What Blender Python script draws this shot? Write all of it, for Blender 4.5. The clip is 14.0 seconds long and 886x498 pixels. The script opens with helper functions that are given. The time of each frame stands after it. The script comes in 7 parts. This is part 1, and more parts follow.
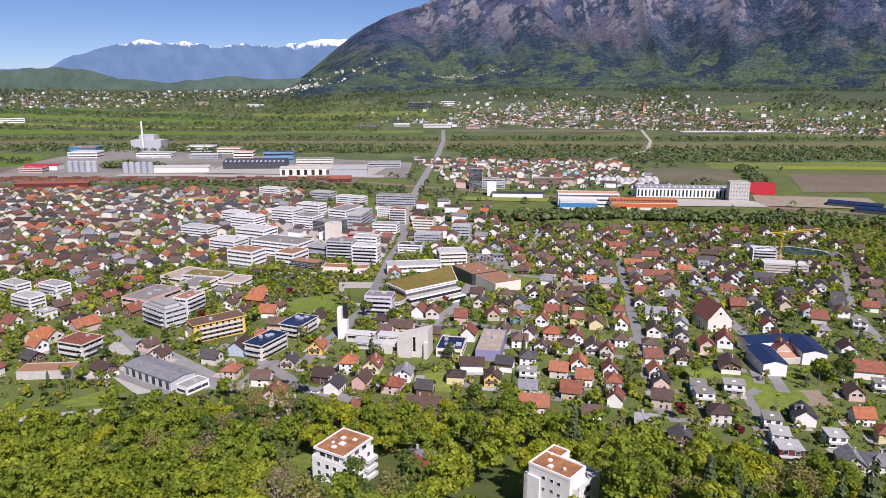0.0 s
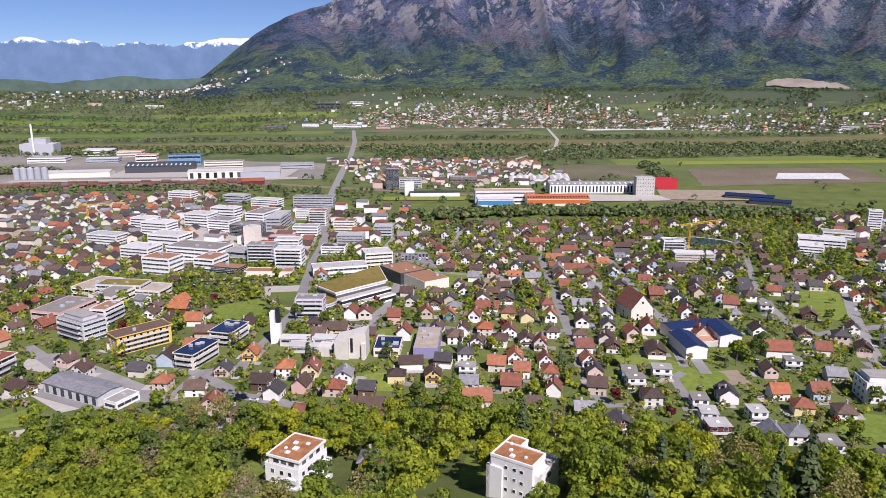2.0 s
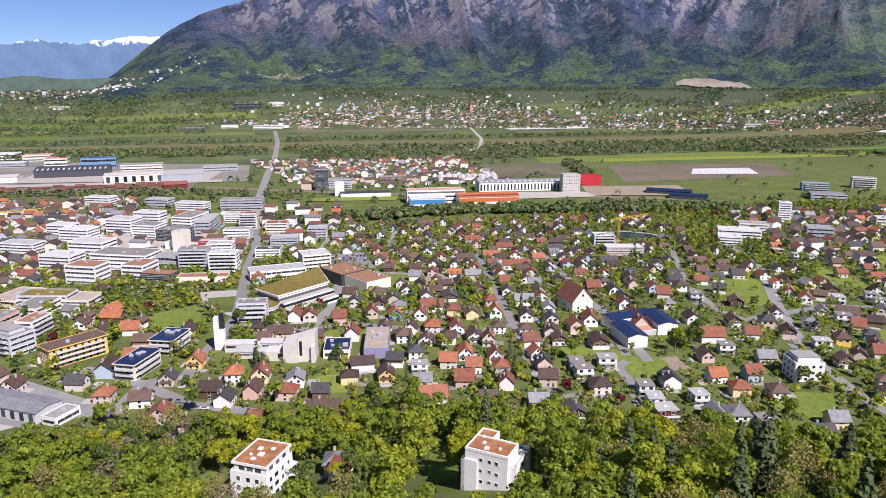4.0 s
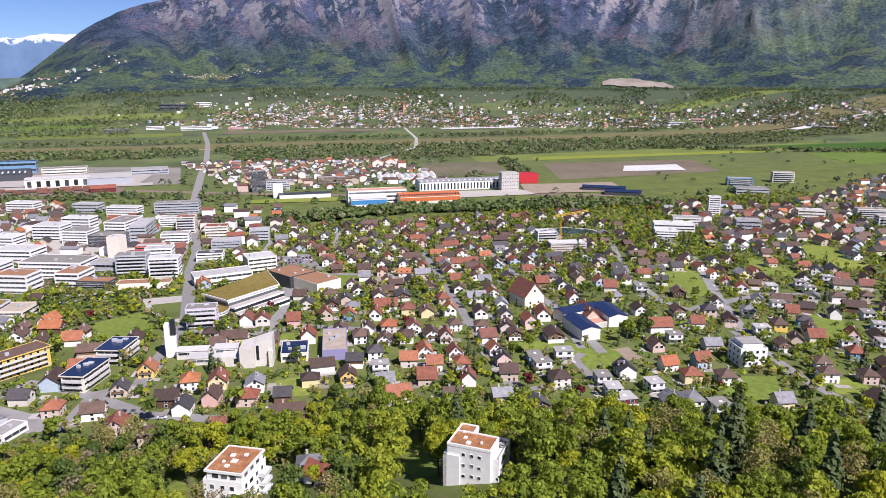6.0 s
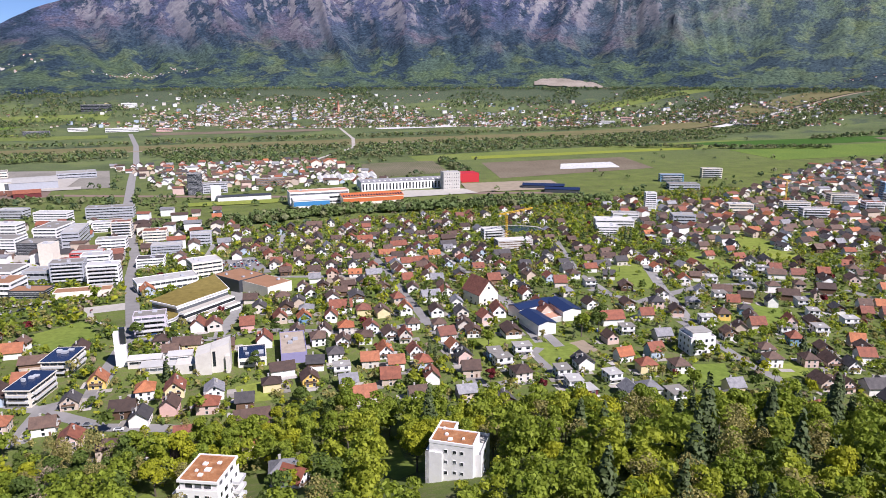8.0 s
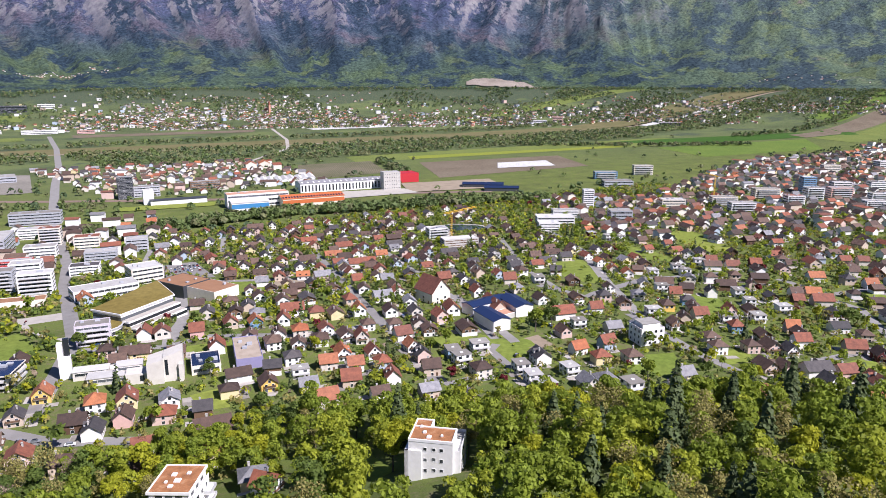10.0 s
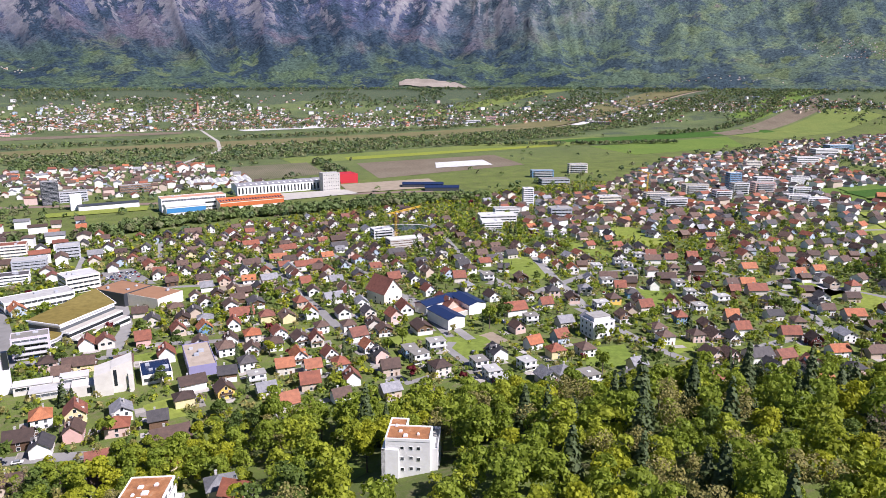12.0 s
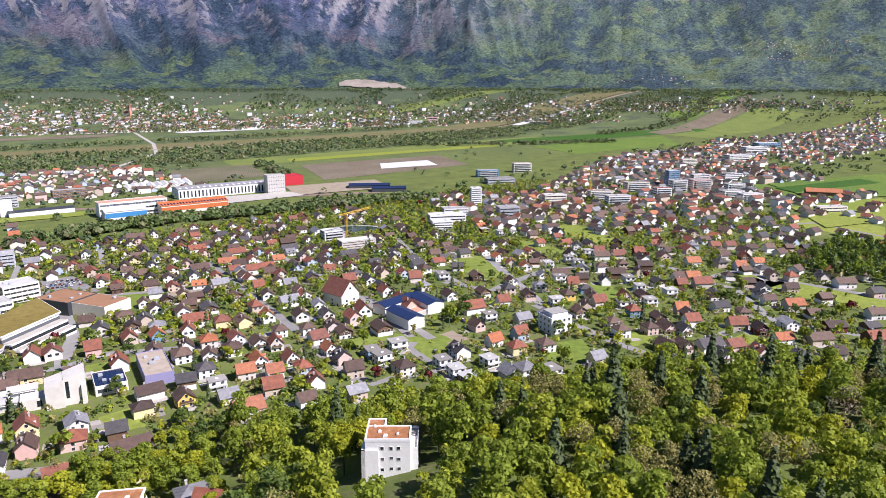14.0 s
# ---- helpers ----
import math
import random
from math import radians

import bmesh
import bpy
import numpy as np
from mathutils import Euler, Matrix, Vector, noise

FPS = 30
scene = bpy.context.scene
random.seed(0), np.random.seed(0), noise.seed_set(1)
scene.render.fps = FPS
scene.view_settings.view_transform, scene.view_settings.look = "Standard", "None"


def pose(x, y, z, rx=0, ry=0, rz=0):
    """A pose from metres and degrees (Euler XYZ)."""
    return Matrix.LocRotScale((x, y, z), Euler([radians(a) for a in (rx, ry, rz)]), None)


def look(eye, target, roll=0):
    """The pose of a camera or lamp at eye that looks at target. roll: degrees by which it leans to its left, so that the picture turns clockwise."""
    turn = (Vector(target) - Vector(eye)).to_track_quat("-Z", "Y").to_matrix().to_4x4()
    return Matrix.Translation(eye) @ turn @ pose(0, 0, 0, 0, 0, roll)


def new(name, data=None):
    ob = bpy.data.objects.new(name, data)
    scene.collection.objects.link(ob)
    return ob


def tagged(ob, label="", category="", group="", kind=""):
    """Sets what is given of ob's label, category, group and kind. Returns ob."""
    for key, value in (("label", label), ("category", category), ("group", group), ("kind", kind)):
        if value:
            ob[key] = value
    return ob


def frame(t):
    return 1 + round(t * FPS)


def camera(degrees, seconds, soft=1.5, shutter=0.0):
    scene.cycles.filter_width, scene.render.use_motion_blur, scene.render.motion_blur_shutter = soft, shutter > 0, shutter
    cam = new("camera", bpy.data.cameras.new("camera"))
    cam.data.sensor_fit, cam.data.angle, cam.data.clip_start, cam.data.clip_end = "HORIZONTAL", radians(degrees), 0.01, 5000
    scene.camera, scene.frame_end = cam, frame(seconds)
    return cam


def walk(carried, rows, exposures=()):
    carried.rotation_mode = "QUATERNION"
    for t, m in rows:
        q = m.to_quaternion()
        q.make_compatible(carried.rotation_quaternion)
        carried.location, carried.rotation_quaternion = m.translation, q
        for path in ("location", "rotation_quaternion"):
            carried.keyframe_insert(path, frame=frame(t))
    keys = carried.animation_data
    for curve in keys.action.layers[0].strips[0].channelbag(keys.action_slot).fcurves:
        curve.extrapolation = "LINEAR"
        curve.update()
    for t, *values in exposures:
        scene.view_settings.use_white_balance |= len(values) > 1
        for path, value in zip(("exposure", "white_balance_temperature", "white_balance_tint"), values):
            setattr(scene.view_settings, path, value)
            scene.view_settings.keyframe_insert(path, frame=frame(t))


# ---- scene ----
cam = camera(64.64, 14.0, soft=0.75)
# seconds, x, y, z, heading, tilt (90 is level)
PATH = [
    (0.0, 0.10, 0.01, 159.29, -0.025, 76.470),
    (0.5, -3.09, -0.43, 159.25, -1.968, 76.474),
    (1.0, -6.34, -0.76, 159.19, -3.892, 76.477),
    (1.5, -9.64, -0.98, 159.14, -5.765, 76.478),
    (2.0, -12.96, -1.09, 159.09, -7.568, 76.479),
    (2.5, -16.30, -1.09, 159.03, -9.293, 76.479),
    (3.0, -19.62, -0.99, 158.97, -10.941, 76.478),
    (3.5, -22.93, -0.78, 158.91, -12.516, 76.476),
    (4.0, -26.20, -0.47, 158.84, -14.027, 76.475),
    (4.5, -29.44, -0.06, 158.78, -15.486, 76.472),
    (5.0, -32.62, 0.46, 158.71, -16.904, 76.470),
    (5.5, -35.76, 1.07, 158.64, -18.293, 76.468),
    (6.0, -38.83, 1.78, 158.57, -19.663, 76.466),
    (6.5, -41.85, 2.58, 158.49, -21.024, 76.464),
    (7.0, -44.81, 3.47, 158.42, -22.383, 76.462),
    (7.5, -47.71, 4.44, 158.34, -23.745, 76.462),
    (8.0, -50.55, 5.48, 158.26, -25.114, 76.461),
    (8.5, -53.33, 6.58, 158.18, -26.493, 76.462),
    (9.0, -56.05, 7.74, 158.09, -27.880, 76.464),
    (9.5, -58.72, 8.95, 158.00, -29.274, 76.467),
    (10.0, -61.33, 10.19, 157.92, -30.674, 76.471),
    (10.5, -63.88, 11.46, 157.83, -32.073, 76.477),
    (11.0, -66.36, 12.75, 157.73, -33.467, 76.484),
    (11.5, -68.78, 14.06, 157.64, -34.847, 76.493),
    (12.0, -71.11, 15.39, 157.54, -36.204, 76.504),
    (12.5, -73.36, 16.74, 157.44, -37.527, 76.517),
    (13.0, -75.50, 18.12, 157.34, -38.800, 76.532),
    (13.5, -77.52, 19.53, 157.24, -40.004, 76.550),
    (14.0, -79.38, 21.00, 157.13, -41.114, 76.569),
]
walk(cam, [(t, pose(x, y, z, tilt, 0, turn)) for t, x, y, z, turn, tilt in PATH],
     [(0, 0.28, 6050, 25), (3, 0.39, 6050, 25), (6.5, 0.54, 6000, 24), (11, 0.65, 5950, 23), (14, 0.72, 5950, 23)])

# ---------------------------------------------------------------- light
SUN_AZ, SUN_EL = 159.0, 46.0          # degrees clockwise from +y, and above the horizon
world = bpy.data.worlds.new("spring_sky")
scene.world = world
world.use_nodes = True
wn = world.node_tree.nodes
sky = wn.new("ShaderNodeTexSky")
sky.sky_type = "NISHITA"
sky.sun_disc = False
sky.sun_elevation = radians(SUN_EL)
sky.sun_rotation = radians(SUN_AZ)
sky.altitude = 2000
sky.air_density = 0.8
sky.dust_density = 0.0
sky.ozone_density = 6.0
world.node_tree.links.new(sky.outputs[0], wn["Background"].inputs[0])
wn["Background"].inputs[1].default_value = 0.064
sun = new("sun", bpy.data.lights.new("sun", "SUN"))
sun.data.energy = 5.0
sun.data.angle = radians(0.53)
sun.data.color = (1.0, 0.95, 0.87)
se, sa = radians(SUN_EL), radians(SUN_AZ)
sun.matrix_world = look((0, 0, 0), (-math.sin(sa) * math.cos(se), -math.cos(sa) * math.cos(se), -math.sin(se)))

# ---------------------------------------------------------------- materials
def nodes_of(name):
    m = bpy.data.materials.new(name)
    m.use_nodes = True
    nt = m.node_tree
    return m, nt, nt.nodes["Principled BSDF"]


def add(nt, kind, **values):
    n = nt.nodes.new(kind)
    for k, v in values.items():
        if k in n.inputs:
            n.inputs[k].default_value = v
    return n


def ramp(nt, fac, stops, constant=False):
    r = nt.nodes.new("ShaderNodeValToRGB")
    if constant:
        r.color_ramp.interpolation = "CONSTANT"
    el = r.color_ramp.elements
    while len(el) < len(stops):
        el.new(0.5)
    for e, (p, c) in zip(el, stops):
        e.position, e.color = p, (*c, 1)
    nt.links.new(fac, r.inputs[0])
    return r.outputs[0]


def mixed(nt, fac, a, b, blend="MIX"):
    m = nt.nodes.new("ShaderNodeMix")
    m.data_type, m.blend_type = "RGBA", blend
    for s, v in ((m.inputs[0], fac), (m.inputs[6], a), (m.inputs[7], b)):
        if isinstance(v, bpy.types.NodeSocket):
            nt.links.new(v, s)
        elif isinstance(v, (int, float)):
            s.default_value = v
        else:
            s.default_value = (*v, 1)
    return m.outputs[2]


def noise_of(nt, scale, detail=4, coords=None, rough=0.55):
    n = add(nt, "ShaderNodeTexNoise", Scale=scale, Detail=detail, Roughness=rough)
    if coords is not None:
        nt.links.new(coords, n.inputs["Vector"])
    return n.outputs["Fac"]


def position(nt, stretch=None):
    g = nt.nodes.new("ShaderNodeNewGeometry")
    out = g.outputs["Position"]
    if stretch:
        m = nt.nodes.new("ShaderNodeMapping")
        nt.links.new(out, m.inputs[0])
        m.inputs["Scale"].default_value = stretch
        out = m.outputs[0]
    return out


def bumped(nt, b, height, strength, distance):
    n = add(nt, "ShaderNodeBump", Strength=strength, Distance=distance)
    nt.links.new(height, n.inputs["Height"])
    nt.links.new(n.outputs[0], b.inputs["Normal"])


def plain(name, stops, scale=0.6, rough=0.8, random_part=0.5, metal=0.0, fine=6.0, bump=0.0, island=False):
    """Colours picked per object along the stops, mottled by a coarse and a fine noise."""
    m, nt, b = nodes_of(name)
    p = position(nt)
    info = nt.nodes.new("ShaderNodeNewGeometry" if island else "ShaderNodeObjectInfo")
    base = ramp(nt, info.outputs["Random Per Island" if island else "Random"], stops, constant=len(stops) > 2)
    coarse = noise_of(nt, scale, 5, p)
    small = noise_of(nt, fine, 3, p)
    dirt = ramp(nt, coarse, [(0.3, (0.72, 0.71, 0.68)), (0.62, (1, 1, 1))])
    grain = ramp(nt, small, [(0.25, (0.82, 0.82, 0.82)), (0.75, (1.08, 1.08, 1.08))])
    c = mixed(nt, random_part, base, dirt, "MULTIPLY")
    c = mixed(nt, random_part, c, grain, "MULTIPLY")
    nt.links.new(c, b.inputs["Base Color"])
    b.inputs["Roughness"].default_value = rough
    b.inputs["Metallic"].default_value = metal
    if bump:
        bumped(nt, b, small, bump, 0.1)
    return m


def tiled(name, stops, rough=0.75, island=False):
    """Clay roof: tile courses, blotches of age, one tone per roof."""
    m, nt, b = nodes_of(name)
    tc = nt.nodes.new("ShaderNodeTexCoord")
    info = nt.nodes.new("ShaderNodeNewGeometry" if island else "ShaderNodeObjectInfo")
    base = ramp(nt, info.outputs["Random Per Island" if island else "Random"], stops)
    w = nt.nodes.new("ShaderNodeTexWave")
    w.bands_direction = "Z"
    w.inputs["Scale"].default_value = 1.9
    w.inputs["Distortion"].default_value = 0.6
    nt.links.new(tc.outputs["Object"], w.inputs["Vector"])
    p = position(nt)
    blotch = ramp(nt, noise_of(nt, 0.5, 6, p), [(0.3, (0.62, 0.62, 0.64)), (0.7, (1.15, 1.12, 1.08))])
    speck = ramp(nt, noise_of(nt, 3.5, 3, p), [(0.3, (0.72, 0.72, 0.72)), (0.7, (1.1, 1.1, 1.1))])
    c = mixed(nt, 0.85, base, blotch, "MULTIPLY")
    c = mixed(nt, 0.8, c, speck, "MULTIPLY")
    nt.links.new(c, b.inputs["Base Color"])
    b.inputs["Roughness"].default_value = rough
    bumped(nt, b, w.outputs["Fac"], 0.5, 0.08)
    return m


def leafy(name, low, high, glow=0.25, dry=None, spread=1.0):
    """Foliage: one tone per tree, another per clump, light passing through the leaves."""
    m, nt, b = nodes_of(name)
    info = nt.nodes.new("ShaderNodeObjectInfo")
    g = nt.nodes.new("ShaderNodeNewGeometry")
    big = noise_of(nt, 0.11 * spread, 2, g.outputs["Position"])
    tone = ramp(nt, big, [(0.32, low), (0.68, high)])
    own = ramp(nt, info.outputs["Random"], [(0.0, low), (1.0, high)])
    c = mixed(nt, 0.5, tone, own)
    isle = ramp(nt, g.outputs["Random Per Island"], [(0.0, (0.6, 0.62, 0.55)), (1.0, (1.3, 1.25, 1.2))])
    c = mixed(nt, 0.9, c, isle, "MULTIPLY")
    if dry:
        c = mixed(nt, ramp(nt, noise_of(nt, 0.9, 2, g.outputs["Position"]), [(0.55, (0, 0, 0)), (0.7, (0.6, 0.6, 0.6))]), c, dry)
    nt.links.new(c, b.inputs["Base Color"])
    b.inputs["Roughness"].default_value = 0.65
    b.inputs["Specular IOR Level"].default_value = 0.25
    t = nt.nodes.new("ShaderNodeBsdfTranslucent")
    nt.links.new(c, t.inputs[0])
    mx = nt.nodes.new("ShaderNodeMixShader")
    mx.inputs[0].default_value = glow
    nt.links.new(b.outputs[0], mx.inputs[1])
    nt.links.new(t.outputs[0], mx.inputs[2])
    nt.links.new(mx.outputs[0], nt.nodes["Material Output"].inputs[0])
    return m


WALLS = [(0.0, (0.78, 0.76, 0.72)), (0.34, (0.62, 0.57, 0.50)), (0.52, (0.82, 0.81, 0.79)), (0.70, (0.54, 0.44, 0.35)),
         (0.82, (0.70, 0.60, 0.34)), (0.88, (0.62, 0.46, 0.40)), (0.94, (0.42, 0.50, 0.58))]
M = {}
M["wall"] = plain("plaster", WALLS, rough=0.9, random_part=0.35)
M["white"] = plain("white_render", [(0, (0.74, 0.73, 0.71)), (1, (0.82, 0.81, 0.79))], rough=0.85, random_part=0.3)
M["shell"] = plain("cream_render", [(0, (0.72, 0.66, 0.55)), (1, (0.76, 0.70, 0.60))], rough=0.9, random_part=0.4)
M["yellow"] = plain("yellow_render", [(0, (0.70, 0.46, 0.10)), (1, (0.72, 0.50, 0.14))], rough=0.9, random_part=0.3)
M["pink"] = plain("pink_render", [(0, (0.62, 0.38, 0.34)), (1, (0.66, 0.44, 0.38))], rough=0.9, random_part=0.35)
M["red_wall"] = plain("red_render", [(0, (0.42, 0.05, 0.05)), (1, (0.46, 0.07, 0.05))], rough=0.8, random_part=0.4)
M["blue_wall"] = plain("blue_render", [(0, (0.12, 0.26, 0.42)), (1, (0.20, 0.34, 0.48))], rough=0.8, random_part=0.35)
M["grey_wall"] = plain("grey_render", [(0, (0.34, 0.36, 0.40)), (1, (0.46, 0.47, 0.50))], rough=0.85, random_part=0.45)
M["wood"] = plain("weathered_boards", [(0, (0.10, 0.055, 0.03)), (1, (0.20, 0.12, 0.07))], scale=1.5, rough=0.85, random_part=0.7, fine=9)
M["dark_red"] = plain("dark_red_boards", [(0, (0.11, 0.02, 0.02)), (1, (0.15, 0.03, 0.03))], rough=0.85, random_part=0.6)
M["grey_pale"] = plain("pale_grey_render", [(0, (0.50, 0.51, 0.53)), (1, (0.58, 0.58, 0.60))], rough=0.85, random_part=0.4)
M["lilac"] = plain("lilac_render", [(0, (0.58, 0.53, 0.60)), (1, (0.62, 0.57, 0.63))], rough=0.85, random_part=0.35)
M["lilac_dark"] = plain("dark_lilac_cladding", [(0, (0.26, 0.24, 0.40)), (1, (0.28, 0.26, 0.42))], rough=0.6, random_part=0.3)
M["salmon_grey"] = plain("beige_roof_gravel", [(0, (0.40, 0.33, 0.26)), (1, (0.46, 0.38, 0.30))], scale=0.25, rough=0.95, random_part=0.7, fine=3)
M["concrete"] = plain("concrete", [(0, (0.42, 0.41, 0.38)), (1, (0.52, 0.50, 0.46))], scale=0.3, rough=0.95, random_part=0.6)
M["glass"] = plain("window_glass", [(0, (0.02, 0.025, 0.03)), (0.5, (0.05, 0.055, 0.06)), (0.8, (0.10, 0.11, 0.12))], rough=0.18, random_part=0.2)
M["frame"] = plain("painted_frame", [(0, (0.75, 0.75, 0.74)), (1, (0.8, 0.8, 0.8))], rough=0.5, random_part=0.2)
M["rail"] = plain("balcony_rail", [(0, (0.55, 0.56, 0.57)), (1, (0.62, 0.62, 0.62))], rough=0.5, random_part=0.3)
M["shutter"] = plain("painted_shutter", [(0, (0.16, 0.07, 0.04)), (0.4, (0.06, 0.12, 0.07)), (0.7, (0.25, 0.25, 0.26))], rough=0.7, random_part=0.4)
ROOFS = {
    "b": ("brown_tiles", [(0, (0.06, 0.038, 0.03)), (0.5, (0.11, 0.067, 0.05)), (1, (0.165, 0.105, 0.077))]),
    "o": ("orange_tiles", [(0, (0.40, 0.13, 0.055)), (0.5, (0.46, 0.17, 0.07)), (1, (0.36, 0.14, 0.075))]),
    "r": ("red_brown_tiles", [(0, (0.24, 0.085, 0.05)), (0.5, (0.30, 0.10, 0.055)), (1, (0.20, 0.085, 0.06))]),
    "g": ("grey_tiles", [(0, (0.20, 0.20, 0.21)), (1, (0.32, 0.32, 0.34))]),
    "d": ("slate_tiles", [(0, (0.055, 0.052, 0.055)), (1, (0.10, 0.09, 0.09))]),
}
for key, (words, stops) in ROOFS.items():
    M[key] = tiled(words, stops)
    M["many_" + key] = tiled("many_" + words, stops, island=True)
M["many_wall"] = plain("plaster_of_many", WALLS, rough=0.9, random_part=0.35, island=True)
M["gravel"] = plain("roof_gravel", [(0, (0.24, 0.225, 0.20)), (0.35, (0.34, 0.325, 0.30)), (0.7, (0.44, 0.43, 0.41))], scale=0.25, rough=0.95, random_part=0.7, fine=3)
M["white_roof"] = plain("pale_membrane", [(0, (0.50, 0.49, 0.47)), (1, (0.62, 0.61, 0.59))], scale=0.2, rough=0.8, random_part=0.5, fine=2)
M["dark_metal"] = plain("dark_metal_roof", [(0, (0.04, 0.045, 0.055)), (1, (0.07, 0.075, 0.085))], rough=0.45, random_part=0.4)
M["solar"] = plain("solar_panels", [(0, (0.012, 0.022, 0.06)), (1, (0.018, 0.03, 0.08))], rough=0.25, random_part=0.3)
M["blue_roof"] = plain("blue_metal_roof", [(0, (0.015, 0.03, 0.085)), (1, (0.02, 0.035, 0.10))], rough=0.4, random_part=0.4)
M["blue_bright"] = plain("blue_cladding", [(0, (0.05, 0.22, 0.45)), (1, (0.06, 0.25, 0.5))], rough=0.5, random_part=0.4)
M["orange_clad"] = plain("orange_cladding", [(0, (0.52, 0.13, 0.035)), (1, (0.55, 0.15, 0.04))], rough=0.6, random_part=0.5)
M["red_clad"] = plain("red_cladding", [(0, (0.48, 0.025, 0.035)), (1, (0.5, 0.03, 0.04))], rough=0.5, random_part=0.3)
M["salmon"] = plain("salmon_roof", [(0, (0.52, 0.28, 0.18)), (1, (0.55, 0.3, 0.2))], rough=0.8, random_part=0.5)
M["copper"] = plain("copper_brown_roof", [(0, (0.32, 0.17, 0.09)), (1, (0.36, 0.19, 0.10))], scale=0.12, rough=0.7, random_part=0.6)
M["asphalt"] = plain("asphalt", [(0, (0.24, 0.23, 0.22)), (1, (0.29, 0.28, 0.265))], scale=0.15, rough=0.95, random_part=0.6, fine=2)
M["paving"] = plain("pale_paving", [(0, (0.42, 0.39, 0.35)), (1, (0.46, 0.43, 0.38))], scale=0.2, rough=0.95, random_part=0.6, fine=2)
M["dirt"] = plain("bare_earth", [(0, (0.30, 0.24, 0.17)), (1, (0.34, 0.28, 0.2))], scale=0.1, rough=1, random_part=0.8, fine=1)
M["trunk"] = plain("bark", [(0, (0.10, 0.08, 0.06)), (1, (0.18, 0.15, 0.12))], scale=2, rough=1, random_part=0.7)
M["rust"] = plain("rusty_wagons", [(0, (0.17, 0.075, 0.05)), (1, (0.24, 0.11, 0.07))], scale=0.08, rough=0.9, random_part=0.7, fine=0.5)
M["crane"] = plain("crane_paint", [(0, (0.65, 0.40, 0.03)), (1, (0.68, 0.42, 0.04))], rough=0.5, random_part=0.2)
M["car"] = plain("car_paint", [(0, (0.7, 0.7, 0.7)), (0.35, (0.03, 0.03, 0.035)), (0.6, (0.25, 0.26, 0.28)), (0.8, (0.3, 0.02, 0.02)), (0.9, (0.04, 0.1, 0.25))], rough=0.25, random_part=0.1)
M["tyre"] = plain("rubber", [(0, (0.02, 0.02, 0.02)), (1, (0.025, 0.025, 0.025))], rough=0.9, random_part=0.2)
M["pool"] = plain("pool_water", [(0, (0.10, 0.42, 0.50)), (1, (0.12, 0.45, 0.55))], rough=0.08, random_part=0.2)
M["pond"] = plain("pond_water", [(0, (0.015, 0.045, 0.035)), (1, (0.02, 0.05, 0.04))], rough=0.08, random_part=0.2)

# foliage
LEAF = [
    leafy("fresh_leaves", (0.24, 0.30, 0.027), (0.40, 0.44, 0.042), 0.48),
    leafy("beech_leaves", (0.18, 0.255, 0.03), (0.31, 0.375, 0.042), 0.48),
    leafy("dark_leaves", (0.085, 0.14, 0.032), (0.165, 0.225, 0.045), 0.4),
    leafy("budding_twigs", (0.23, 0.215, 0.075), (0.35, 0.32, 0.10), 0.35, dry=(0.244, 0.183, 0.110)),
    leafy("needles", (0.05, 0.078, 0.028), (0.09, 0.122, 0.042), 0.15),
    leafy("bare_twigs", (0.183, 0.146, 0.104), (0.268, 0.213, 0.152), 0.1),
    leafy("red_leaves", (0.098, 0.012, 0.017), (0.159, 0.022, 0.027), 0.2),
    leafy("yellow_green_leaves", (0.305, 0.342, 0.022), (0.427, 0.439, 0.029), 0.48),
]
FARLEAF = [
    leafy("valley_trees", (0.11, 0.165, 0.06), (0.19, 0.25, 0.08), 0.35, spread=0.1),
    leafy("valley_budding_trees", (0.155, 0.175, 0.085), (0.22, 0.23, 0.11), 0.3, spread=0.1),
    leafy("valley_dark_trees", (0.06, 0.1, 0.05), (0.105, 0.15, 0.065), 0.2, spread=0.1),
]


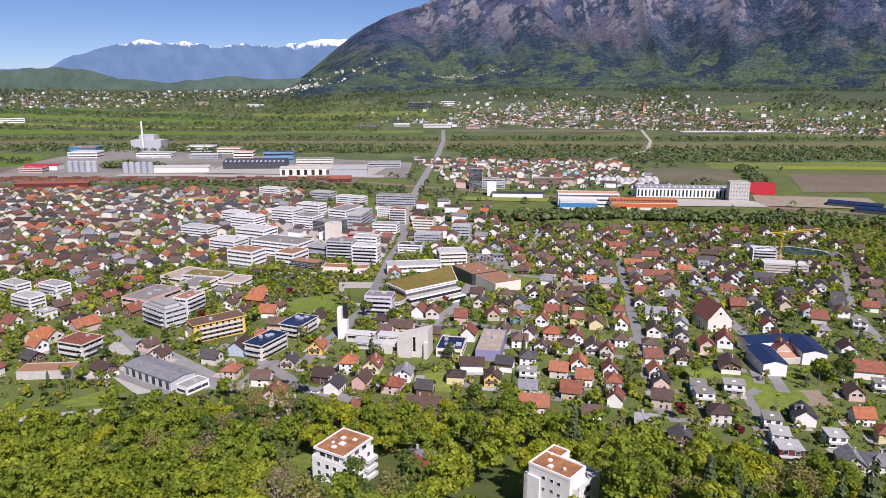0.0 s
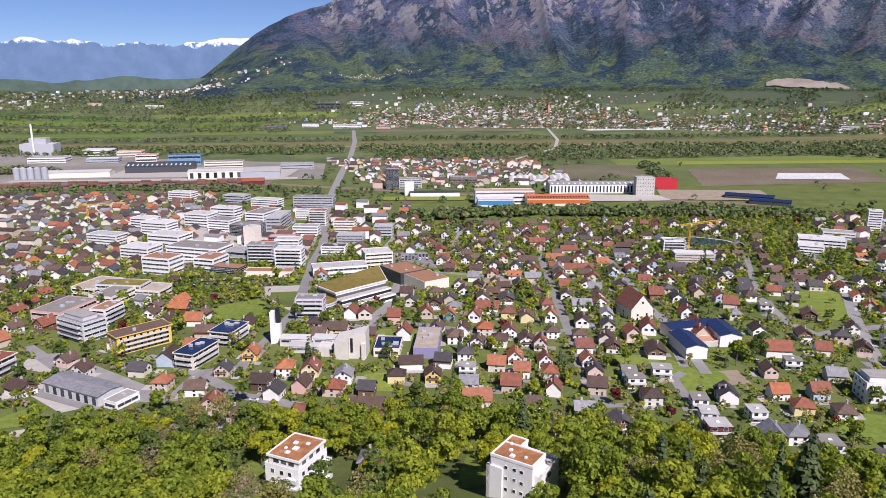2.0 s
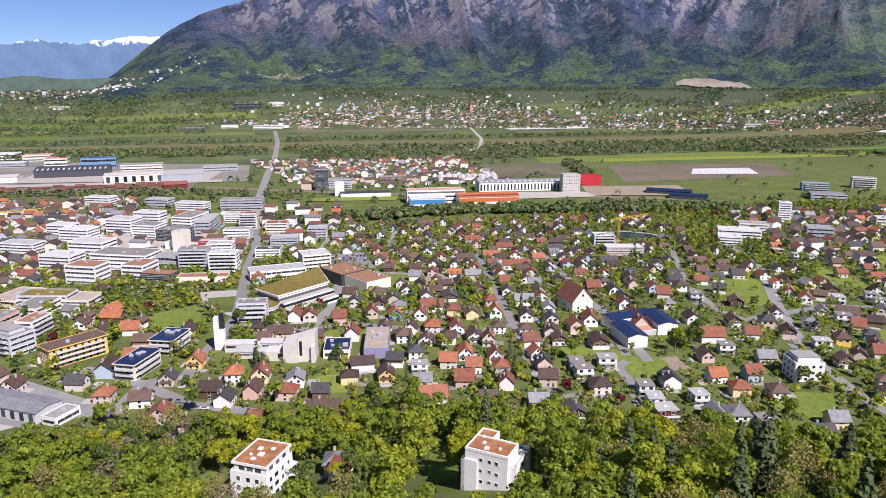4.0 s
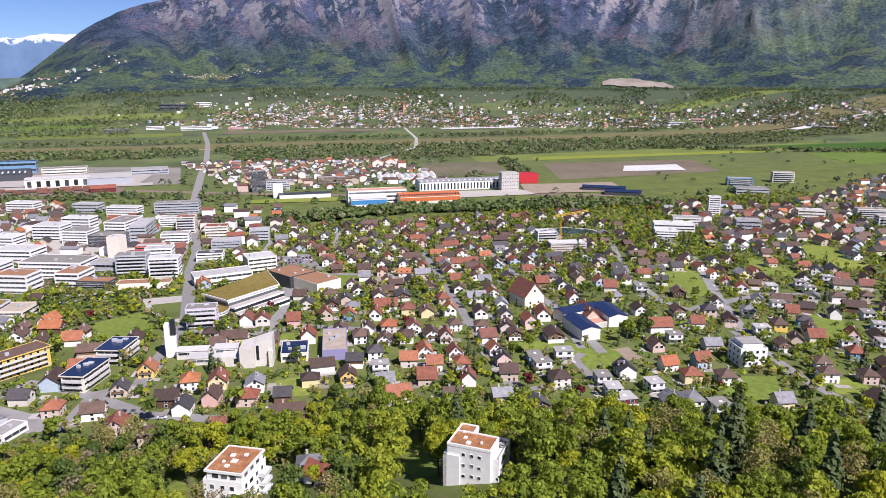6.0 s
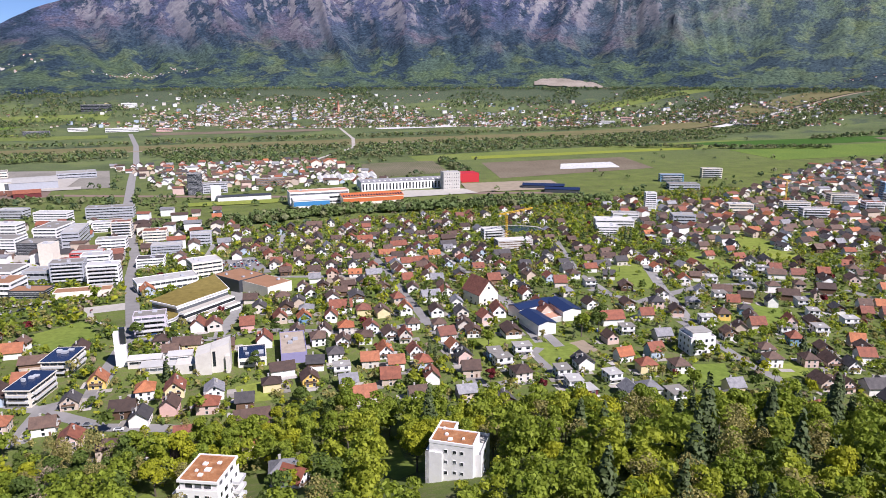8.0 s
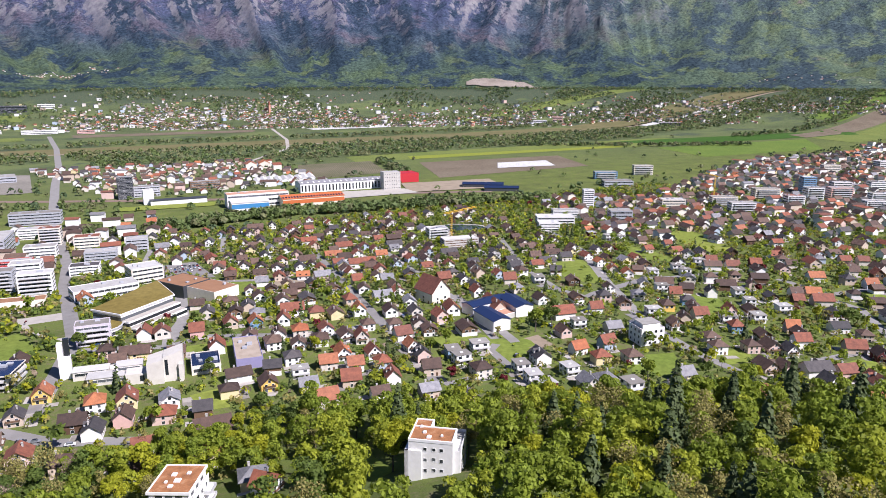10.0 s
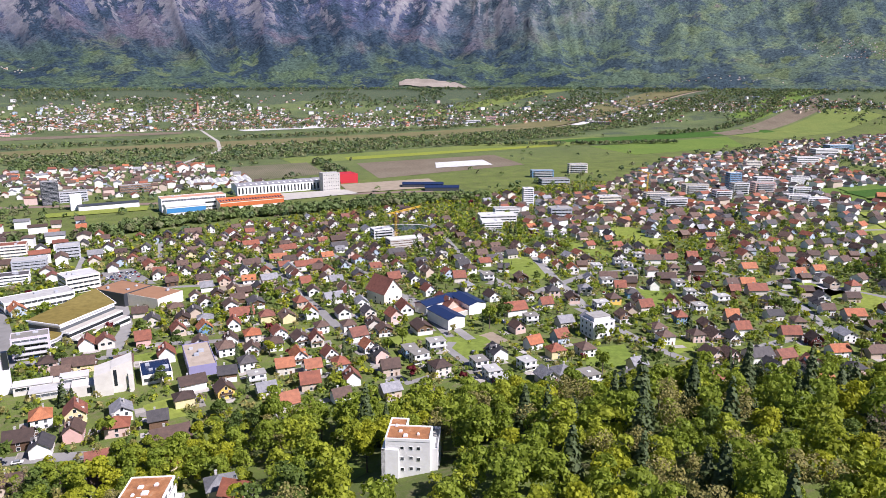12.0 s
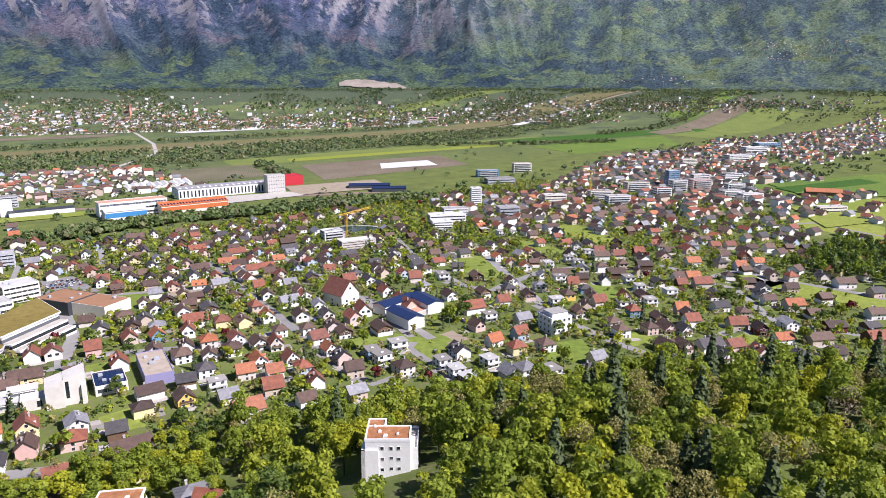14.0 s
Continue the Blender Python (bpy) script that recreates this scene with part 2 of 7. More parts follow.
def ground_material():
    m, nt, b = nodes_of("grassland")
    p = position(nt)
    big = noise_of(nt, 0.035, 6, p)
    mid = noise_of(nt, 0.3, 5, p)
    fine = noise_of(nt, 2.2, 4, p)
    c = ramp(nt, big, [(0.25, (0.085, 0.105, 0.034)), (0.5, (0.12, 0.155, 0.04)), (0.75, (0.165, 0.20, 0.048))])
    # the river plain beyond the town: duller grass and scrub
    sep = nt.nodes.new("ShaderNodeSeparateXYZ")
    nt.links.new(p, sep.inputs[0])
    out = add(nt, "ShaderNodeMapRange")
    out.inputs["From Min"].default_value, out.inputs["From Max"].default_value = 900, 1500
    nt.links.new(sep.outputs["Y"], out.inputs["Value"])
    scrub = ramp(nt, noise_of(nt, 0.006, 7, p, 0.65), [(0.34, (0.07, 0.1, 0.045)), (0.5, (0.105, 0.14, 0.06)), (0.62, (0.14, 0.18, 0.065)), (0.72, (0.16, 0.165, 0.09))])
    c = mixed(nt, out.outputs[0], c, scrub)
    rise = add(nt, "ShaderNodeMapRange")
    rise.inputs["From Min"].default_value, rise.inputs["From Max"].default_value = 60, 118
    nt.links.new(sep.outputs["Z"], rise.inputs["Value"])
    beyond = add(nt, "ShaderNodeMapRange")
    beyond.inputs["From Min"].default_value, beyond.inputs["From Max"].default_value = 1000, 1500
    nt.links.new(sep.outputs["Y"], beyond.inputs["Value"])
    wood = nt.nodes.new("ShaderNodeMath")
    wood.operation = "MULTIPLY_ADD"
    nt.links.new(noise_of(nt, 0.007, 6, p, 0.65), wood.inputs[0])
    wood.inputs[1].default_value = 1.6
    nt.links.new(rise.outputs[0], wood.inputs[2])
    covered = mixed(nt, 1.0, ramp(nt, wood.outputs[0], [(0.9, (0, 0, 0)), (1.0, (0.9, 0.9, 0.9))]), beyond.outputs[0], "MULTIPLY")
    c = mixed(nt, covered, c, (0.062, 0.09, 0.058))
    worn = ramp(nt, mid, [(0.5, (0, 0, 0)), (0.68, (0.75, 0.75, 0.75))])
    c = mixed(nt, worn, c, (0.17, 0.15, 0.085))
    c = mixed(nt, 0.7, c, ramp(nt, fine, [(0.25, (0.6, 0.62, 0.6)), (0.75, (1.2, 1.2, 1.15))]), "MULTIPLY")
    nt.links.new(c, b.inputs["Base Color"])
    b.inputs["Roughness"].default_value = 1.0
    b.inputs["Specular IOR Level"].default_value = 0.1
    bumped(nt, b, fine, 0.6, 0.3)
    return m


def field_material(name, a, c2, stripe=None, turn=0.0):
    m, nt, b = nodes_of(name)
    p = position(nt)
    c = ramp(nt, noise_of(nt, 0.012, 5, p), [(0.3, a), (0.7, c2)])
    c = mixed(nt, 0.8, c, ramp(nt, noise_of(nt, 0.25, 6, p, 0.7), [(0.3, (0.62, 0.62, 0.6)), (0.7, (1.22, 1.2, 1.15))]), "MULTIPLY")
    if stripe:
        mp = nt.nodes.new("ShaderNodeMapping")
        mp.inputs["Rotation"].default_value = (0, 0, turn)
        nt.links.new(p, mp.inputs[0])
        w = nt.nodes.new("ShaderNodeTexWave")
        w.inputs["Scale"].default_value = stripe
        w.inputs["Distortion"].default_value = 0.8
        nt.links.new(mp.outputs[0], w.inputs[0])
        c = mixed(nt, 0.35, c, ramp(nt, w.outputs["Fac"], [(0.3, (0.55, 0.55, 0.5)), (0.7, (1.25, 1.2, 1.15))]), "MULTIPLY")
    nt.links.new(c, b.inputs["Base Color"])
    b.inputs["Roughness"].default_value = 1.0
    b.inputs["Specular IOR Level"].default_value = 0.1
    return m


M["ground"] = ground_material()
M["lawn"] = field_material("mown_lawn", (0.135, 0.195, 0.035), (0.20, 0.245, 0.05))
M["meadow"] = field_material("spring_meadow", (0.175, 0.23, 0.04), (0.25, 0.28, 0.06))
M["valley_meadow"] = field_material("valley_meadow", (0.135, 0.18, 0.05), (0.18, 0.215, 0.06))
M["crop"] = field_material("young_crop", (0.11, 0.18, 0.04), (0.15, 0.215, 0.045), 0.04)
M["crop_dark"] = field_material("dark_crop", (0.045, 0.11, 0.02), (0.06, 0.13, 0.025), 0.04)
M["rape"] = field_material("flowering_field", (0.20, 0.245, 0.04), (0.25, 0.28, 0.045))
M["plough"] = field_material("ploughed_soil", (0.16, 0.13, 0.095), (0.21, 0.18, 0.135), 0.06)
M["plough_green"] = field_material("vegetable_rows", (0.12, 0.125, 0.07), (0.19, 0.17, 0.12), 0.09, 0.5)
M["scrub"] = field_material("river_scrub", (0.14, 0.135, 0.06), (0.19, 0.17, 0.085))
M["fleece"] = field_material("white_crop_cover", (0.55, 0.56, 0.58), (0.66, 0.66, 0.66), 0.12)

# ---------------------------------------------------------------- building helpers
def smooth(a, b, v):
    u = min(1.0, max(0.0, (v - a) / (b - a)))
    return u * u * (3 - 2 * u)


def lerp_table(v, table):
    if v <= table[0][0]:
        return table[0][1]
    for (a, p), (b, q) in zip(table, table[1:]):
        if v <= b:
            return p + (q - p) * (v - a) / (b - a)
    return table[-1][1]


EDGE = [(-600, 258), (-174, 268), (-85, 286), (-9, 282), (20, 284), (45, 270), (62, 250), (97, 240), (137, 214), (162, 188), (200, 158), (248, 121), (350, 60), (450, 0), (700, -150)]
RISE = [(-600, 235), (-60, 240), (33, 244), (97, 236), (137, 216), (162, 190), (200, 163), (248, 129), (350, 68), (450, 8), (700, -140)]
FAR_RISE = [(-45, 104), (-14, 106), (-4, 116), (4, 120), (40, 122), (60, 118), (100, 112)]
FAR_FOOT = [(-14, 4380), (-4, 3700), (4, 3480)]
HUB = (-40.0, 5.0)                     # middle of the flight, centre of the distant rings


def hill_edge(x):
    """The line along the foot of the wooded hillside."""
    return lerp_table(x, EDGE)


def ground(x, y):
    """Height of the land: valley floor, gentle fan under the town, hillside, the rise under the far villages."""
    g = 15 * smooth(690, 350, y) * (1 - 0.55 * smooth(230, 380, x))
    d = lerp_table(x, RISE) - y
    if d > -200:
        h = 0.40 * (math.sqrt(d * d + 400) + d) / 2
        g += min(h, 34 + (h - 34) * 0.4)
    r = math.hypot(x - HUB[0], y - HUB[1])
    if r > 2500 and y > 0:
        az = math.degrees(math.atan2(x - HUB[0], y - HUB[1]))
        g += lerp_table(az, FAR_RISE) * smooth(2420, lerp_table(az, FAR_FOOT), r)
    return g


def mesh_of(name, verts, faces, mats, index=None, smooth_shade=False):
    me = bpy.data.meshes.new(name)
    me.from_pydata([tuple(v) for v in verts], [], [tuple(f) for f in faces])
    for m in mats:
        me.materials.append(m)
    if index is not None:
        me.polygons.foreach_set("material_index", np.asarray(index, dtype=np.int32))
    if smooth_shade:
        me.polygons.foreach_set("use_smooth", [True] * len(me.polygons))
    me.update()
    return me


def quads_mesh(name, V, mats, index=None):
    """A mesh of loose four-cornered faces; V is n x 4 x 3."""
    n = len(V)
    me = bpy.data.meshes.new(name)
    me.vertices.add(4 * n)
    me.vertices.foreach_set("co", np.ascontiguousarray(V, dtype=np.float32).ravel())
    me.loops.add(4 * n)
    me.loops.foreach_set("vertex_index", np.arange(4 * n, dtype=np.int32))
    me.polygons.add(n)
    me.polygons.foreach_set("loop_start", np.arange(0, 4 * n, 4, dtype=np.int32))
    for m in mats:
        me.materials.append(m)
    if index is not None:
        me.polygons.foreach_set("material_index", np.asarray(index, dtype=np.int32))
    me.update(calc_edges=True)
    return me


def bm_mesh(name, bm, mats, smooth_shade=False):
    me = bpy.data.meshes.new(name)
    bm.normal_update()
    bm.to_mesh(me)
    bm.free()
    for m in mats if isinstance(mats, (list, tuple)) else [mats]:
        me.materials.append(m)
    if smooth_shade:
        for p in me.polygons:
            p.use_smooth = True
    return me


def box(bm, x0, x1, y0, y1, z0, z1, mat=0, top=None):
    """A box; top: (dx, dy) by which its upper face draws in on each side."""
    tx, ty = top or (0, 0)
    v = [bm.verts.new(p) for p in ((x0, y0, z0), (x1, y0, z0), (x1, y1, z0), (x0, y1, z0),
                                   (x0 + tx, y0 + ty, z1), (x1 - tx, y0 + ty, z1), (x1 - tx, y1 - ty, z1), (x0 + tx, y1 - ty, z1))]
    for f in ((3, 2, 1, 0), (4, 5, 6, 7), (0, 1, 5, 4), (1, 2, 6, 5), (2, 3, 7, 6), (3, 0, 4, 7)):
        bm.faces.new([v[i] for i in f]).material_index = mat
    return v


def box_mesh(name, x0, x1, y0, y1, z0, z1, mat, top=None, bevel=0.0):
    bm = bmesh.new()
    box(bm, x0, x1, y0, y1, z0, z1, 0, top)
    if bevel:
        bmesh.ops.bevel(bm, geom=bm.edges[:], offset=bevel, segments=1, affect="EDGES")
    return bm_mesh(name, bm, mat)


def part(name, mesh, parent, at=None, label=""):
    ob = new(name, mesh)
    ob.parent = parent
    if at is not None:
        ob.matrix_local = at
    if label:
        ob["label"] = label
    return ob


class Kit:
    """The meshes of one kind of thing, so that each copy is an empty with its own parts."""

    def __init__(self, name, category):
        self.name, self.category, self.items = name, category, []

    def put(self, name, mesh, at=None, parent=None, label=""):
        self.items.append((name, mesh, at, parent, label))
        return len(self.items) - 1

    def stand(self, m, label, group=""):
        root = new(self.name)
        root.empty_display_size = 0.5
        root.matrix_world = m
        tagged(root, label, self.category, group)
        made = []
        for name, mesh, at, parent, text in self.items:
            made.append(part(name, mesh, root if parent is None else made[parent], at, text))
        return root


def spot(x, y, turn, sx=1.0, sy=1.0, sz=1.0, lift=0.0):
    """A pose on the land, turned clockwise-negative by degrees, with a size."""
    return Matrix.LocRotScale((x, y, ground(x, y) + lift), Euler((0, 0, radians(turn))), (sx, sy, sz))


# ---------------------------------------------------------------- the land
def land():
    az = np.concatenate([np.arange(-180, -44, 4.0), np.arange(-44, 84, 1.0), np.arange(84, 180, 4.0)])
    rr = [4.0]
    while rr[-1] < 4950:
        rr.append(rr[-1] + max(4.0, rr[-1] * 0.022))
    rr[-1] = 4960.0
    verts, faces = [(HUB[0], HUB[1], ground(*HUB))], []
    n = len(az)
    for r in rr:
        for a in az:
            x, y = HUB[0] + r * math.sin(radians(a)), HUB[1] + r * math.cos(radians(a))
            verts.append((x, y, ground(x, y)))
    for j in range(n):
        faces.append((0, 1 + (j + 1) % n, 1 + j))
    for i in range(len(rr) - 1):
        for j in range(n):
            k = (j + 1) % n
            a0, b0 = 1 + i * n, 1 + (i + 1) * n
            faces.append((a0 + j, a0 + k, b0 + k, b0 + j))
    me = mesh_of("ground", verts, faces, [M["ground"]], smooth_shade=True)
    tagged(new("ground", me), "green spring grassland of a wide river valley", "ground", kind="structure")


land()


def mountain_material():
    """Spruce and bare beech woods, hay meadows low down, pale limestone where the ribs are steep; haze is painted in as
    bluer tones.
    """
    m, nt, b = nodes_of("hazed_mountain_forest_and_rock")
    g = nt.nodes.new("ShaderNodeNewGeometry")
    p = g.outputs["Position"]
    sep = nt.nodes.new("ShaderNodeSeparateXYZ")
    nt.links.new(p, sep.inputs[0])
    up = nt.nodes.new("ShaderNodeSeparateXYZ")
    nt.links.new(g.outputs["Normal"], up.inputs[0])

    def sums(a, k, c):
        n = nt.nodes.new("ShaderNodeMath")
        n.operation = "MULTIPLY_ADD"
        nt.links.new(a, n.inputs[0])
        n.inputs[1].default_value = k
        if isinstance(c, (int, float)):
            n.inputs[2].default_value = c
        else:
            nt.links.new(c, n.inputs[2])
        return n.outputs[0]
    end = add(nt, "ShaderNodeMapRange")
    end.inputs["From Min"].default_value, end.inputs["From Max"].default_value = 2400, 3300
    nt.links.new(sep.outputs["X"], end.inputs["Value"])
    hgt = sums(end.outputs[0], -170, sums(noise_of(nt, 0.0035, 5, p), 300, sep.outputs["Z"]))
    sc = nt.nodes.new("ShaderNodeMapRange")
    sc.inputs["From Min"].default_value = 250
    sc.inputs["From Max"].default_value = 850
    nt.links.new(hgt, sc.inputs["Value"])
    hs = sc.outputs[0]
    # tones turn bluer with height: distance haze put into the base colour
    hazed_zone = ramp(nt, hs, [(0.0, (0.082, 0.122, 0.078)), (0.3, (0.072, 0.108, 0.092)), (0.5, (0.07, 0.096, 0.128)), (0.68, (0.074, 0.092, 0.152)), (0.9, (0.084, 0.098, 0.165))])
    # bright young beech, olive and reddish bare woods in broad patches
    tint = noise_of(nt, 0.0042, 5, position(nt, (1, 1, 0.8)), 0.65)
    hazed_zone = mixed(nt, ramp(nt, tint, [(0.5, (0, 0, 0)), (0.6, (0.75, 0.75, 0.75))]), hazed_zone, mixed(nt, ramp(nt, hs, [(0.25, (0, 0, 0)), (0.45, (1, 1, 1))]), (0.105, 0.15, 0.078), (0.125, 0.108, 0.135)))
    # fresh beech woods and pastures on the gentler far end, lightened for painted haze
    hazed_zone = mixed(nt, end.outputs[0], hazed_zone, ramp(nt, noise_of(nt, 0.006, 6, p, 0.65), [(0.35, (0.095, 0.13, 0.13)), (0.5, (0.125, 0.175, 0.125)), (0.62, (0.165, 0.21, 0.12)), (0.7, (0.19, 0.165, 0.16))]))
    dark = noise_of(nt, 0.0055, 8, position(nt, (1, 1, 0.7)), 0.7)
    # spruce colour is blued for haze, and paler still at the far end
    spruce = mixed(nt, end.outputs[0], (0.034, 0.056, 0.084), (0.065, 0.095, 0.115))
    c = mixed(nt, ramp(nt, dark, [(0.48, (0, 0, 0)), (0.54, (0.9, 0.9, 0.9))]), hazed_zone, spruce)
    # meadows with sharp edges on the lower slopes
    patch = noise_of(nt, 0.0075, 6, position(nt, (1, 1, 0.9)), 0.6)
    low = ramp(nt, hs, [(0.12, (1, 1, 1)), (0.5, (0, 0, 0))])
    f1 = mixed(nt, 1.0, ramp(nt, patch, [(0.58, (0, 0, 0)), (0.61, (0.8, 0.8, 0.8))]), low, "MULTIPLY")
    c = mixed(nt, f1, c, (0.14, 0.18, 0.085))
    # crown-scale grain: darker, bluer in the bump's dips, brighter on its rises
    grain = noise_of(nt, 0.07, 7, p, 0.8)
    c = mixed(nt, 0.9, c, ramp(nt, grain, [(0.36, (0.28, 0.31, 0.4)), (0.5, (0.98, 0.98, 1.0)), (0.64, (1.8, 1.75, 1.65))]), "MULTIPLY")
    # limestone
    streak = noise_of(nt, 0.009, 9, position(nt, (1.4, 1.4, 0.45)), 0.78)
    steep = sums(up.outputs["Z"], -0.8, sums(streak, 1.0, 0.56))
    high = ramp(nt, hs, [(0.4, (0, 0, 0)), (0.8, (1, 1, 1))])
    f3 = mixed(nt, 1.0, ramp(nt, steep, [(0.475, (0, 0, 0)), (0.535, (0.9, 0.9, 0.9))]), high, "MULTIPLY")
    rock = ramp(nt, noise_of(nt, 0.03, 5, p, 0.7), [(0.3, (0.15, 0.15, 0.19)), (0.55, (0.30, 0.285, 0.30)), (0.75, (0.42, 0.39, 0.38))])
    c = mixed(nt, f3, c, rock)
    nt.links.new(c, b.inputs["Base Color"])
    b.inputs["Roughness"].default_value = 1.0
    b.inputs["Specular IOR Level"].default_value = 0.0
    bumped(nt, b, grain, 1.0, 16.0)
    return m


RIDGE = [(-16, -2.2), (-13, -1.3), (-11.5, -0.3), (-10.2, 0.6), (-8.3, 2.1), (-6.6, 3.4), (-3.9, 5.0), (0.3, 6.8), (5, 8.4), (14, 10.2), (30, 10.8), (52, 10.4), (70, 9.6), (90, 9.0)]


def mountain_z(a, r):
    """Height of the mountain at a bearing and a distance: fans and knolls at its foot, ribs and gullies above."""
    u = min(1.0, max(0.0, (r - 3400) / 1440))
    base = ground(HUB[0] + r * math.sin(radians(a)), HUB[1] + r * math.cos(radians(a)))
    top = 158 + 4840 * math.tan(radians(lerp_table(a, RIDGE)))
    lift = max(0.0, top - base)
    lean = a + 2.4 * noise.noise(Vector((a * 0.09, u * 1.6, 5.0))) + u * 2.2
    big = noise.ridged_multi_fractal(Vector((lean * 0.075, u * 0.45, 3.1)), 1.0, 2.1, 3, 0.9, 2.0) - 1.0
    ribs = noise.ridged_multi_fractal(Vector((lean * 0.40, u * 1.0, 9.3)), 0.9, 2.2, 4, 0.9, 2.0) - 1.0
    knolls = noise.fractal(Vector((a * 0.22, u * 4.0, 7.7)), 0.9, 2.1, 4)
    mask = smooth(0.1, 0.5, u) * (1 - 0.6 * smooth(0.8, 1, u)) * (1 - 0.65 * smooth(40, 56, a))
    z = base + lift * (0.32 * u + 0.68 * u ** 1.8) + lift * mask * (0.17 * big + 0.06 * ribs)
    z += 34 * knolls * smooth(0, 0.1, u) * (1 - smooth(0.35, 0.7, u)) * min(1.0, lift / 300)
    return z - 6 * (1 - smooth(0, 0.03, u))


def mountain():
    az = np.arange(-16, 88, 0.2)
    rr = np.concatenate([np.linspace(3400, 4400, 110), np.linspace(4412, 4840, 26)])
    verts, faces = [], []
    for r in rr:
        for a in az:
            verts.append((HUB[0] + r * math.sin(radians(a)), HUB[1] + r * math.cos(radians(a)), mountain_z(a, r)))
    n = len(az)
    for i in range(len(rr) - 1):
        for j in range(n - 1):
            faces.append((i * n + j, i * n + j + 1, (i + 1) * n + j + 1, (i + 1) * n + j))
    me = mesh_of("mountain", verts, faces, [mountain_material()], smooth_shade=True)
    tagged(new("mountain", me), "broad wooded mountain with grey cliffs above green slopes", "mountain", kind="structure")


mountain()


def far_range(name, r, table, colour, snow, rough_amp, label, seed, glow=0.0):
    """A distant range; snow: height share above which it is white; glow: strength of blue emission painting haze."""
    m, nt, b = nodes_of(name)
    p = position(nt)
    sep = nt.nodes.new("ShaderNodeSeparateXYZ")
    nt.links.new(p, sep.inputs[0])
    h = nt.nodes.new("ShaderNodeMath")
    h.operation = "MULTIPLY_ADD"
    nt.links.new(noise_of(nt, 0.02, 6, p, 0.7), h.inputs[0])
    h.inputs[1].default_value = 160
    nt.links.new(sep.outputs["Z"], h.inputs[2])
    mr = nt.nodes.new("ShaderNodeMapRange")
    mr.inputs["From Min"].default_value = snow
    mr.inputs["From Max"].default_value = snow + 25
    nt.links.new(h.outputs[0], mr.inputs["Value"])
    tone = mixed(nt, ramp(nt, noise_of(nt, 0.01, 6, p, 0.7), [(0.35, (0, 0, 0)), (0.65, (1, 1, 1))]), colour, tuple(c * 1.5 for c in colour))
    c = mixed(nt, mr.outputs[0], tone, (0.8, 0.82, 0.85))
    nt.links.new(c, b.inputs["Base Color"])
    b.inputs["Roughness"].default_value = 1
    b.inputs["Specular IOR Level"].default_value = 0
    if glow:      # blue emission paints haze on a plain backdrop at the end of the valley
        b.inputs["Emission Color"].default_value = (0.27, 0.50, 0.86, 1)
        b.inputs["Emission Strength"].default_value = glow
    az = np.arange(-48, -4, 0.12)
    us = np.linspace(0, 1, 16)
    verts, faces = [], []
    for u in us:
        for a in az:
            rr = r + 130 * u
            top = 158 + r * math.tan(radians(lerp_table(a, table)))
            v = noise.ridged_multi_fractal(Vector((a * 0.5 + u * 0.8, u * 0.8, seed)), 0.9, 2.1, 5, 0.9, 2.0) - 1.0
            z = 2 + (top - 2) * u ** 0.8 + rough_amp * v * smooth(0.05, 0.5, u)
            verts.append((HUB[0] + rr * math.sin(radians(a)), HUB[1] + rr * math.cos(radians(a)), max(z, 1)))
    n = len(az)
    for i in range(len(us) - 1):
        for j in range(n - 1):
            faces.append((i * n + j, i * n + j + 1, (i + 1) * n + j + 1, (i + 1) * n + j))
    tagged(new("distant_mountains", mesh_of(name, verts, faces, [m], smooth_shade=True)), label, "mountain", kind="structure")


# distance haze is put into this range's blue base colour and its glow
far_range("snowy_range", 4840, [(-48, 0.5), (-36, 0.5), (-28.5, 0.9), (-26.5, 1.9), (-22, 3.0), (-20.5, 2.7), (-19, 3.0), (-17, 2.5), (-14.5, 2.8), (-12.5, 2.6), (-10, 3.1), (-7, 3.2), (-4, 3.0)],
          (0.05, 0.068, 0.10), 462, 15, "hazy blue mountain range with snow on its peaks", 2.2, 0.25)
far_range("wooded_foothills", 4440, [(-48, 0.9), (-36, 0.9), (-31, 0.75), (-28, 1.0), (-26, 0.85), (-23.8, 0.15), (-20.5, -0.1), (-16, 0.35), (-13, 0.1), (-10, 0.2), (-4, 0.2)],
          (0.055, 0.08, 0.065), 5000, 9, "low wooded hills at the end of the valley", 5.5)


# ---------------------------------------------------------------- roads, fields
def ribbon(name, points, width, mat, label, category="road", lift=0.12):
    """A strip over the land along a line of points."""
    pts = [Vector(p) for p in points]
    fine = []
    for a, b in zip(pts, pts[1:]):
        n = max(1, int((b - a).length / 12))
        fine += [a.lerp(b, i / n) for i in range(n)]
    fine.append(pts[-1])
    verts, faces = [], []
    for i, p in enumerate(fine):
        d = (fine[min(i + 1, len(fine) - 1)] - fine[max(i - 1, 0)]).normalized()
        s = Vector((-d.y, d.x)) * width / 2
        for k in (-1, 1):
            q = p + s * k
            verts.append((q.x, q.y, max(ground(q.x, q.y), ground(p.x, p.y) - 0.3) + lift))
    n = len(fine)
    for i in range(n - 1):
        faces.append((2 * i, 2 * i + 1, 2 * i + 3, 2 * i + 2))
    ob = new(name, mesh_of(name, verts, faces, [mat]))
    if ob.data.polygons[0].normal.z < 0:
        ob.data.flip_normals()
    ROADS.append((fine, width))
    return tagged(ob, label, category, kind="structure")


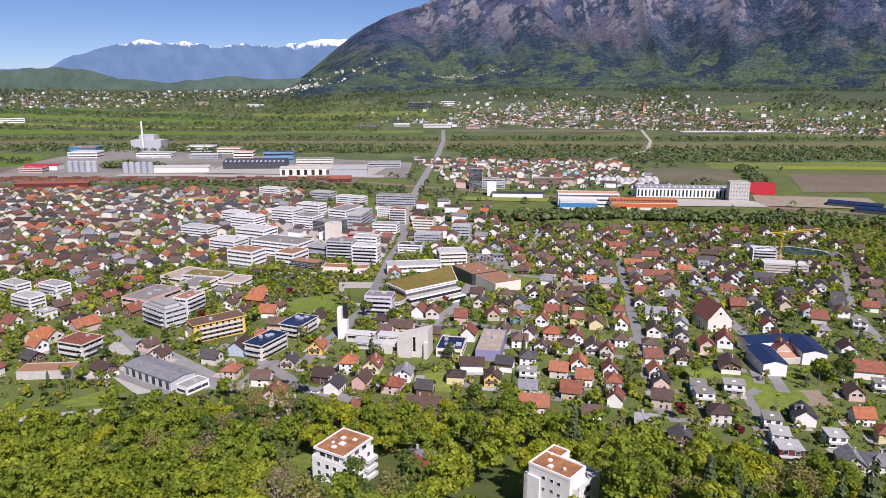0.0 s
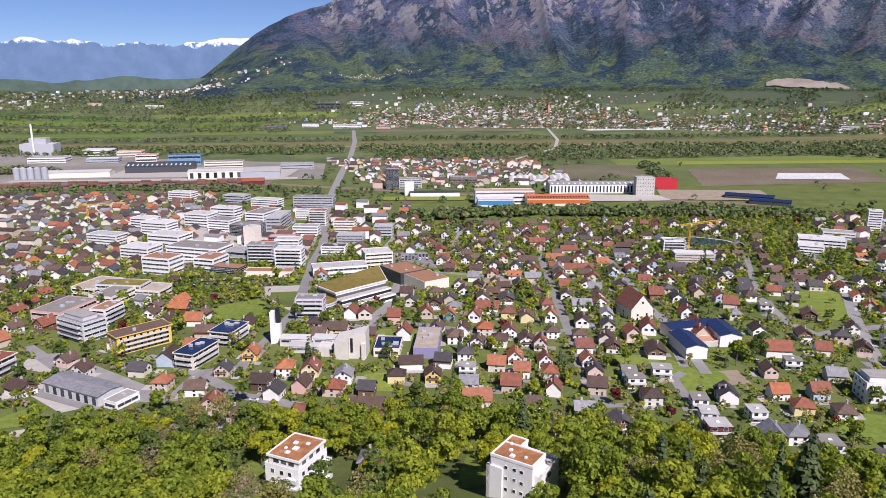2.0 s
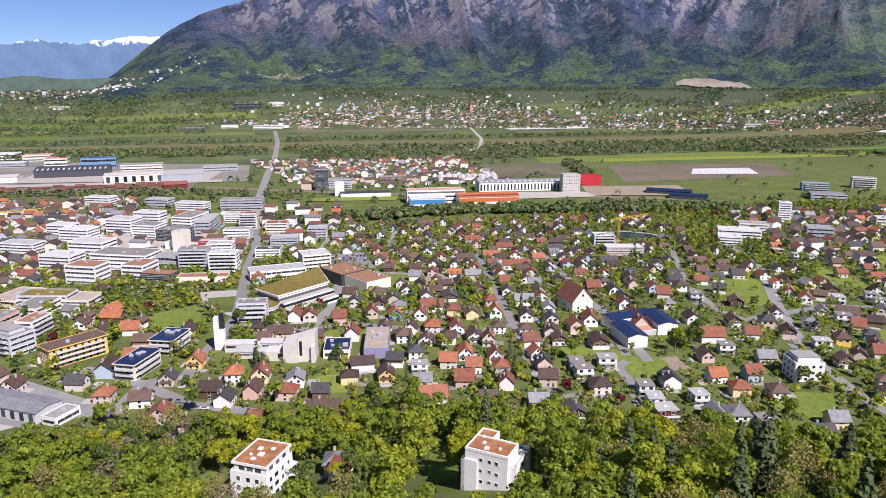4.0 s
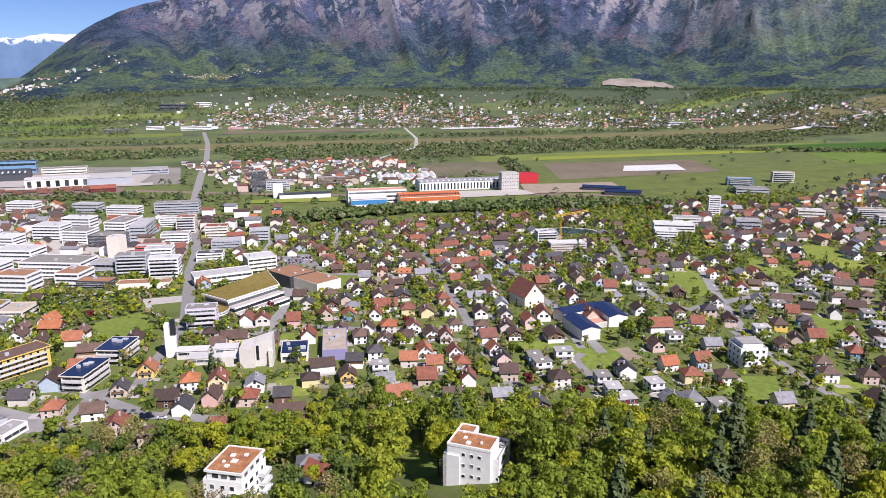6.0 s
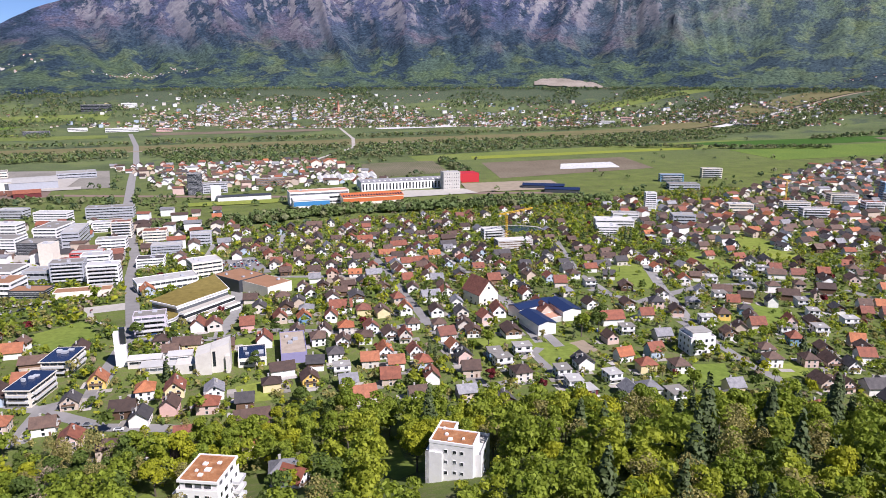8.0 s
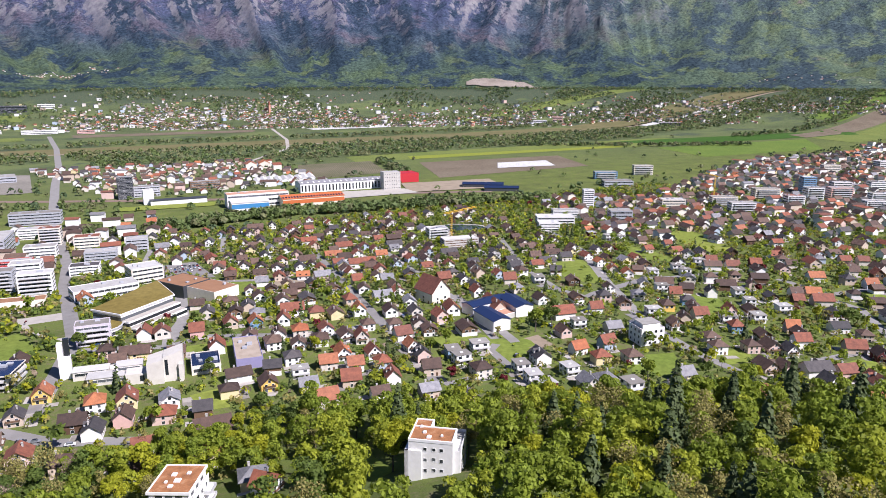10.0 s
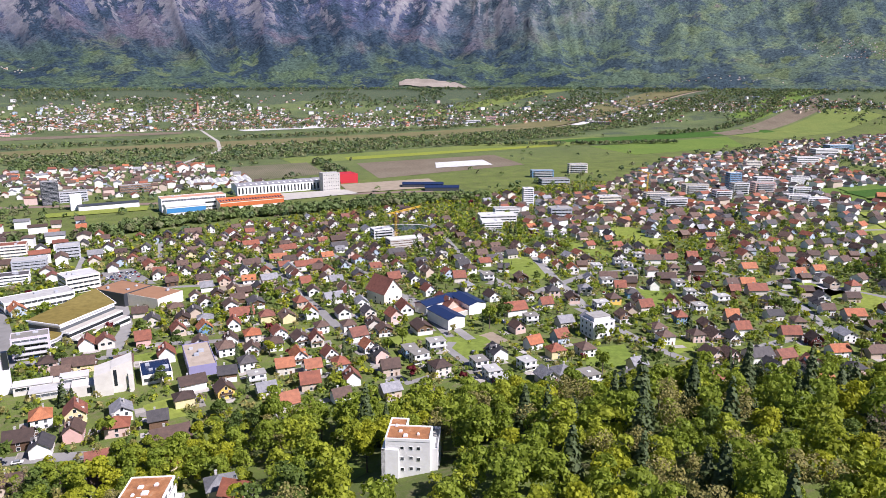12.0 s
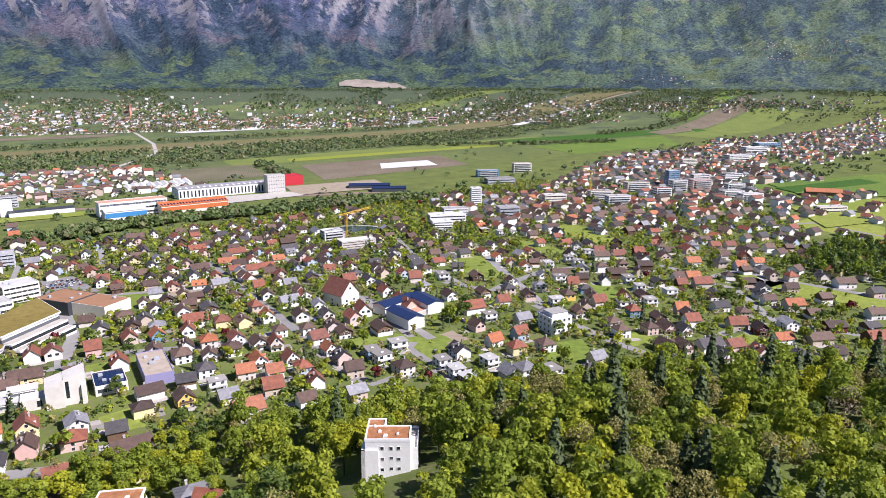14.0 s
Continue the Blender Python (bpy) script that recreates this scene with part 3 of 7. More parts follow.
def plot(name, corners, mat, label, category="field", lift=0.08, keep_clear=True, step=25.0):
    """A four-cornered piece of land laid just over the ground."""
    a, b, c, d = [Vector(p) for p in corners]
    nu = max(1, min(60, int((b - a).length / step)))
    nv = max(1, min(60, int((d - a).length / step)))
    verts, faces = [], []
    for i in range(nu + 1):
        for j in range(nv + 1):
            u, v = i / nu, j / nv
            p = a.lerp(b, u).lerp(d.lerp(c, u), v)
            verts.append((p.x, p.y, ground(p.x, p.y) + lift))
    for i in range(nu):
        for j in range(nv):
            k = i * (nv + 1) + j
            faces.append((k, k + nv + 1, k + nv + 2, k + 1))
    ob = new(name, mesh_of(name, verts, faces, [mat]))
    if ob.data.polygons[0].normal.z < 0:
        ob.data.flip_normals()
    if keep_clear:
        CLEAR.append([a, b, c, d])
    return tagged(ob, label, category, kind="structure")


ROADS, CLEAR, TAKEN = [], [], []


def inside(poly, x, y):
    hit = False
    n = len(poly)
    for i in range(n):
        a, b = poly[i], poly[(i + 1) % n]
        if (a.y > y) != (b.y > y) and x < (b.x - a.x) * (y - a.y) / (b.y - a.y) + a.x:
            hit = not hit
    return hit


class Grid:
    """Taken places, looked up by 20 m cells."""

    def __init__(self):
        self.cells = {}

    def mark(self, x, y, r):
        for i in range(int((x - r) // 20), int((x + r) // 20) + 1):
            for j in range(int((y - r) // 20), int((y + r) // 20) + 1):
                self.cells.setdefault((i, j), []).append((x, y, r))

    def free(self, x, y, r):
        for i in range(int((x - r) // 20), int((x + r) // 20) + 1):
            for j in range(int((y - r) // 20), int((y + r) // 20) + 1):
                for a, b, q in self.cells.get((i, j), ()):
                    if (a - x) ** 2 + (b - y) ** 2 < (r + q) ** 2:
                        return False
        return True


BUILT = Grid()      # houses
PAVED = Grid()      # roads


def mark_roads():
    for fine, width in ROADS:
        for a, b in zip(fine, fine[1:]):
            for k in (0.0, 0.5):
                p = a.lerp(b, k)
                PAVED.mark(p.x, p.y, width / 2)


def is_clear(x, y):
    return not any(inside(c, x, y) for c in CLEAR)

# ---------------------------------------------------------------- houses
def gable_walls(w, d, eave, rise, deep=2.5):
    """Walls of a house with its ridge along y, down into the ground, gables included."""
    bm = bmesh.new()
    sec = [(-w / 2, -deep), (w / 2, -deep), (w / 2, eave), (0, eave + rise), (-w / 2, eave)]
    f = [bm.verts.new((x, -d / 2, z)) for x, z in sec]
    b = [bm.verts.new((x, d / 2, z)) for x, z in sec]
    bm.faces.new(f)
    bm.faces.new(b[::-1])
    for i in range(5):
        j = (i + 1) % 5
        bm.faces.new((f[j], f[i], b[i], b[j]))
    return bm


def gable_roof(w, d, eave, rise, over=0.85, thick=0.22):
    """Two pitched slabs that overhang walls and gables."""
    bm = bmesh.new()
    slope = rise / (w / 2)
    x1, z1 = w / 2 + over, eave - slope * over
    sec = [(-x1, z1), (0, eave + rise), (x1, z1), (x1, z1 + thick), (0, eave + rise + thick * 1.25), (-x1, z1 + thick)]
    f = [bm.verts.new((x, -d / 2 - over, z + 0.02)) for x, z in sec]
    b = [bm.verts.new((x, d / 2 + over, z + 0.02)) for x, z in sec]
    bm.faces.new((f[0], f[1], f[4], f[5]))
    bm.faces.new((f[1], f[2], f[3], f[4]))
    bm.faces.new((b[5], b[4], b[1], b[0]))
    bm.faces.new((b[4], b[3], b[2], b[1]))
    for i in range(6):
        j = (i + 1) % 6
        bm.faces.new((f[j], f[i], b[i], b[j]))
    bmesh.ops.recalc_face_normals(bm, faces=bm.faces[:])
    return bm


def hip_roof(w, d, eave, rise, over=0.8, thick=0.22):
    bm = bmesh.new()
    x, y, r = w / 2 + over, d / 2 + over, max(0.5, (d - w) / 2)
    lo = [bm.verts.new(p) for p in ((-x, -y, eave), (x, -y, eave), (x, y, eave), (-x, y, eave))]
    up = [bm.verts.new((v.co.x, v.co.y, eave + thick)) for v in lo]
    a, b = bm.verts.new((0, -r, eave + rise)), bm.verts.new((0, r, eave + rise))
    bm.faces.new(lo[::-1])
    for i in range(4):
        j = (i + 1) % 4
        bm.faces.new((lo[i], lo[j], up[j], up[i]))
    bm.faces.new((up[0], up[1], a))
    bm.faces.new((up[1], up[2], b, a))
    bm.faces.new((up[2], up[3], b))
    bm.faces.new((up[3], up[0], a, b))
    return bm


def window_mesh(name, w, h, mat=None):
    """A pane in a raised frame, facing -y, its back on y = 0."""
    bm = bmesh.new()
    box(bm, -w / 2, w / 2, -0.05, 0.03, -h / 2, h / 2, 0)
    t = 0.09
    for a in ((-w / 2 - t, w / 2 + t, h / 2, h / 2 + t), (-w / 2 - t, w / 2 + t, -h / 2 - t, -h / 2), (-w / 2 - t, -w / 2, -h / 2, h / 2), (w / 2, w / 2 + t, -h / 2, h / 2)):
        box(bm, a[0], a[1], -0.09, 0.03, a[2], a[3], 1)
    return bm_mesh(name, bm, [mat or M["glass"], M["frame"]])


WINDOW = window_mesh("window", 1.35, 1.5)
WIDE_WINDOW = window_mesh("wide_window", 2.2, 1.5)
SMALL_WINDOW = window_mesh("small_window", 0.95, 0.95)
DOOR = box_mesh("door", -0.55, 0.55, -0.08, 0.03, 0, 2.1, M["wood"])
FACE = {"front": 0, "right": 90, "back": 180, "left": -90}


def on_wall(w, d, side, u, z):
    """The pose of a thing on a wall: u metres from its middle."""
    r = {"front": (u, -d / 2), "right": (w / 2, u), "back": (-u, d / 2), "left": (-w / 2, -u)}[side]
    return pose(r[0], r[1], z, 0, 0, FACE[side])


def house_kit(wall, roof, w=9.5, d=11.5, eave=5.4, rise=3.9, hip=False, near=True, balcony=False, dormer=False, upper=None):
    k = Kit("house", "house")
    k.put("wall", bm_mesh("house_wall", gable_walls(w, d, eave, 0.01 if hip else rise), M[wall]))
    if upper:      # boarded upper storey, 6 cm proud of the masonry
        bm = gable_walls(w + 0.12, d + 0.12, eave - 2.7, rise, deep=0)
        bmesh.ops.translate(bm, verts=bm.verts[:], vec=(0, 0, 2.68))
        k.put("upper_storey", bm_mesh("boarded_storey", bm, M[upper]), label="dark weathered timber cladding")
    r = k.put("roof", bm_mesh("house_roof", (hip_roof if hip else gable_roof)(w, d, eave, rise), M[roof]))
    k.put("chimney", chimney_mesh(), pose(w * 0.16, d * 0.14, eave + rise * 0.55))
    up = 0.06 if upper else 0
    if near:
        for side, n, span in (("front", 2, w), ("right", 2, d), ("left", 1, d)):
            for floor in (1.2, 3.6):
                for i in range(n):
                    u = (i - (n - 1) / 2) * span / (n + 0.4)
                    k.put("window", WINDOW, on_wall(w + 2 * up, d + 2 * up, side, u, floor))
        if not hip:
            k.put("window", WINDOW, on_wall(w + 2 * up, d + 2 * up, "front", 0, eave + rise * 0.38))
        k.put("door", DOOR, on_wall(w, d, "left", d * 0.28, -0.1))
    else:
        for side, n, span in (("front", 2, w), ("right", 1, d)):
            for floor in (3.6,):
                for i in range(n):
                    k.put("window", WIDE_WINDOW, on_wall(w + 2 * up, d + 2 * up, side, (i - (n - 1) / 2) * span / (n + 0.4), floor))
    if balcony:
        bm = bmesh.new()
        box(bm, -w * 0.36, w * 0.36, -d / 2 - 1.3, -d / 2 - 0.01, 2.75, 2.9)
        b = k.put("balcony", bm_mesh("balcony_slab", bm, M["concrete"]))
        bm = bmesh.new()
        box(bm, -w * 0.36, w * 0.36, -d / 2 - 1.35, -d / 2 - 1.28, 2.9, 3.85)
        box(bm, -w * 0.36, -w * 0.36 + 0.06, -d / 2 - 1.28, -d / 2 - 0.02, 2.9, 3.85)
        box(bm, w * 0.36 - 0.06, w * 0.36, -d / 2 - 1.28, -d / 2 - 0.02, 2.9, 3.85)
        k.put("railing", bm_mesh("balcony_railing", bm, M["wood"]), None, b)
    if dormer:
        bm = gable_walls(2.2, 3.0, 1.2, 0.9, deep=0.4)
        bmesh.ops.rotate(bm, verts=bm.verts[:], matrix=Matrix.Rotation(math.pi / 2, 3, "Z"))
        n = k.put("dormer", bm_mesh("dormer_wall", bm, M[wall]), pose(w * 0.27, -d * 0.12, eave + rise * 0.30))
        bm = gable_roof(2.2, 3.0, 1.2, 0.9, 0.25, 0.12)
        bmesh.ops.rotate(bm, verts=bm.verts[:], matrix=Matrix.Rotation(math.pi / 2, 3, "Z"))
        k.put("dormer_roof", bm_mesh("dormer_roof", bm, M[roof]), None, n)
    return k


def chimney_mesh():
    bm = bmesh.new()
    box(bm, -0.35, 0.35, -0.45, 0.45, -0.6, 2.2)
    box(bm, -0.45, 0.45, -0.55, 0.55, 2.2, 2.35)
    return bm_mesh("chimney", bm, M["concrete"])


def window_row(name, length, h, mat):
    """A band of panes with posts between, facing -y."""
    bm = bmesh.new()
    n = max(1, int(length / 3.6))
    s = length / n
    for i in range(n):
        box(bm, -length / 2 + i * s + 0.12, -length / 2 + (i + 1) * s - 0.12, -0.05, 0.03, -h / 2, h / 2, 0)
    box(bm, -length / 2, length / 2, -0.12, 0.03, -h / 2 - 0.1, -h / 2, 1)
    box(bm, -length / 2, length / 2, -0.12, 0.03, h / 2, h / 2 + 0.1, 1)
    return bm_mesh(name, bm, [mat, M["frame"]])


def block(name, category, label, x, y, turn, w, d, h, wall="white", roof="gravel", storeys=4, style="row", glass="glass", parapet=0.5, balconies=(), group="", lift=0.0, clutter=2, skip=(), overhang=0.0, sides=("front", "right", "back", "left"), penthouse=None):
    """A flat-roofed building: walls, roof slab inside a parapet, windows floor by floor, balconies, roof gear."""
    root = new(name)
    root.matrix_world = spot(x, y, turn, lift=lift)
    tagged(root, label, category, group)
    BUILT.mark(x, y, 0.5 * math.hypot(w, d) * 0.9)
    part("wall", box_mesh("block_wall", -w / 2, w / 2, -d / 2, d / 2, -4, h, M[wall]), root)
    bm = bmesh.new()
    o = overhang
    box(bm, -w / 2 - o + 0.3, w / 2 + o - 0.3, -d / 2 - o + 0.3, d / 2 + o - 0.3, h + 0.005, h + 0.15)
    r = part("roof", bm_mesh("flat_roof", bm, M[roof]), root)
    bm = bmesh.new()
    for a in ((-w / 2 - o, w / 2 + o, -d / 2 - o, -d / 2 - o + 0.3), (-w / 2 - o, w / 2 + o, d / 2 + o - 0.3, d / 2 + o), (-w / 2 - o, -w / 2 - o + 0.3, -d / 2 - o + 0.3, d / 2 + o - 0.3), (w / 2 + o - 0.3, w / 2 + o, -d / 2 - o + 0.3, d / 2 + o - 0.3)):
        box(bm, *a, h + 0.004 - (0.25 if o else 0), h + parapet)
    part("parapet", bm_mesh("parapet", bm, M[wall if parapet > 0.2 else "frame"]), r)
    rnd = random.Random(int(x * 7 + y * 13))
    for i in range(clutter):
        a, b = rnd.uniform(-0.32, 0.32) * w, rnd.uniform(-0.32, 0.32) * d
        s = rnd.uniform(0.8, 1.6)
        part("roof_vent", box_mesh("roof_vent", a - s, a + s, b - s * 0.7, b + s * 0.7, h + 0.14, h + rnd.uniform(0.8, 1.8), M["grey_wall"], bevel=0.08), r)
    if penthouse:
        a, b, hh = penthouse
        part("penthouse", box_mesh("penthouse", -w / 2 * a, w / 2 * a, -d / 2 * b, d / 2 * b, h + 0.14, h + hh, M[wall]), root)
        part("penthouse_roof", box_mesh("penthouse_roof", -w / 2 * a - 0.3, w / 2 * a + 0.3, -d / 2 * b - 0.3, d / 2 * b + 0.3, h + hh, h + hh + 0.2, M[roof]), root)
    fh = h / storeys
    for side in sides:
        if side in skip:
            continue
        span = w if side in ("front", "back") else d
        for f in range(storeys):
            z = fh * (f + 0.52)
            if style == "row":
                part("ribbon_window", window_row("window_row", span - 1.6, fh * 0.4, M[glass]), root, on_wall(w, d, side, 0, z))
            elif style == "punched":
                n = max(1, int(span / 3.4))
                for i in range(n):
                    part("window", WINDOW, root, on_wall(w, d, side, (i - (n - 1) / 2) * span / (n + 0.3), z))
            if side in balconies and f > 0:
                s = span * 0.4
                bm = bmesh.new()
                box(bm, -s, s, -1.7, -0.02, -0.1, 0.1)
                b = part("balcony", bm_mesh("balcony", bm, M["concrete"]), root, on_wall(w, d, side, 0, fh * f))
                bm = bmesh.new()
                box(bm, -s, s, -1.72, -1.66, 0.1, 1.05)
                box(bm, -s, -s + 0.06, -1.66, -0.03, 0.1, 1.05)
                box(bm, s - 0.06, s, -1.66, -0.03, 0.1, 1.05)
                part("railing", bm_mesh("railing", bm, M["rail"]), b)
    return root


# ---------------------------------------------------------------- trees
def crown(rng, radius, height, n, leaf, lobes=9, flat=0.75):
    """Loose leaf clumps over a cluster of lobes: n x 4 x 3, crown base at z = 0."""
    cs = []
    for i in range(lobes):
        a = rng.uniform(0, 6.283)
        q = radius * 0.62 * math.sqrt(rng.uniform(0, 1))
        z = rng.uniform(0.22, 0.86) * height
        fall = 1 - 0.55 * abs(z / height - 0.45)
        cs.append((q * math.cos(a) * fall, q * math.sin(a) * fall, z, radius * rng.uniform(0.34, 0.55) * fall))
    cs = np.array(cs)
    pick = rng.choice(lobes, n, p=cs[:, 3] ** 2 / (cs[:, 3] ** 2).sum())
    v = rng.normal(size=(n, 3))
    v /= np.linalg.norm(v, axis=1)[:, None]
    v[:, 2] = np.where(v[:, 2] < -0.35, -v[:, 2], v[:, 2])
    c = cs[pick]
    pts = c[:, :3] + v * c[:, 3:4] * rng.uniform(0.72, 1.06, (n, 1)) * np.array([1, 1, flat])
    nrm = v * 1.0 + rng.normal(size=(n, 3)) * 0.55
    return clumps(rng, pts, nrm, leaf)


def clumps(rng, pts, nrm, leaf):
    n = len(pts)
    nrm = nrm / np.linalg.norm(nrm, axis=1)[:, None]
    t = np.cross(nrm, rng.normal(size=(n, 3)))
    t /= np.linalg.norm(t, axis=1)[:, None]
    b = np.cross(nrm, t)
    s = leaf * rng.uniform(0.55, 1.25, (n, 1))
    k = rng.uniform(0.6, 1.0, (n, 1))
    j = lambda: 1 + rng.uniform(-0.35, 0.35, (n, 1))
    return np.stack([pts - t * s * j() - b * s * k * 0.4, pts + b * s * k * j() - t * s * 0.3 + nrm * s * 0.15, pts + t * s * j() + b * s * k * 0.35, pts - b * s * k * j() + t * s * 0.2 + nrm * s * 0.15], 1)


def conifer(rng, radius, height, n, leaf):
    z = height * (1 - np.sqrt(rng.uniform(0, 1, n)))
    tier = np.floor(z / height * 11) / 11 * height
    a = rng.uniform(0, 6.283, n)
    q = radius * (1 - z / height) * (0.55 + 0.45 * (1 - (z - tier) / (height / 11))) * rng.uniform(0.55, 1.08, n) + 0.15
    pts = np.stack([q * np.cos(a), q * np.sin(a), z - 0.25 * q], 1)
    nrm = np.stack([np.cos(a), np.sin(a), np.full(n, 0.9)], 1) + rng.normal(size=(n, 3)) * 0.3
    return clumps(rng, pts, nrm, leaf)


def trunk_mesh(name, rng, height, r, limbs, reach):
    """A tapered, slightly crooked trunk with limbs."""
    bm = bmesh.new()

    def limb(p, q, r0, r1, n):
        d = (q - p).normalized()
        s = d.orthogonal().normalized()
        t = d.cross(s)
        rings = []
        for c, rad in ((p, r0), (p.lerp(q, 0.55) + s * rad_wob * (q - p).length, (r0 + r1) / 2), (q, r1)):
            rings.append([bm.verts.new(c + (s * math.cos(6.283 * i / n) + t * math.sin(6.283 * i / n)) * rad) for i in range(n)])
        for a, b in zip(rings, rings[1:]):
            for i in range(n):
                bm.faces.new((a[i], a[(i + 1) % n], b[(i + 1) % n], b[i]))
    rad_wob = 0.04
    limb(Vector((0, 0, -1.0)), Vector((rng.uniform(-0.4, 0.4), rng.uniform(-0.4, 0.4), height)), r, r * 0.3, 6)
    for i in range(limbs):
        a = 6.283 * i / limbs + rng.uniform(-0.5, 0.5)
        z = height * rng.uniform(0.4, 0.85)
        limb(Vector((0, 0, z)), Vector((math.cos(a) * reach, math.sin(a) * reach, z + reach * rng.uniform(0.5, 1.2))), r * 0.4, r * 0.08, 4)
    return bm_mesh(name, bm, M["trunk"])


def tree_kit(seed, kind, radius, height, n, leaf, bare=False):
    rng = np.random.default_rng(seed)
    k = Kit("tree", "tree")
    if kind == 4:
        k.put("trunk", trunk_mesh("trunk", rng, height * 0.8, 0.28, 0, 1))
        V = conifer(rng, radius, height, n, leaf)
        V[:, :, 2] += 1.5
    else:
        low = height * 0.28
        k.put("trunk", trunk_mesh("trunk", rng, height * 0.72, 0.26, 9 if bare else 5, radius * 0.75))
        V = crown(rng, radius, height - low, n, leaf)
        V[:, :, 2] += low
    k.put("crown", quads_mesh("crown", V, [LEAF[kind]]))
    k.leaves, k.kind = V, kind
    return k


TREES = [
    tree_kit(1, 0, 4.9, 15, 2000, 0.41), tree_kit(2, 0, 4.2, 13, 1800, 0.40), tree_kit(3, 1, 5.4, 17, 2200, 0.42), tree_kit(4, 1, 4.4, 14, 2300, 0.36),
    tree_kit(5, 2, 4.8, 15, 2300, 0.36), tree_kit(6, 3, 4.8, 15, 1700, 0.25, True), tree_kit(7, 3, 4.2, 13, 1500, 0.25, True), tree_kit(8, 4, 4.7, 19, 2600, 0.5),
    tree_kit(9, 4, 4.0, 15, 2200, 0.48), tree_kit(10, 5, 4.6, 15, 1100, 0.20, True), tree_kit(11, 7, 4.4, 13, 2200, 0.36), tree_kit(12, 6, 3.6, 10, 1600, 0.34),
]
TREE_WORDS = ["fresh light green broadleaf tree", "fresh light green broadleaf tree", "dense green beech in full leaf", "green beech in new leaf", "dark green broadleaf tree",
              "budding olive-brown tree with thin leaf", "budding olive-brown tree with thin leaf", "tall dark green spruce", "dark green spruce", "bare grey-brown tree without leaves",
              "yellow-green tree in new leaf", "copper beech with dark red leaves"]
SMALL = [tree_kit(21, 0, 2.6, 6.5, 300, 0.5), tree_kit(22, 1, 3.2, 8.5, 380, 0.55), tree_kit(23, 2, 3.0, 8, 380, 0.55), tree_kit(24, 3, 2.7, 7, 240, 0.42, True), tree_kit(25, 4, 1.9, 10, 320, 0.5), tree_kit(26, 6, 2.6, 6, 260, 0.5), tree_kit(27, 7, 2.6, 6.5, 300, 0.5)]
SMALL_WORDS = ["light green garden tree", "green garden tree", "dark green garden tree", "olive budding garden tree", "slim dark spruce in a garden", "garden tree with dark red leaves", "yellow-green garden tree"]


def mass(name, spots, kits, label, keep=1.0, category="trees", rng_seed=5, grow=1.0):
    """Many trees joined in one object, for woods that nobody could count. Spots: x, y, kit, size."""
    rng = np.random.default_rng(rng_seed)
    used = sorted({kits[s[2]].kind for s in spots})
    lists, index = [], []
    for x, y, i, size in spots:
        V = kits[i].leaves
        if keep < 1:
            V = V[: int(len(V) * keep)]
        if grow != 1:
            c = V.mean(1, keepdims=True)
            V = c + (V - c) * grow
        a = rng.uniform(0, 6.283)
        R = np.array([[math.cos(a), -math.sin(a), 0], [math.sin(a), math.cos(a), 0], [0, 0, 1]]) * size
        lists.append(V @ R.T + np.array([x, y, ground(x, y)]))
        index.append(np.full(len(V), used.index(kits[i].kind), dtype=np.int32))
    ob = new(name, quads_mesh(name, np.concatenate(lists), [LEAF[u] for u in used], np.concatenate(index)))
    return tagged(ob, label, category, kind="stuff")


def far_trees(name, places, label, size=(5, 9), seed=1, quads=22, mats=None, leaf=0.30):
    """Distant trees: crowns of a few large clumps. Places: x, y, tone."""
    rng = np.random.default_rng(seed)
    n = len(places)
    P = np.array(places)
    z = np.array([ground(a, b) for a, b in P[:, :2]])
    r = rng.uniform(*size, n)
    u = rng.normal(size=(n, quads, 3))
    u /= np.linalg.norm(u, axis=2)[:, :, None]
    u[:, :, 2] = np.abs(u[:, :, 2]) * 1.25 - 0.1
    pts = u * (r * 0.62)[:, None, None] * rng.uniform(0.7, 1.1, (n, quads, 1))
    pts[:, :, 2] += (r * 0.55)[:, None]
    pts += np.stack([P[:, 0], P[:, 1], z], 1)[:, None, :]
    V = clumps(rng, pts.reshape(-1, 3), (u + rng.normal(size=u.shape) * 0.4).reshape(-1, 3), 1.0)
    c = V.mean(1, keepdims=True)
    V = c + (V - c) * np.repeat(r * leaf, quads)[:, None, None]
    ob = new(name, quads_mesh(name, V, mats or FARLEAF, np.repeat(P[:, 2].astype(np.int32), quads)))
    return tagged(ob, label, "trees", kind="stuff")


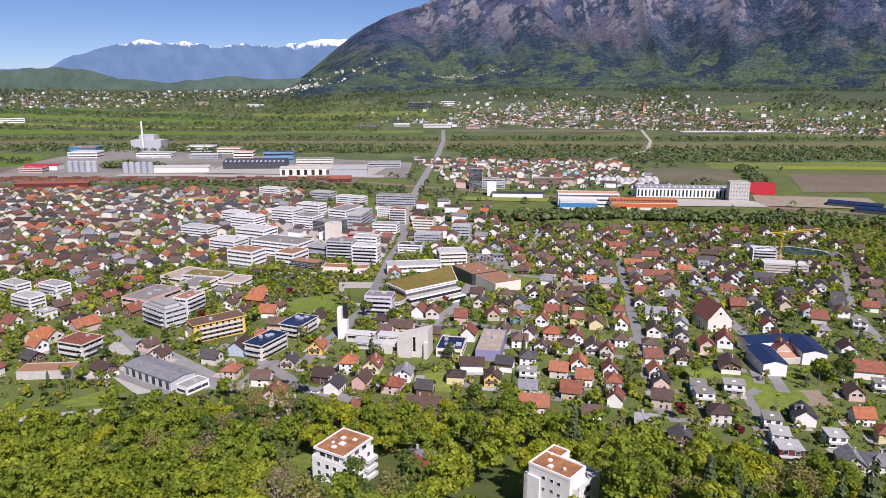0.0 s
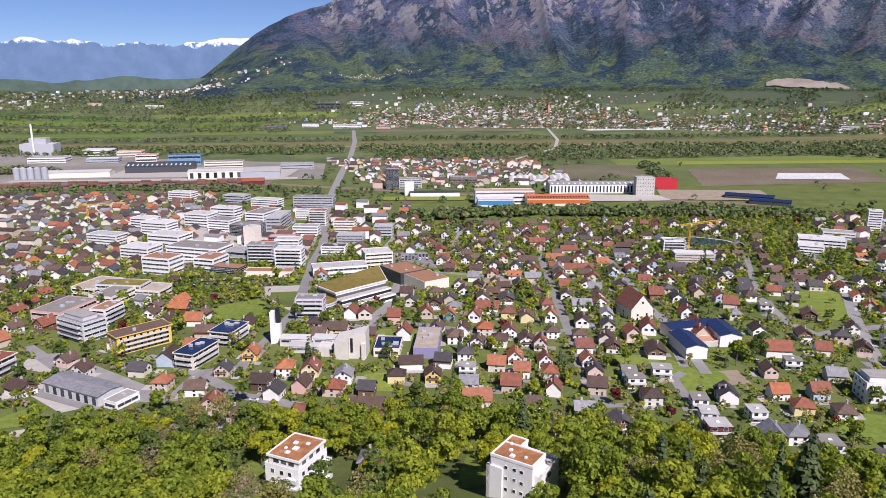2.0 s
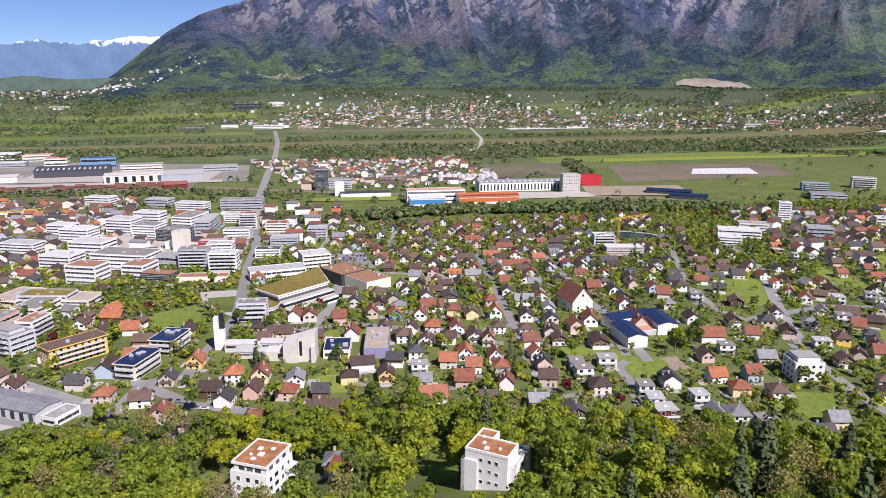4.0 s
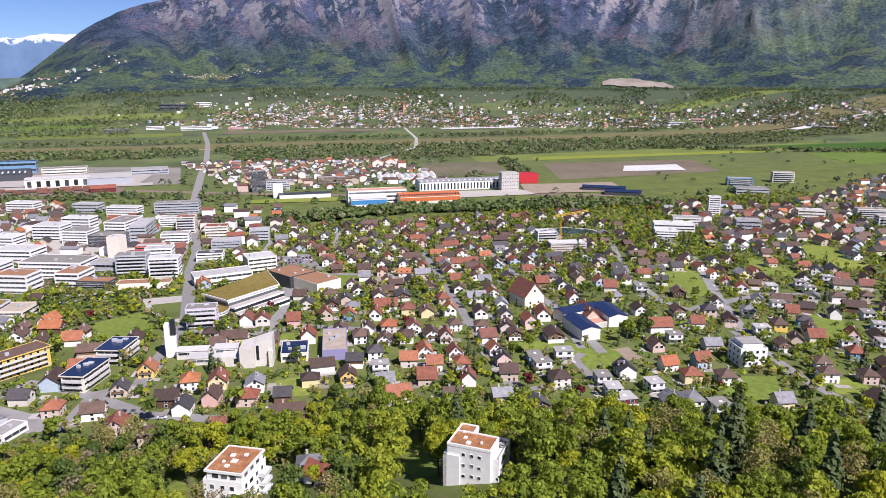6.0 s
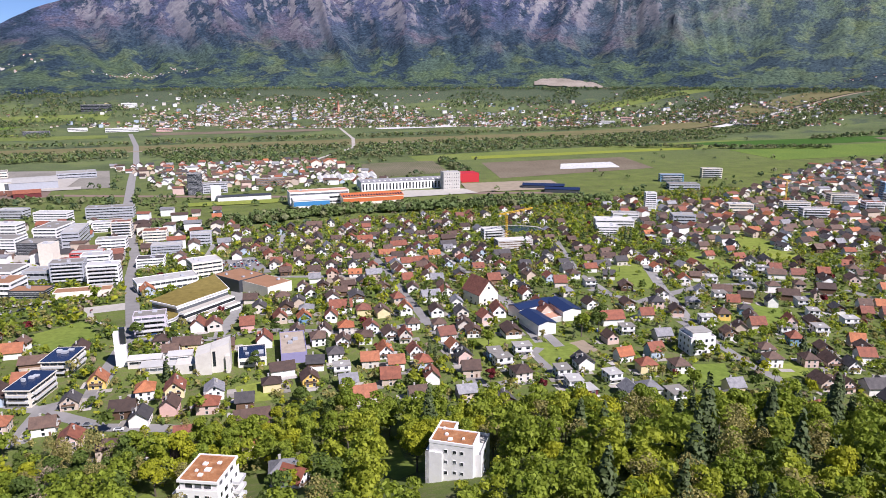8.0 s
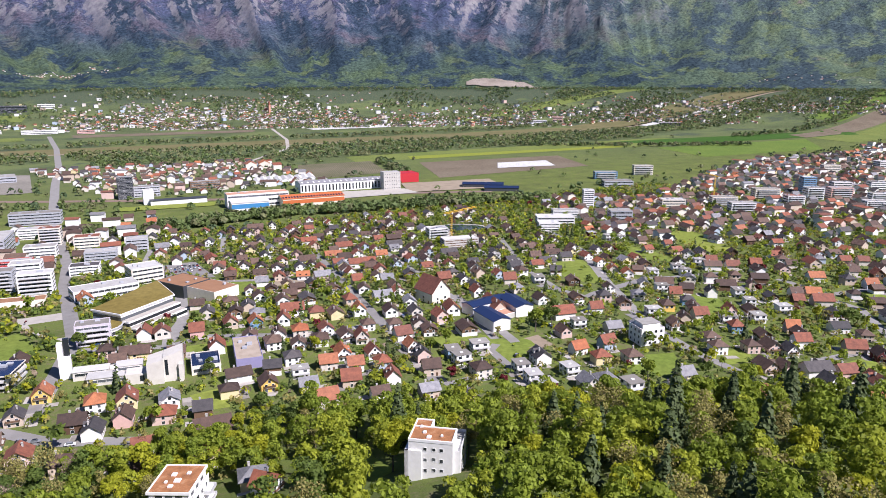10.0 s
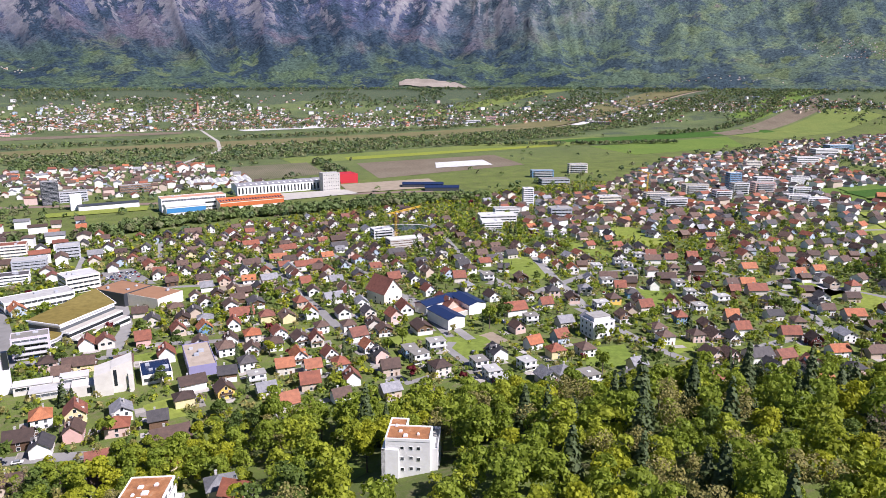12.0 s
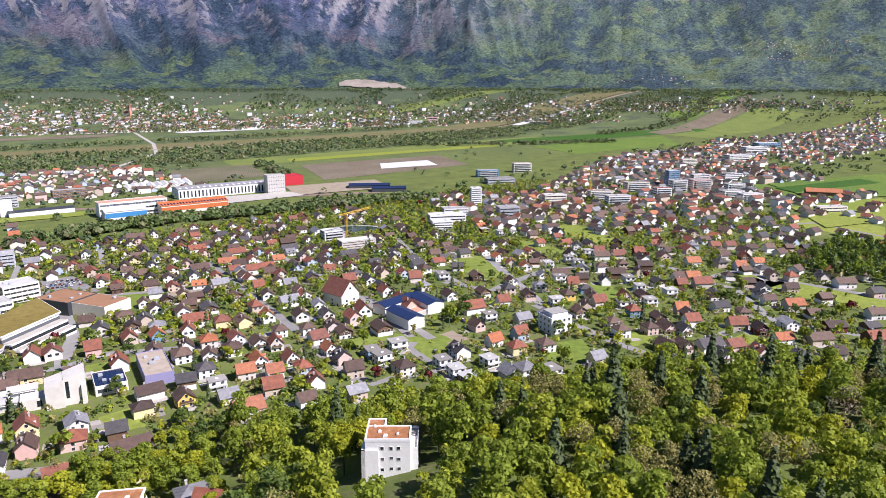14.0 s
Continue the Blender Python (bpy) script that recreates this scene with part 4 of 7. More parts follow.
def far_houses(name, places, label, category="houses", panes=False, land_z=ground):
    """Many houses joined: x, y, turn, width, depth, eave, rise, roof index, wall index."""
    verts, faces, index = [], [], []
    mats = [M[k] for k in ("many_wall", "white", "shell", "many_b", "many_r", "many_o", "many_g", "many_d", "glass", "wood")]
    for x, y, turn, w, d, e, h, rf, wl in places:
        z = land_z(x, y)
        c, s = math.cos(radians(turn)), math.sin(radians(turn))

        def point(px, py, pz):
            verts.append((x + px * c - py * s, y + px * s + py * c, z + pz))
        n = len(verts)
        for px, py, pz in ((-w, -d, -3), (w, -d, -3), (w, d, -3), (-w, d, -3), (-w, -d, e), (w, -d, e), (w, d, e), (-w, d, e), (0, -d, e + h), (0, d, e + h)):
            point(px / 2, py / 2, pz)
        for f in ((0, 1, 5, 4), (1, 2, 6, 5), (2, 3, 7, 6), (3, 0, 4, 7), (4, 5, 8), (6, 7, 9)):
            faces.append([n + i for i in f])
            index.append(wl)
        n = len(verts)
        o = 0.85
        k = h / (w / 2) * o
        for t in (0.0, 0.25):
            for py in (-d / 2 - o, d / 2 + o):
                point(-w / 2 - o, py, e - k + t)
                point(0, py, e + h + 0.03 + t)
                point(w / 2 + o, py, e - k + t)
        for f in ((0, 1, 4, 3), (1, 2, 5, 4), (6, 9, 10, 7), (7, 10, 11, 8), (0, 6, 7, 1), (1, 7, 8, 2), (3, 4, 10, 9), (4, 5, 11, 10), (0, 3, 9, 6), (2, 8, 11, 5)):
            faces.append([n + i for i in f])
            index.append(3 + rf)
        if panes:
            for q in range(0 if e < 3 else 2):
                for zz in (1.0, 3.6):
                    u = (q - 0.5) * w * 0.5
                    n = len(verts)
                    for a, b in ((-0.6, 0), (0.6, 0), (0.6, 1.3), (-0.6, 1.3)):
                        point(u + a, -d / 2 - 0.05, zz + b)
                    u = (q - 0.5) * d * 0.5
                    for a, b in ((-0.6, 0), (0.6, 0), (0.6, 1.3), (-0.6, 1.3)):
                        point(w / 2 + 0.05, u + a, zz + b)
                    for a, b in ((0.6, 0), (-0.6, 0), (-0.6, 1.3), (0.6, 1.3)):
                        point(-w / 2 - 0.05, u + a, zz + b)
                    for i in (0, 4, 8):
                        faces.append([n + i, n + i + 1, n + i + 2, n + i + 3])
                        index.append(8)
    ob = new(name, mesh_of(name, verts, faces, mats, index))
    return tagged(ob, label, category, kind="stuff")

# ---------------------------------------------------------------- one house of the town
KITS, JOINED = {}, []
ROOF_WORDS = {"b": "brown tiled", "o": "orange tiled", "r": "red-brown tiled", "g": "grey tiled", "d": "dark slate-grey"}
WALL_WORDS = {"wall": "pale rendered", "yellow": "yellow rendered", "pink": "pink rendered", "red_wall": "red", "dark_red": "dark red timber", "blue_wall": "blue-grey", "wood": "brown timber", "white": "white rendered"}
house_rng = random.Random(11)


def house(code, x, y, turn=None, near=None):
    """A detached house. code: roof colour, ridge direction, then L large, or a wall: Y P R B W."""
    rnd = house_rng
    wall = {"Y": "yellow", "P": "pink", "R": "dark_red", "B": "blue_wall", "W": "wood"}.get(next((c for c in code[2:] if c in "YPRBW"), ""), "wall")
    large = "L" in code
    if near is None:
        near = y + 0.4 * abs(x) < 415
    if turn is None:
        turn = (-11 if x > -60 else -11 - 16 * smooth(-60, -200, x)) + rnd.uniform(-7, 7)
        if x > 180 and y < 420:
            turn -= 22 * smooth(180, 330, x)
    if code[1] == "e":
        turn += 90
    variant = rnd.randrange(4)
    YARDS.append((x, y, turn))
    if y + 0.4 * abs(x) > 560 and code[1] != "f":      # too far to tell its parts
        large_d = 15 if large else 9.2
        JOINED.append((x, y, turn, (9.6 if large else 8.3) * rnd.uniform(0.85, 1.1), large_d * rnd.uniform(0.8, 1.05), rnd.uniform(3.7, 4.8), rnd.uniform(2.5, 3.3), "brogd".index(code[0]), 9 if wall == "wood" else 0))
        BUILT.mark(x, y, 7.5 if large else 5.5)
        return
    if code[1] == "f":
        key = ("f", wall, near, variant % 2)
        if key not in KITS:
            KITS[key] = flat_kit(wall if wall != "wall" else "white", near, variant % 2)
        word = "modern flat-roofed %s house" % WALL_WORDS[wall if wall != "wall" else "white"]
    else:
        key = (code[0], wall, near, large, variant)
        if key not in KITS:
            KITS[key] = house_kit(wall, code[0], w=(10.4 if large else 9.0) + 0.5 * (variant % 2), d=(14.0 if large else 9.6) + 0.7 * (variant // 2), eave=4.9 if variant else 4.5, rise=(3.2 if variant != 1 else 2.6) + (0.7 if code[0] in "or" else 0),
                                  hip=variant == 3 and not large and wall != "wood", near=near, balcony=near and variant in (0, 2), dormer=near and variant == 2, upper="wood" if (variant == 1 and wall == "wall" and code[0] in "bd") else None)
        word = "%s %s house with %s roof" % ("long" if large else "small", WALL_WORDS[wall], ROOF_WORDS[code[0]])
    s = rnd.uniform(0.76, 0.92)
    if code[1] != "f" and code[1] == "n" and rnd.random() < 0.5:
        turn += 180 if variant == 2 else 0
    KITS[key].stand(spot(x, y, turn, s, s * rnd.uniform(0.94, 1.1), rnd.uniform(0.84, 1.0)), word, "houses of the town")
    BUILT.mark(x, y, 7.5 if large else 5.5)


YARDS = []


def yards():
    """Pale driveways and terraces beside the houses, laid over the gardens."""
    verts, faces = [], []
    for x, y, turn in YARDS:
        rnd = random.Random(int(x * 11 + y * 5))
        c, s = math.cos(radians(turn)), math.sin(radians(turn))
        for _ in range(2):
            side = rnd.choice((-1, 1))
            u, v = side * rnd.uniform(5.5, 7.5), rnd.uniform(-4, 4)
            w, d = rnd.uniform(3, 5), rnd.uniform(4, 9)
            if rnd.random() < 0.5:
                u, v, w, d = v, u, d, w
            n = len(verts)
            for a, b in ((-1, -1), (1, -1), (1, 1), (-1, 1)):
                px, py = u + a * w / 2, v + b * d / 2
                gx, gy = x + px * c - py * s, y + px * s + py * c
                verts.append((gx, gy, ground(gx, gy) + 0.18))
            faces.append((n, n + 1, n + 2, n + 3))
    tagged(new("pavement", mesh_of("driveways", verts, faces, [M["yard"]])), "pale paved driveways and terraces beside houses", "pavement", kind="structure")


M["yard"] = plain("yard_paving", [(0, (0.26, 0.24, 0.21)), (0.4, (0.38, 0.35, 0.31)), (0.7, (0.46, 0.43, 0.39))], scale=0.4, rough=0.95, random_part=0.6, fine=2, island=True)


def flat_kit(wall, near, variant):
    k = Kit("house", "house")
    w, d, h = (10.5, 8.5, 5.6) if variant else (9, 10.5, 5.4)
    k.put("wall", box_mesh("flat_house_wall", -w / 2, w / 2, -d / 2, d / 2, -2.5, h, M[wall]))
    r = k.put("roof", box_mesh("flat_house_roof", -w / 2 - 0.5, w / 2 + 0.5, -d / 2 - 0.5, d / 2 + 0.5, h, h + 0.28, M["gravel"], bevel=0.05))
    k.put("skylight", box_mesh("skylight", -1, 1, -0.8, 0.8, h + 0.27, h + 0.6, M["frame"], top=(0.2, 0.2)), None, r)
    for side, span in (("front", w), ("right", d), ("back", w), ("left", d)):
        for z in (1.5, 4.3):
            for u in (-0.25, 0.25):
                k.put("window", WIDE_WINDOW, on_wall(w, d, side, u * span, z))
        if not near:
            break
    bm = bmesh.new()
    box(bm, -w / 2, w / 2, -d / 2 - 2.2, -d / 2 - 0.01, 2.7, 2.9)
    b = k.put("terrace", bm_mesh("terrace_slab", bm, M["concrete"]))
    bm = bmesh.new()
    box(bm, -w / 2, w / 2, -d / 2 - 2.25, -d / 2 - 2.18, 2.9, 3.8)
    k.put("railing", bm_mesh("terrace_railing", bm, M["rail"]), None, b)
    return k

# ---------------------------------------------------------------- streets and lawns
ribbon("road", [(165, 643), (154, 588), (137, 501), (124, 440), (113, 379), (103, 323), (99, 296), (96, 280)], 6, M["asphalt"], "grey asphalt lane between gardens")
ribbon("road", [(220, 607), (202, 521), (185, 444), (176, 390), (163, 345), (155, 317)], 5, M["asphalt"], "grey asphalt lane between gardens")
ribbon("road", [(-195, 394), (-164, 357), (-126, 327), (-98, 310)], 7, M["asphalt"], "grey asphalt street between gardens")
ribbon("road", [(-98, 310), (-92, 341), (-66, 311), (-48, 302), (-34, 294), (-21, 282), (-1, 280)], 7, M["asphalt"], "grey asphalt street between gardens")
ribbon("road", [(-92, 341), (-121, 368), (-135, 353)], 7, M["asphalt"], "grey asphalt street between gardens")
ribbon("road", [(-42, 873), (-42, 689), (-48, 612), (-49, 521), (-50, 444), (-61, 389), (-72, 345), (-92, 341)], 9, M["asphalt"], "grey asphalt street between gardens")
ribbon("road", [(16, 588), (24, 531), (11, 451), (-8, 402), (-33, 417), (-52, 423)], 8, M["asphalt"], "grey asphalt street between gardens")
ribbon("road", [(-8, 402), (16, 409), (49, 389), (69, 370), (113, 379)], 6, M["asphalt"], "grey asphalt street between gardens")
ribbon("road", [(151, 310), (143, 304), (138, 276), (133, 251), (116, 253)], 5, M["asphalt"], "grey asphalt lane between gardens")
ribbon("road", [(103, 323), (100, 278), (117, 278)], 5, M["asphalt"], "grey asphalt lane between gardens")
ribbon("road", [(54, 553), (90, 531), (134, 505)], 7, M["asphalt"], "grey asphalt street between gardens")
ribbon("road", [(31, 715), (14, 650), (16, 588)], 5, M["asphalt"], "grey asphalt lane between gardens")
ribbon("road", [(82, 650), (103, 729)], 5, M["asphalt"], "grey asphalt lane between gardens")
ribbon("road", [(181, 404), (171, 352), (162, 307)], 6, M["asphalt"], "grey asphalt street between gardens")
ribbon("road", [(246, 393), (256, 354), (342, 381), (388, 371), (410, 364)], 7, M["asphalt"], "grey asphalt street between gardens")
ribbon("road", [(254, 312), (245, 274), (236, 243), (234, 216)], 6, M["asphalt"], "grey asphalt street between gardens")
ribbon("road", [(418, 280), (414, 255), (378, 219), (357, 197), (369, 181), (379, 146)], 6, M["asphalt"], "grey asphalt street between gardens")
ribbon("road", [(434, 330), (427, 285), (465, 279), (464, 236), (471, 206), (470, 172)], 7, M["asphalt"], "grey asphalt street between gardens")
ribbon("road", [(289, 208), (342, 208), (357, 197)], 6, M["asphalt"], "grey asphalt street between gardens")
ribbon("road", [(659, 354), (721, 321), (700, 244)], 6, M["asphalt"], "grey asphalt lane between gardens")
ribbon("road", [(417, 603), (369, 481), (301, 380), (259, 309)], 8, M["asphalt"], "grey asphalt street between gardens")
ribbon("road", [(346, 582), (270, 438), (249, 369)], 5, M["asphalt"], "grey asphalt lane between gardens")
plot("field", [(-108, 464), (-76, 483), (-68, 430), (-98, 423)], M["lawn"], "mown green lawn", "lawn")
plot("field", [(-13, 310), (-9, 329), (6, 330), (4, 307)], M["meadow"], "bright spring meadow", "lawn")
plot("field", [(53, 564), (86, 537), (75, 492), (47, 498)], M["lawn"], "mown green lawn", "lawn")
plot("field", [(-4, 398), (28, 393), (25, 375), (-4, 377)], M["lawn"], "mown green lawn", "lawn")
plot("field", [(73, 264), (100, 270), (92, 254), (71, 253)], M["lawn"], "mown green lawn", "lawn")
plot("field", [(125, 337), (146, 334), (145, 322), (122, 324)], M["lawn"], "mown green lawn", "lawn")
plot("field", [(149, 310), (172, 310), (168, 292), (140, 284)], M["lawn"], "mown green lawn", "lawn")
plot("field", [(-190, 283), (-184, 290), (-170, 286), (-178, 275)], M["meadow"], "bright spring meadow", "lawn")
plot("pavement", [(-166, 339), (-130, 310), (-144, 304), (-170, 330)], M["paving"], "pale paved yard", "ground")
plot("pavement", [(-80, 521), (-45, 521), (-54, 444), (-75, 483)], M["paving"], "pale paved yard", "ground")
plot("pavement", [(90, 531), (130, 505), (123, 483), (84, 498)], M["dirt"], "bare brown earth", "ground")
plot("pavement", [(9, 643), (57, 643), (58, 569), (20, 588)], M["asphalt"], "asphalt car park", "ground")
plot("pavement", [(-186, 374), (-168, 368), (-167, 351), (-186, 361)], M["paving"], "pale paved yard", "ground")
plot("field", [(305, 454), (346, 458), (303, 386), (267, 376)], M["lawn"], "mown green lawn", "lawn")
plot("field", [(488, 517), (542, 521), (493, 411), (463, 415)], M["meadow"], "bright spring meadow", "lawn")
plot("field", [(428, 497), (425, 460), (415, 411), (381, 428)], M["lawn"], "mown green lawn", "lawn")
plot("field", [(434, 283), (472, 239), (463, 170), (429, 183)], M["meadow"], "bright spring meadow", "lawn")
plot("field", [(248, 240), (268, 238), (255, 222), (237, 225)], M["meadow"], "bright spring meadow", "lawn")
plot("field", [(202, 260), (226, 251), (206, 224), (186, 242)], M["lawn"], "mown green lawn", "lawn")
plot("field", [(290, 200), (329, 202), (316, 191), (280, 188)], M["meadow"], "bright spring meadow", "lawn")
plot("field", [(152, 328), (161, 308), (145, 299), (139, 316)], M["lawn"], "mown green lawn", "lawn")
plot("pavement", [(160, 309), (180, 310), (178, 293), (160, 292)], M["dirt"], "bare brown earth", "ground")
plot("field", [(472, 268), (432, 280), (434, 161), (473, 173)], M["meadow"], "bright spring meadow", "lawn")
plot("field", [(964, 524), (869, 408), (1054, 354), (1176, 393)], M["crop"], "green crop field", "ground")
plot("field", [(326, 345), (350, 321), (332, 294), (300, 285)], M["lawn"], "mown green lawn", "lawn")
plot("field", [(690, 335), (769, 337), (756, 262), (672, 235)], M["meadow"], "bright spring meadow", "lawn")
plot("pavement", [(-187, 378), (-172, 381), (-92, 310), (-113, 310)], M["asphalt"], "wide asphalt street corner", "ground", lift=0.10)
plot("pavement", [(-161, 336), (-118, 310), (-132, 304), (-164, 325)], M["asphalt"], "asphalt yard before the depot", "ground", lift=0.14)
plot("field", [(-188, 276), (-187, 290), (-171, 288), (-174, 274)], M["lawn"], "mown lawn on a walled terrace", "lawn", lift=0.14, step=6)
plot("field", [(-176, 295), (-160, 310), (-146, 294), (-167, 291)], M["lawn"], "mown lawn on a walled terrace", "lawn", lift=0.14, step=6)
plot("pavement", [(-188, 272), (-192, 280), (-151, 290), (-149, 284)], M["paving"], "pale path along a terrace wall", "ground", lift=0.18, step=6)
mark_roads()

# ---------------------------------------------------------------- houses of the town
# roof colour, ridge (n: away, e: across, f: flat), wall or size; x, y
house("dn", 44.6, 341.6)
house("gf", 42.6, 324.0)
house("bnY", 24.4, 317.1)
house("ge", 40.5, 307.0)
house("oeL", 41.0, 288.2)
house("oe", 58.3, 326.4)
house("on", 69.9, 335.4)
house("oe", 69.2, 317.2)
house("re", 60.1, 301.8)
house("rn", 84.0, 327.9)
house("rn", 82.1, 312.4)
house("rn", 78.8, 294.4)
house("be", 64.9, 279.6)
house("be", 61.2, 251.3)
house("bn", 113.6, 361.7)
house("re", 110.2, 344.8)
house("on", 106.3, 326.5)
house("dn", 104.4, 311.1)
house("be", 99.5, 293.2)
house("ge", 85.9, 271.3)
house("dn", 95.8, 255.3)
house("bn", 120.8, 280.6)
house("gfB", 121.3, 307.9)
house("gf", 120.3, 297.8)
house("bn", 126.9, 343.3)
house("gf", 138.2, 308.0)
house("gf", 140.1, 273.0)
house("gf", 137.5, 259.7)
house("gfR", 134.9, 247.3)
house("dn", 156.2, 277.8)
house("gf", 159.1, 258.3)
house("gn", 154.7, 239.2)
house("oe", 181.1, 276.9)
house("bn", 219.5, 357.2)
house("reP", 11.5, 412.2)
house("rn", 32.1, 417.3)
house("onB", 45.7, 412.2)
house("bn", 35.2, 386.9)
house("rn", 60.8, 404.9)
house("re", 82.8, 408.5)
house("on", 62.6, 380.7)
house("bn", 49.4, 378.7)
house("be", 24.7, 475.3)
house("dn", 25.2, 447.4)
house("be", 44.8, 468.3)
house("dn", 52.0, 450.5)
house("ge", 51.3, 427.9)
house("bn", 64.8, 470.0)
house("bn", 74.5, 448.9)
house("beW", 84.9, 464.9)
house("reL", 72.2, 422.5)
house("bn", 115.4, 460.0)
house("rn", 111.5, 422.5)
house("on", 107.2, 398.0)
house("geL", 133.9, 419.3)
house("bn", 153.0, 439.9)
house("bn", 132.8, 447.4)
house("re", 139.8, 475.2)
house("bn", 147.0, 513.5)
house("re", 153.1, 544.1)
house("oeL", 164.4, 582.9)
house("beL", 136.0, 572.9)
house("bn", 105.6, 558.3)
house("dn", 120.8, 546.5)
house("rn", 96.8, 526.3)
house("rn", 134.1, 535.1)
house("geL", 124.0, 505.3)
house("oe", 113.0, 517.7)
house("ge", 79.5, 513.5)
house("re", 67.8, 595.7)
house("beW", 65.5, 553.5)
house("bn", 84.8, 582.9)
house("bn", 95.1, 568.0)
house("bn", 109.4, 651.4)
house("bn", 96.3, 635.3)
house("bn", 111.1, 683.5)
house("rn", 91.8, 761.3)
house("bn", 140.1, 730.6)
house("dn", 127.1, 678.2)
house("dn", 163.4, 716.2)
house("rn", 159.6, 672.8)
house("re", 190.0, 716.1)
house("be", 184.6, 672.8)
house("rn", 165.9, 635.3)
house("reL", 187.1, 614.0)
house("de", 212.6, 702.2)
house("rn", 240.2, 716.1)
house("bn", 225.0, 675.5)
house("bn", 210.4, 637.9)
house("rn", 182.0, 570.4)
house("re", 177.5, 535.0)
house("rn", 169.7, 497.4)
house("rn", 271.9, 730.6)
house("bn", 244.6, 667.4)
house("reR", 230.9, 629.9)
house("beLW", 243.6, 622.0)
house("ge", 222.3, 577.8)
house("rn", 205.2, 582.9)
house("oe", 198.4, 555.8)
house("dn", 187.6, 505.3)
house("dn", 180.4, 468.3)
house("bn", 197.1, 526.2)
house("dn", 218.9, 548.8)
house("rn", 211.7, 524.0)
house("bn", 244.5, 573.1)
house("rn", 237.6, 539.6)
house("bn", 229.5, 505.2)
house("rn", 223.3, 480.5)
house("re", 204.5, 484.1)
house("ge", 158.7, 463.2)
house("rn", 148.8, 425.9)
house("gn", 143.1, 398.0)
house("dn", 136.0, 376.8)
house("dn", 208.8, 452.0)
house("dn", 204.1, 428.6)
house("dn", 201.0, 409.2)
house("rn", 193.4, 394.2)
house("rn", 188.6, 371.7)
house("de", 242.7, 475.6)
house("rn", 233.5, 425.9)
house("re", 231.6, 409.2)
house("gn", 221.6, 386.6)
house("df", 270.5, 506.1)
house("gf", 273.8, 488.2)
house("bn", 255.2, 426.4)
house("gf", 252.3, 401.9)
house("beL", 323.8, 509.2)
house("re", -259.5, 400.4)
house("oeL", -224.5, 376.8)
house("oe", -221.4, 360.0)
house("bn", -161.4, 361.7)
house("bn", -149.5, 347.3)
house("be", -170.0, 329.5)
house("rn", -231.2, 484.4)
house("be", -255.1, 535.3)
house("be", -256.8, 558.5)
house("rn", -290.4, 558.5)
house("bn", -296.3, 583.2)
house("gn", -294.9, 542.1)
house("rn", -308.3, 553.8)
house("bn", -272.3, 526.5)
house("re", -351.2, 583.2)
house("rn", -233.7, 513.7)
house("on", -105.0, 325.8)
house("bnL", -109.9, 358.2)
house("dn", -79.0, 338.5)
house("onY", -67.9, 358.2)
house("oeW", -100.5, 370.9)
house("beL", -97.8, 398.0)
house("oe", -109.9, 422.6)
house("bn", -107.4, 435.0)
house("oeLW", -125.9, 455.3)
house("bn", -142.7, 460.1)
house("bn", -127.1, 425.3)
house("bn", -77.2, 409.8)
house("on", -48.0, 335.4)
house("rn", -35.3, 332.4)
house("bnP", -38.9, 313.8)
house("beW", -57.5, 319.3)
house("dn", -51.2, 308.4)
house("gn", -19.0, 322.1)
house("re", -23.6, 308.4)
house("be", -87.8, 316.6)
house("rn", -77.3, 298.8)
house("rn", -14.8, 425.2)
house("rn", -6.1, 421.2)
house("be", -64.1, 283.6)
house("be", -53.5, 275.6)
house("re", -35.5, 283.6)
house("be", -37.6, 264.5)
house("oeL", -14.8, 265.5)
house("beLW", -8.3, 286.5)
house("ge", -7.9, 226.3)
house("be", -341.1, 542.1)
house("re", -143.3, 383.9)
house("gf", -282.4, 463.3)
house("gf", -319.6, 498.8)
house("gf", -270.5, 471.6)
house("gf", -249.2, 419.2)
house("bn", 92.4, 400.2)
house("bn", 82.2, 359.9)
house("bn", 99.9, 369.0)
house("bn", 66.8, 359.9)
house("bn", 54.5, 359.9)
house("bn", 43.1, 369.0)
house("bn", 127.1, 355.6)
house("rn", 144.0, 360.0)
house("rn", 183.6, 355.8)
house("rn", 75.6, 373.7)
house("rn", 88.0, 351.3)
house("rn", 15.1, 378.7)
house("oe", 439.0, 553.7)
house("dfR", 423.4, 532.4)
house("df", 428.2, 513.3)
house("df", 436.1, 504.8)
house("dn", 461.8, 508.8)
house("bn", 391.4, 473.7)
house("bnY", 349.5, 479.2)
house("be", 342.9, 500.0)
house("rn", 349.4, 457.5)
house("on", 340.2, 430.8)
house("dn", 374.5, 472.0)
house("on", 331.7, 406.2)
house("on", 331.2, 390.0)
house("gn", 365.6, 427.9)
house("be", 348.2, 396.0)
house("gf", 356.7, 387.9)
house("gn", 319.5, 361.9)
house("bn", 281.8, 359.0)
house("dn", 260.8, 341.8)
house("bn", 240.9, 346.6)
house("bn", 261.0, 323.7)
house("gn", 287.0, 336.4)
house("df", 323.1, 348.1)
house("re", 237.3, 324.5)
house("df", 266.9, 304.0)
house("bnY", 285.4, 309.6)
house("deB", 311.3, 314.7)
house("re", 291.3, 288.3)
house("bn", 257.4, 278.1)
house("gn", 236.4, 286.2)
house("ge", 221.1, 292.2)
house("re", 200.4, 275.4)
house("gf", 209.4, 308.9)
house("df", 302.5, 275.9)
house("rnB", 289.5, 260.3)
house("bn", 256.8, 252.5)
house("bn", 290.6, 243.2)
house("gf", 324.6, 270.8)
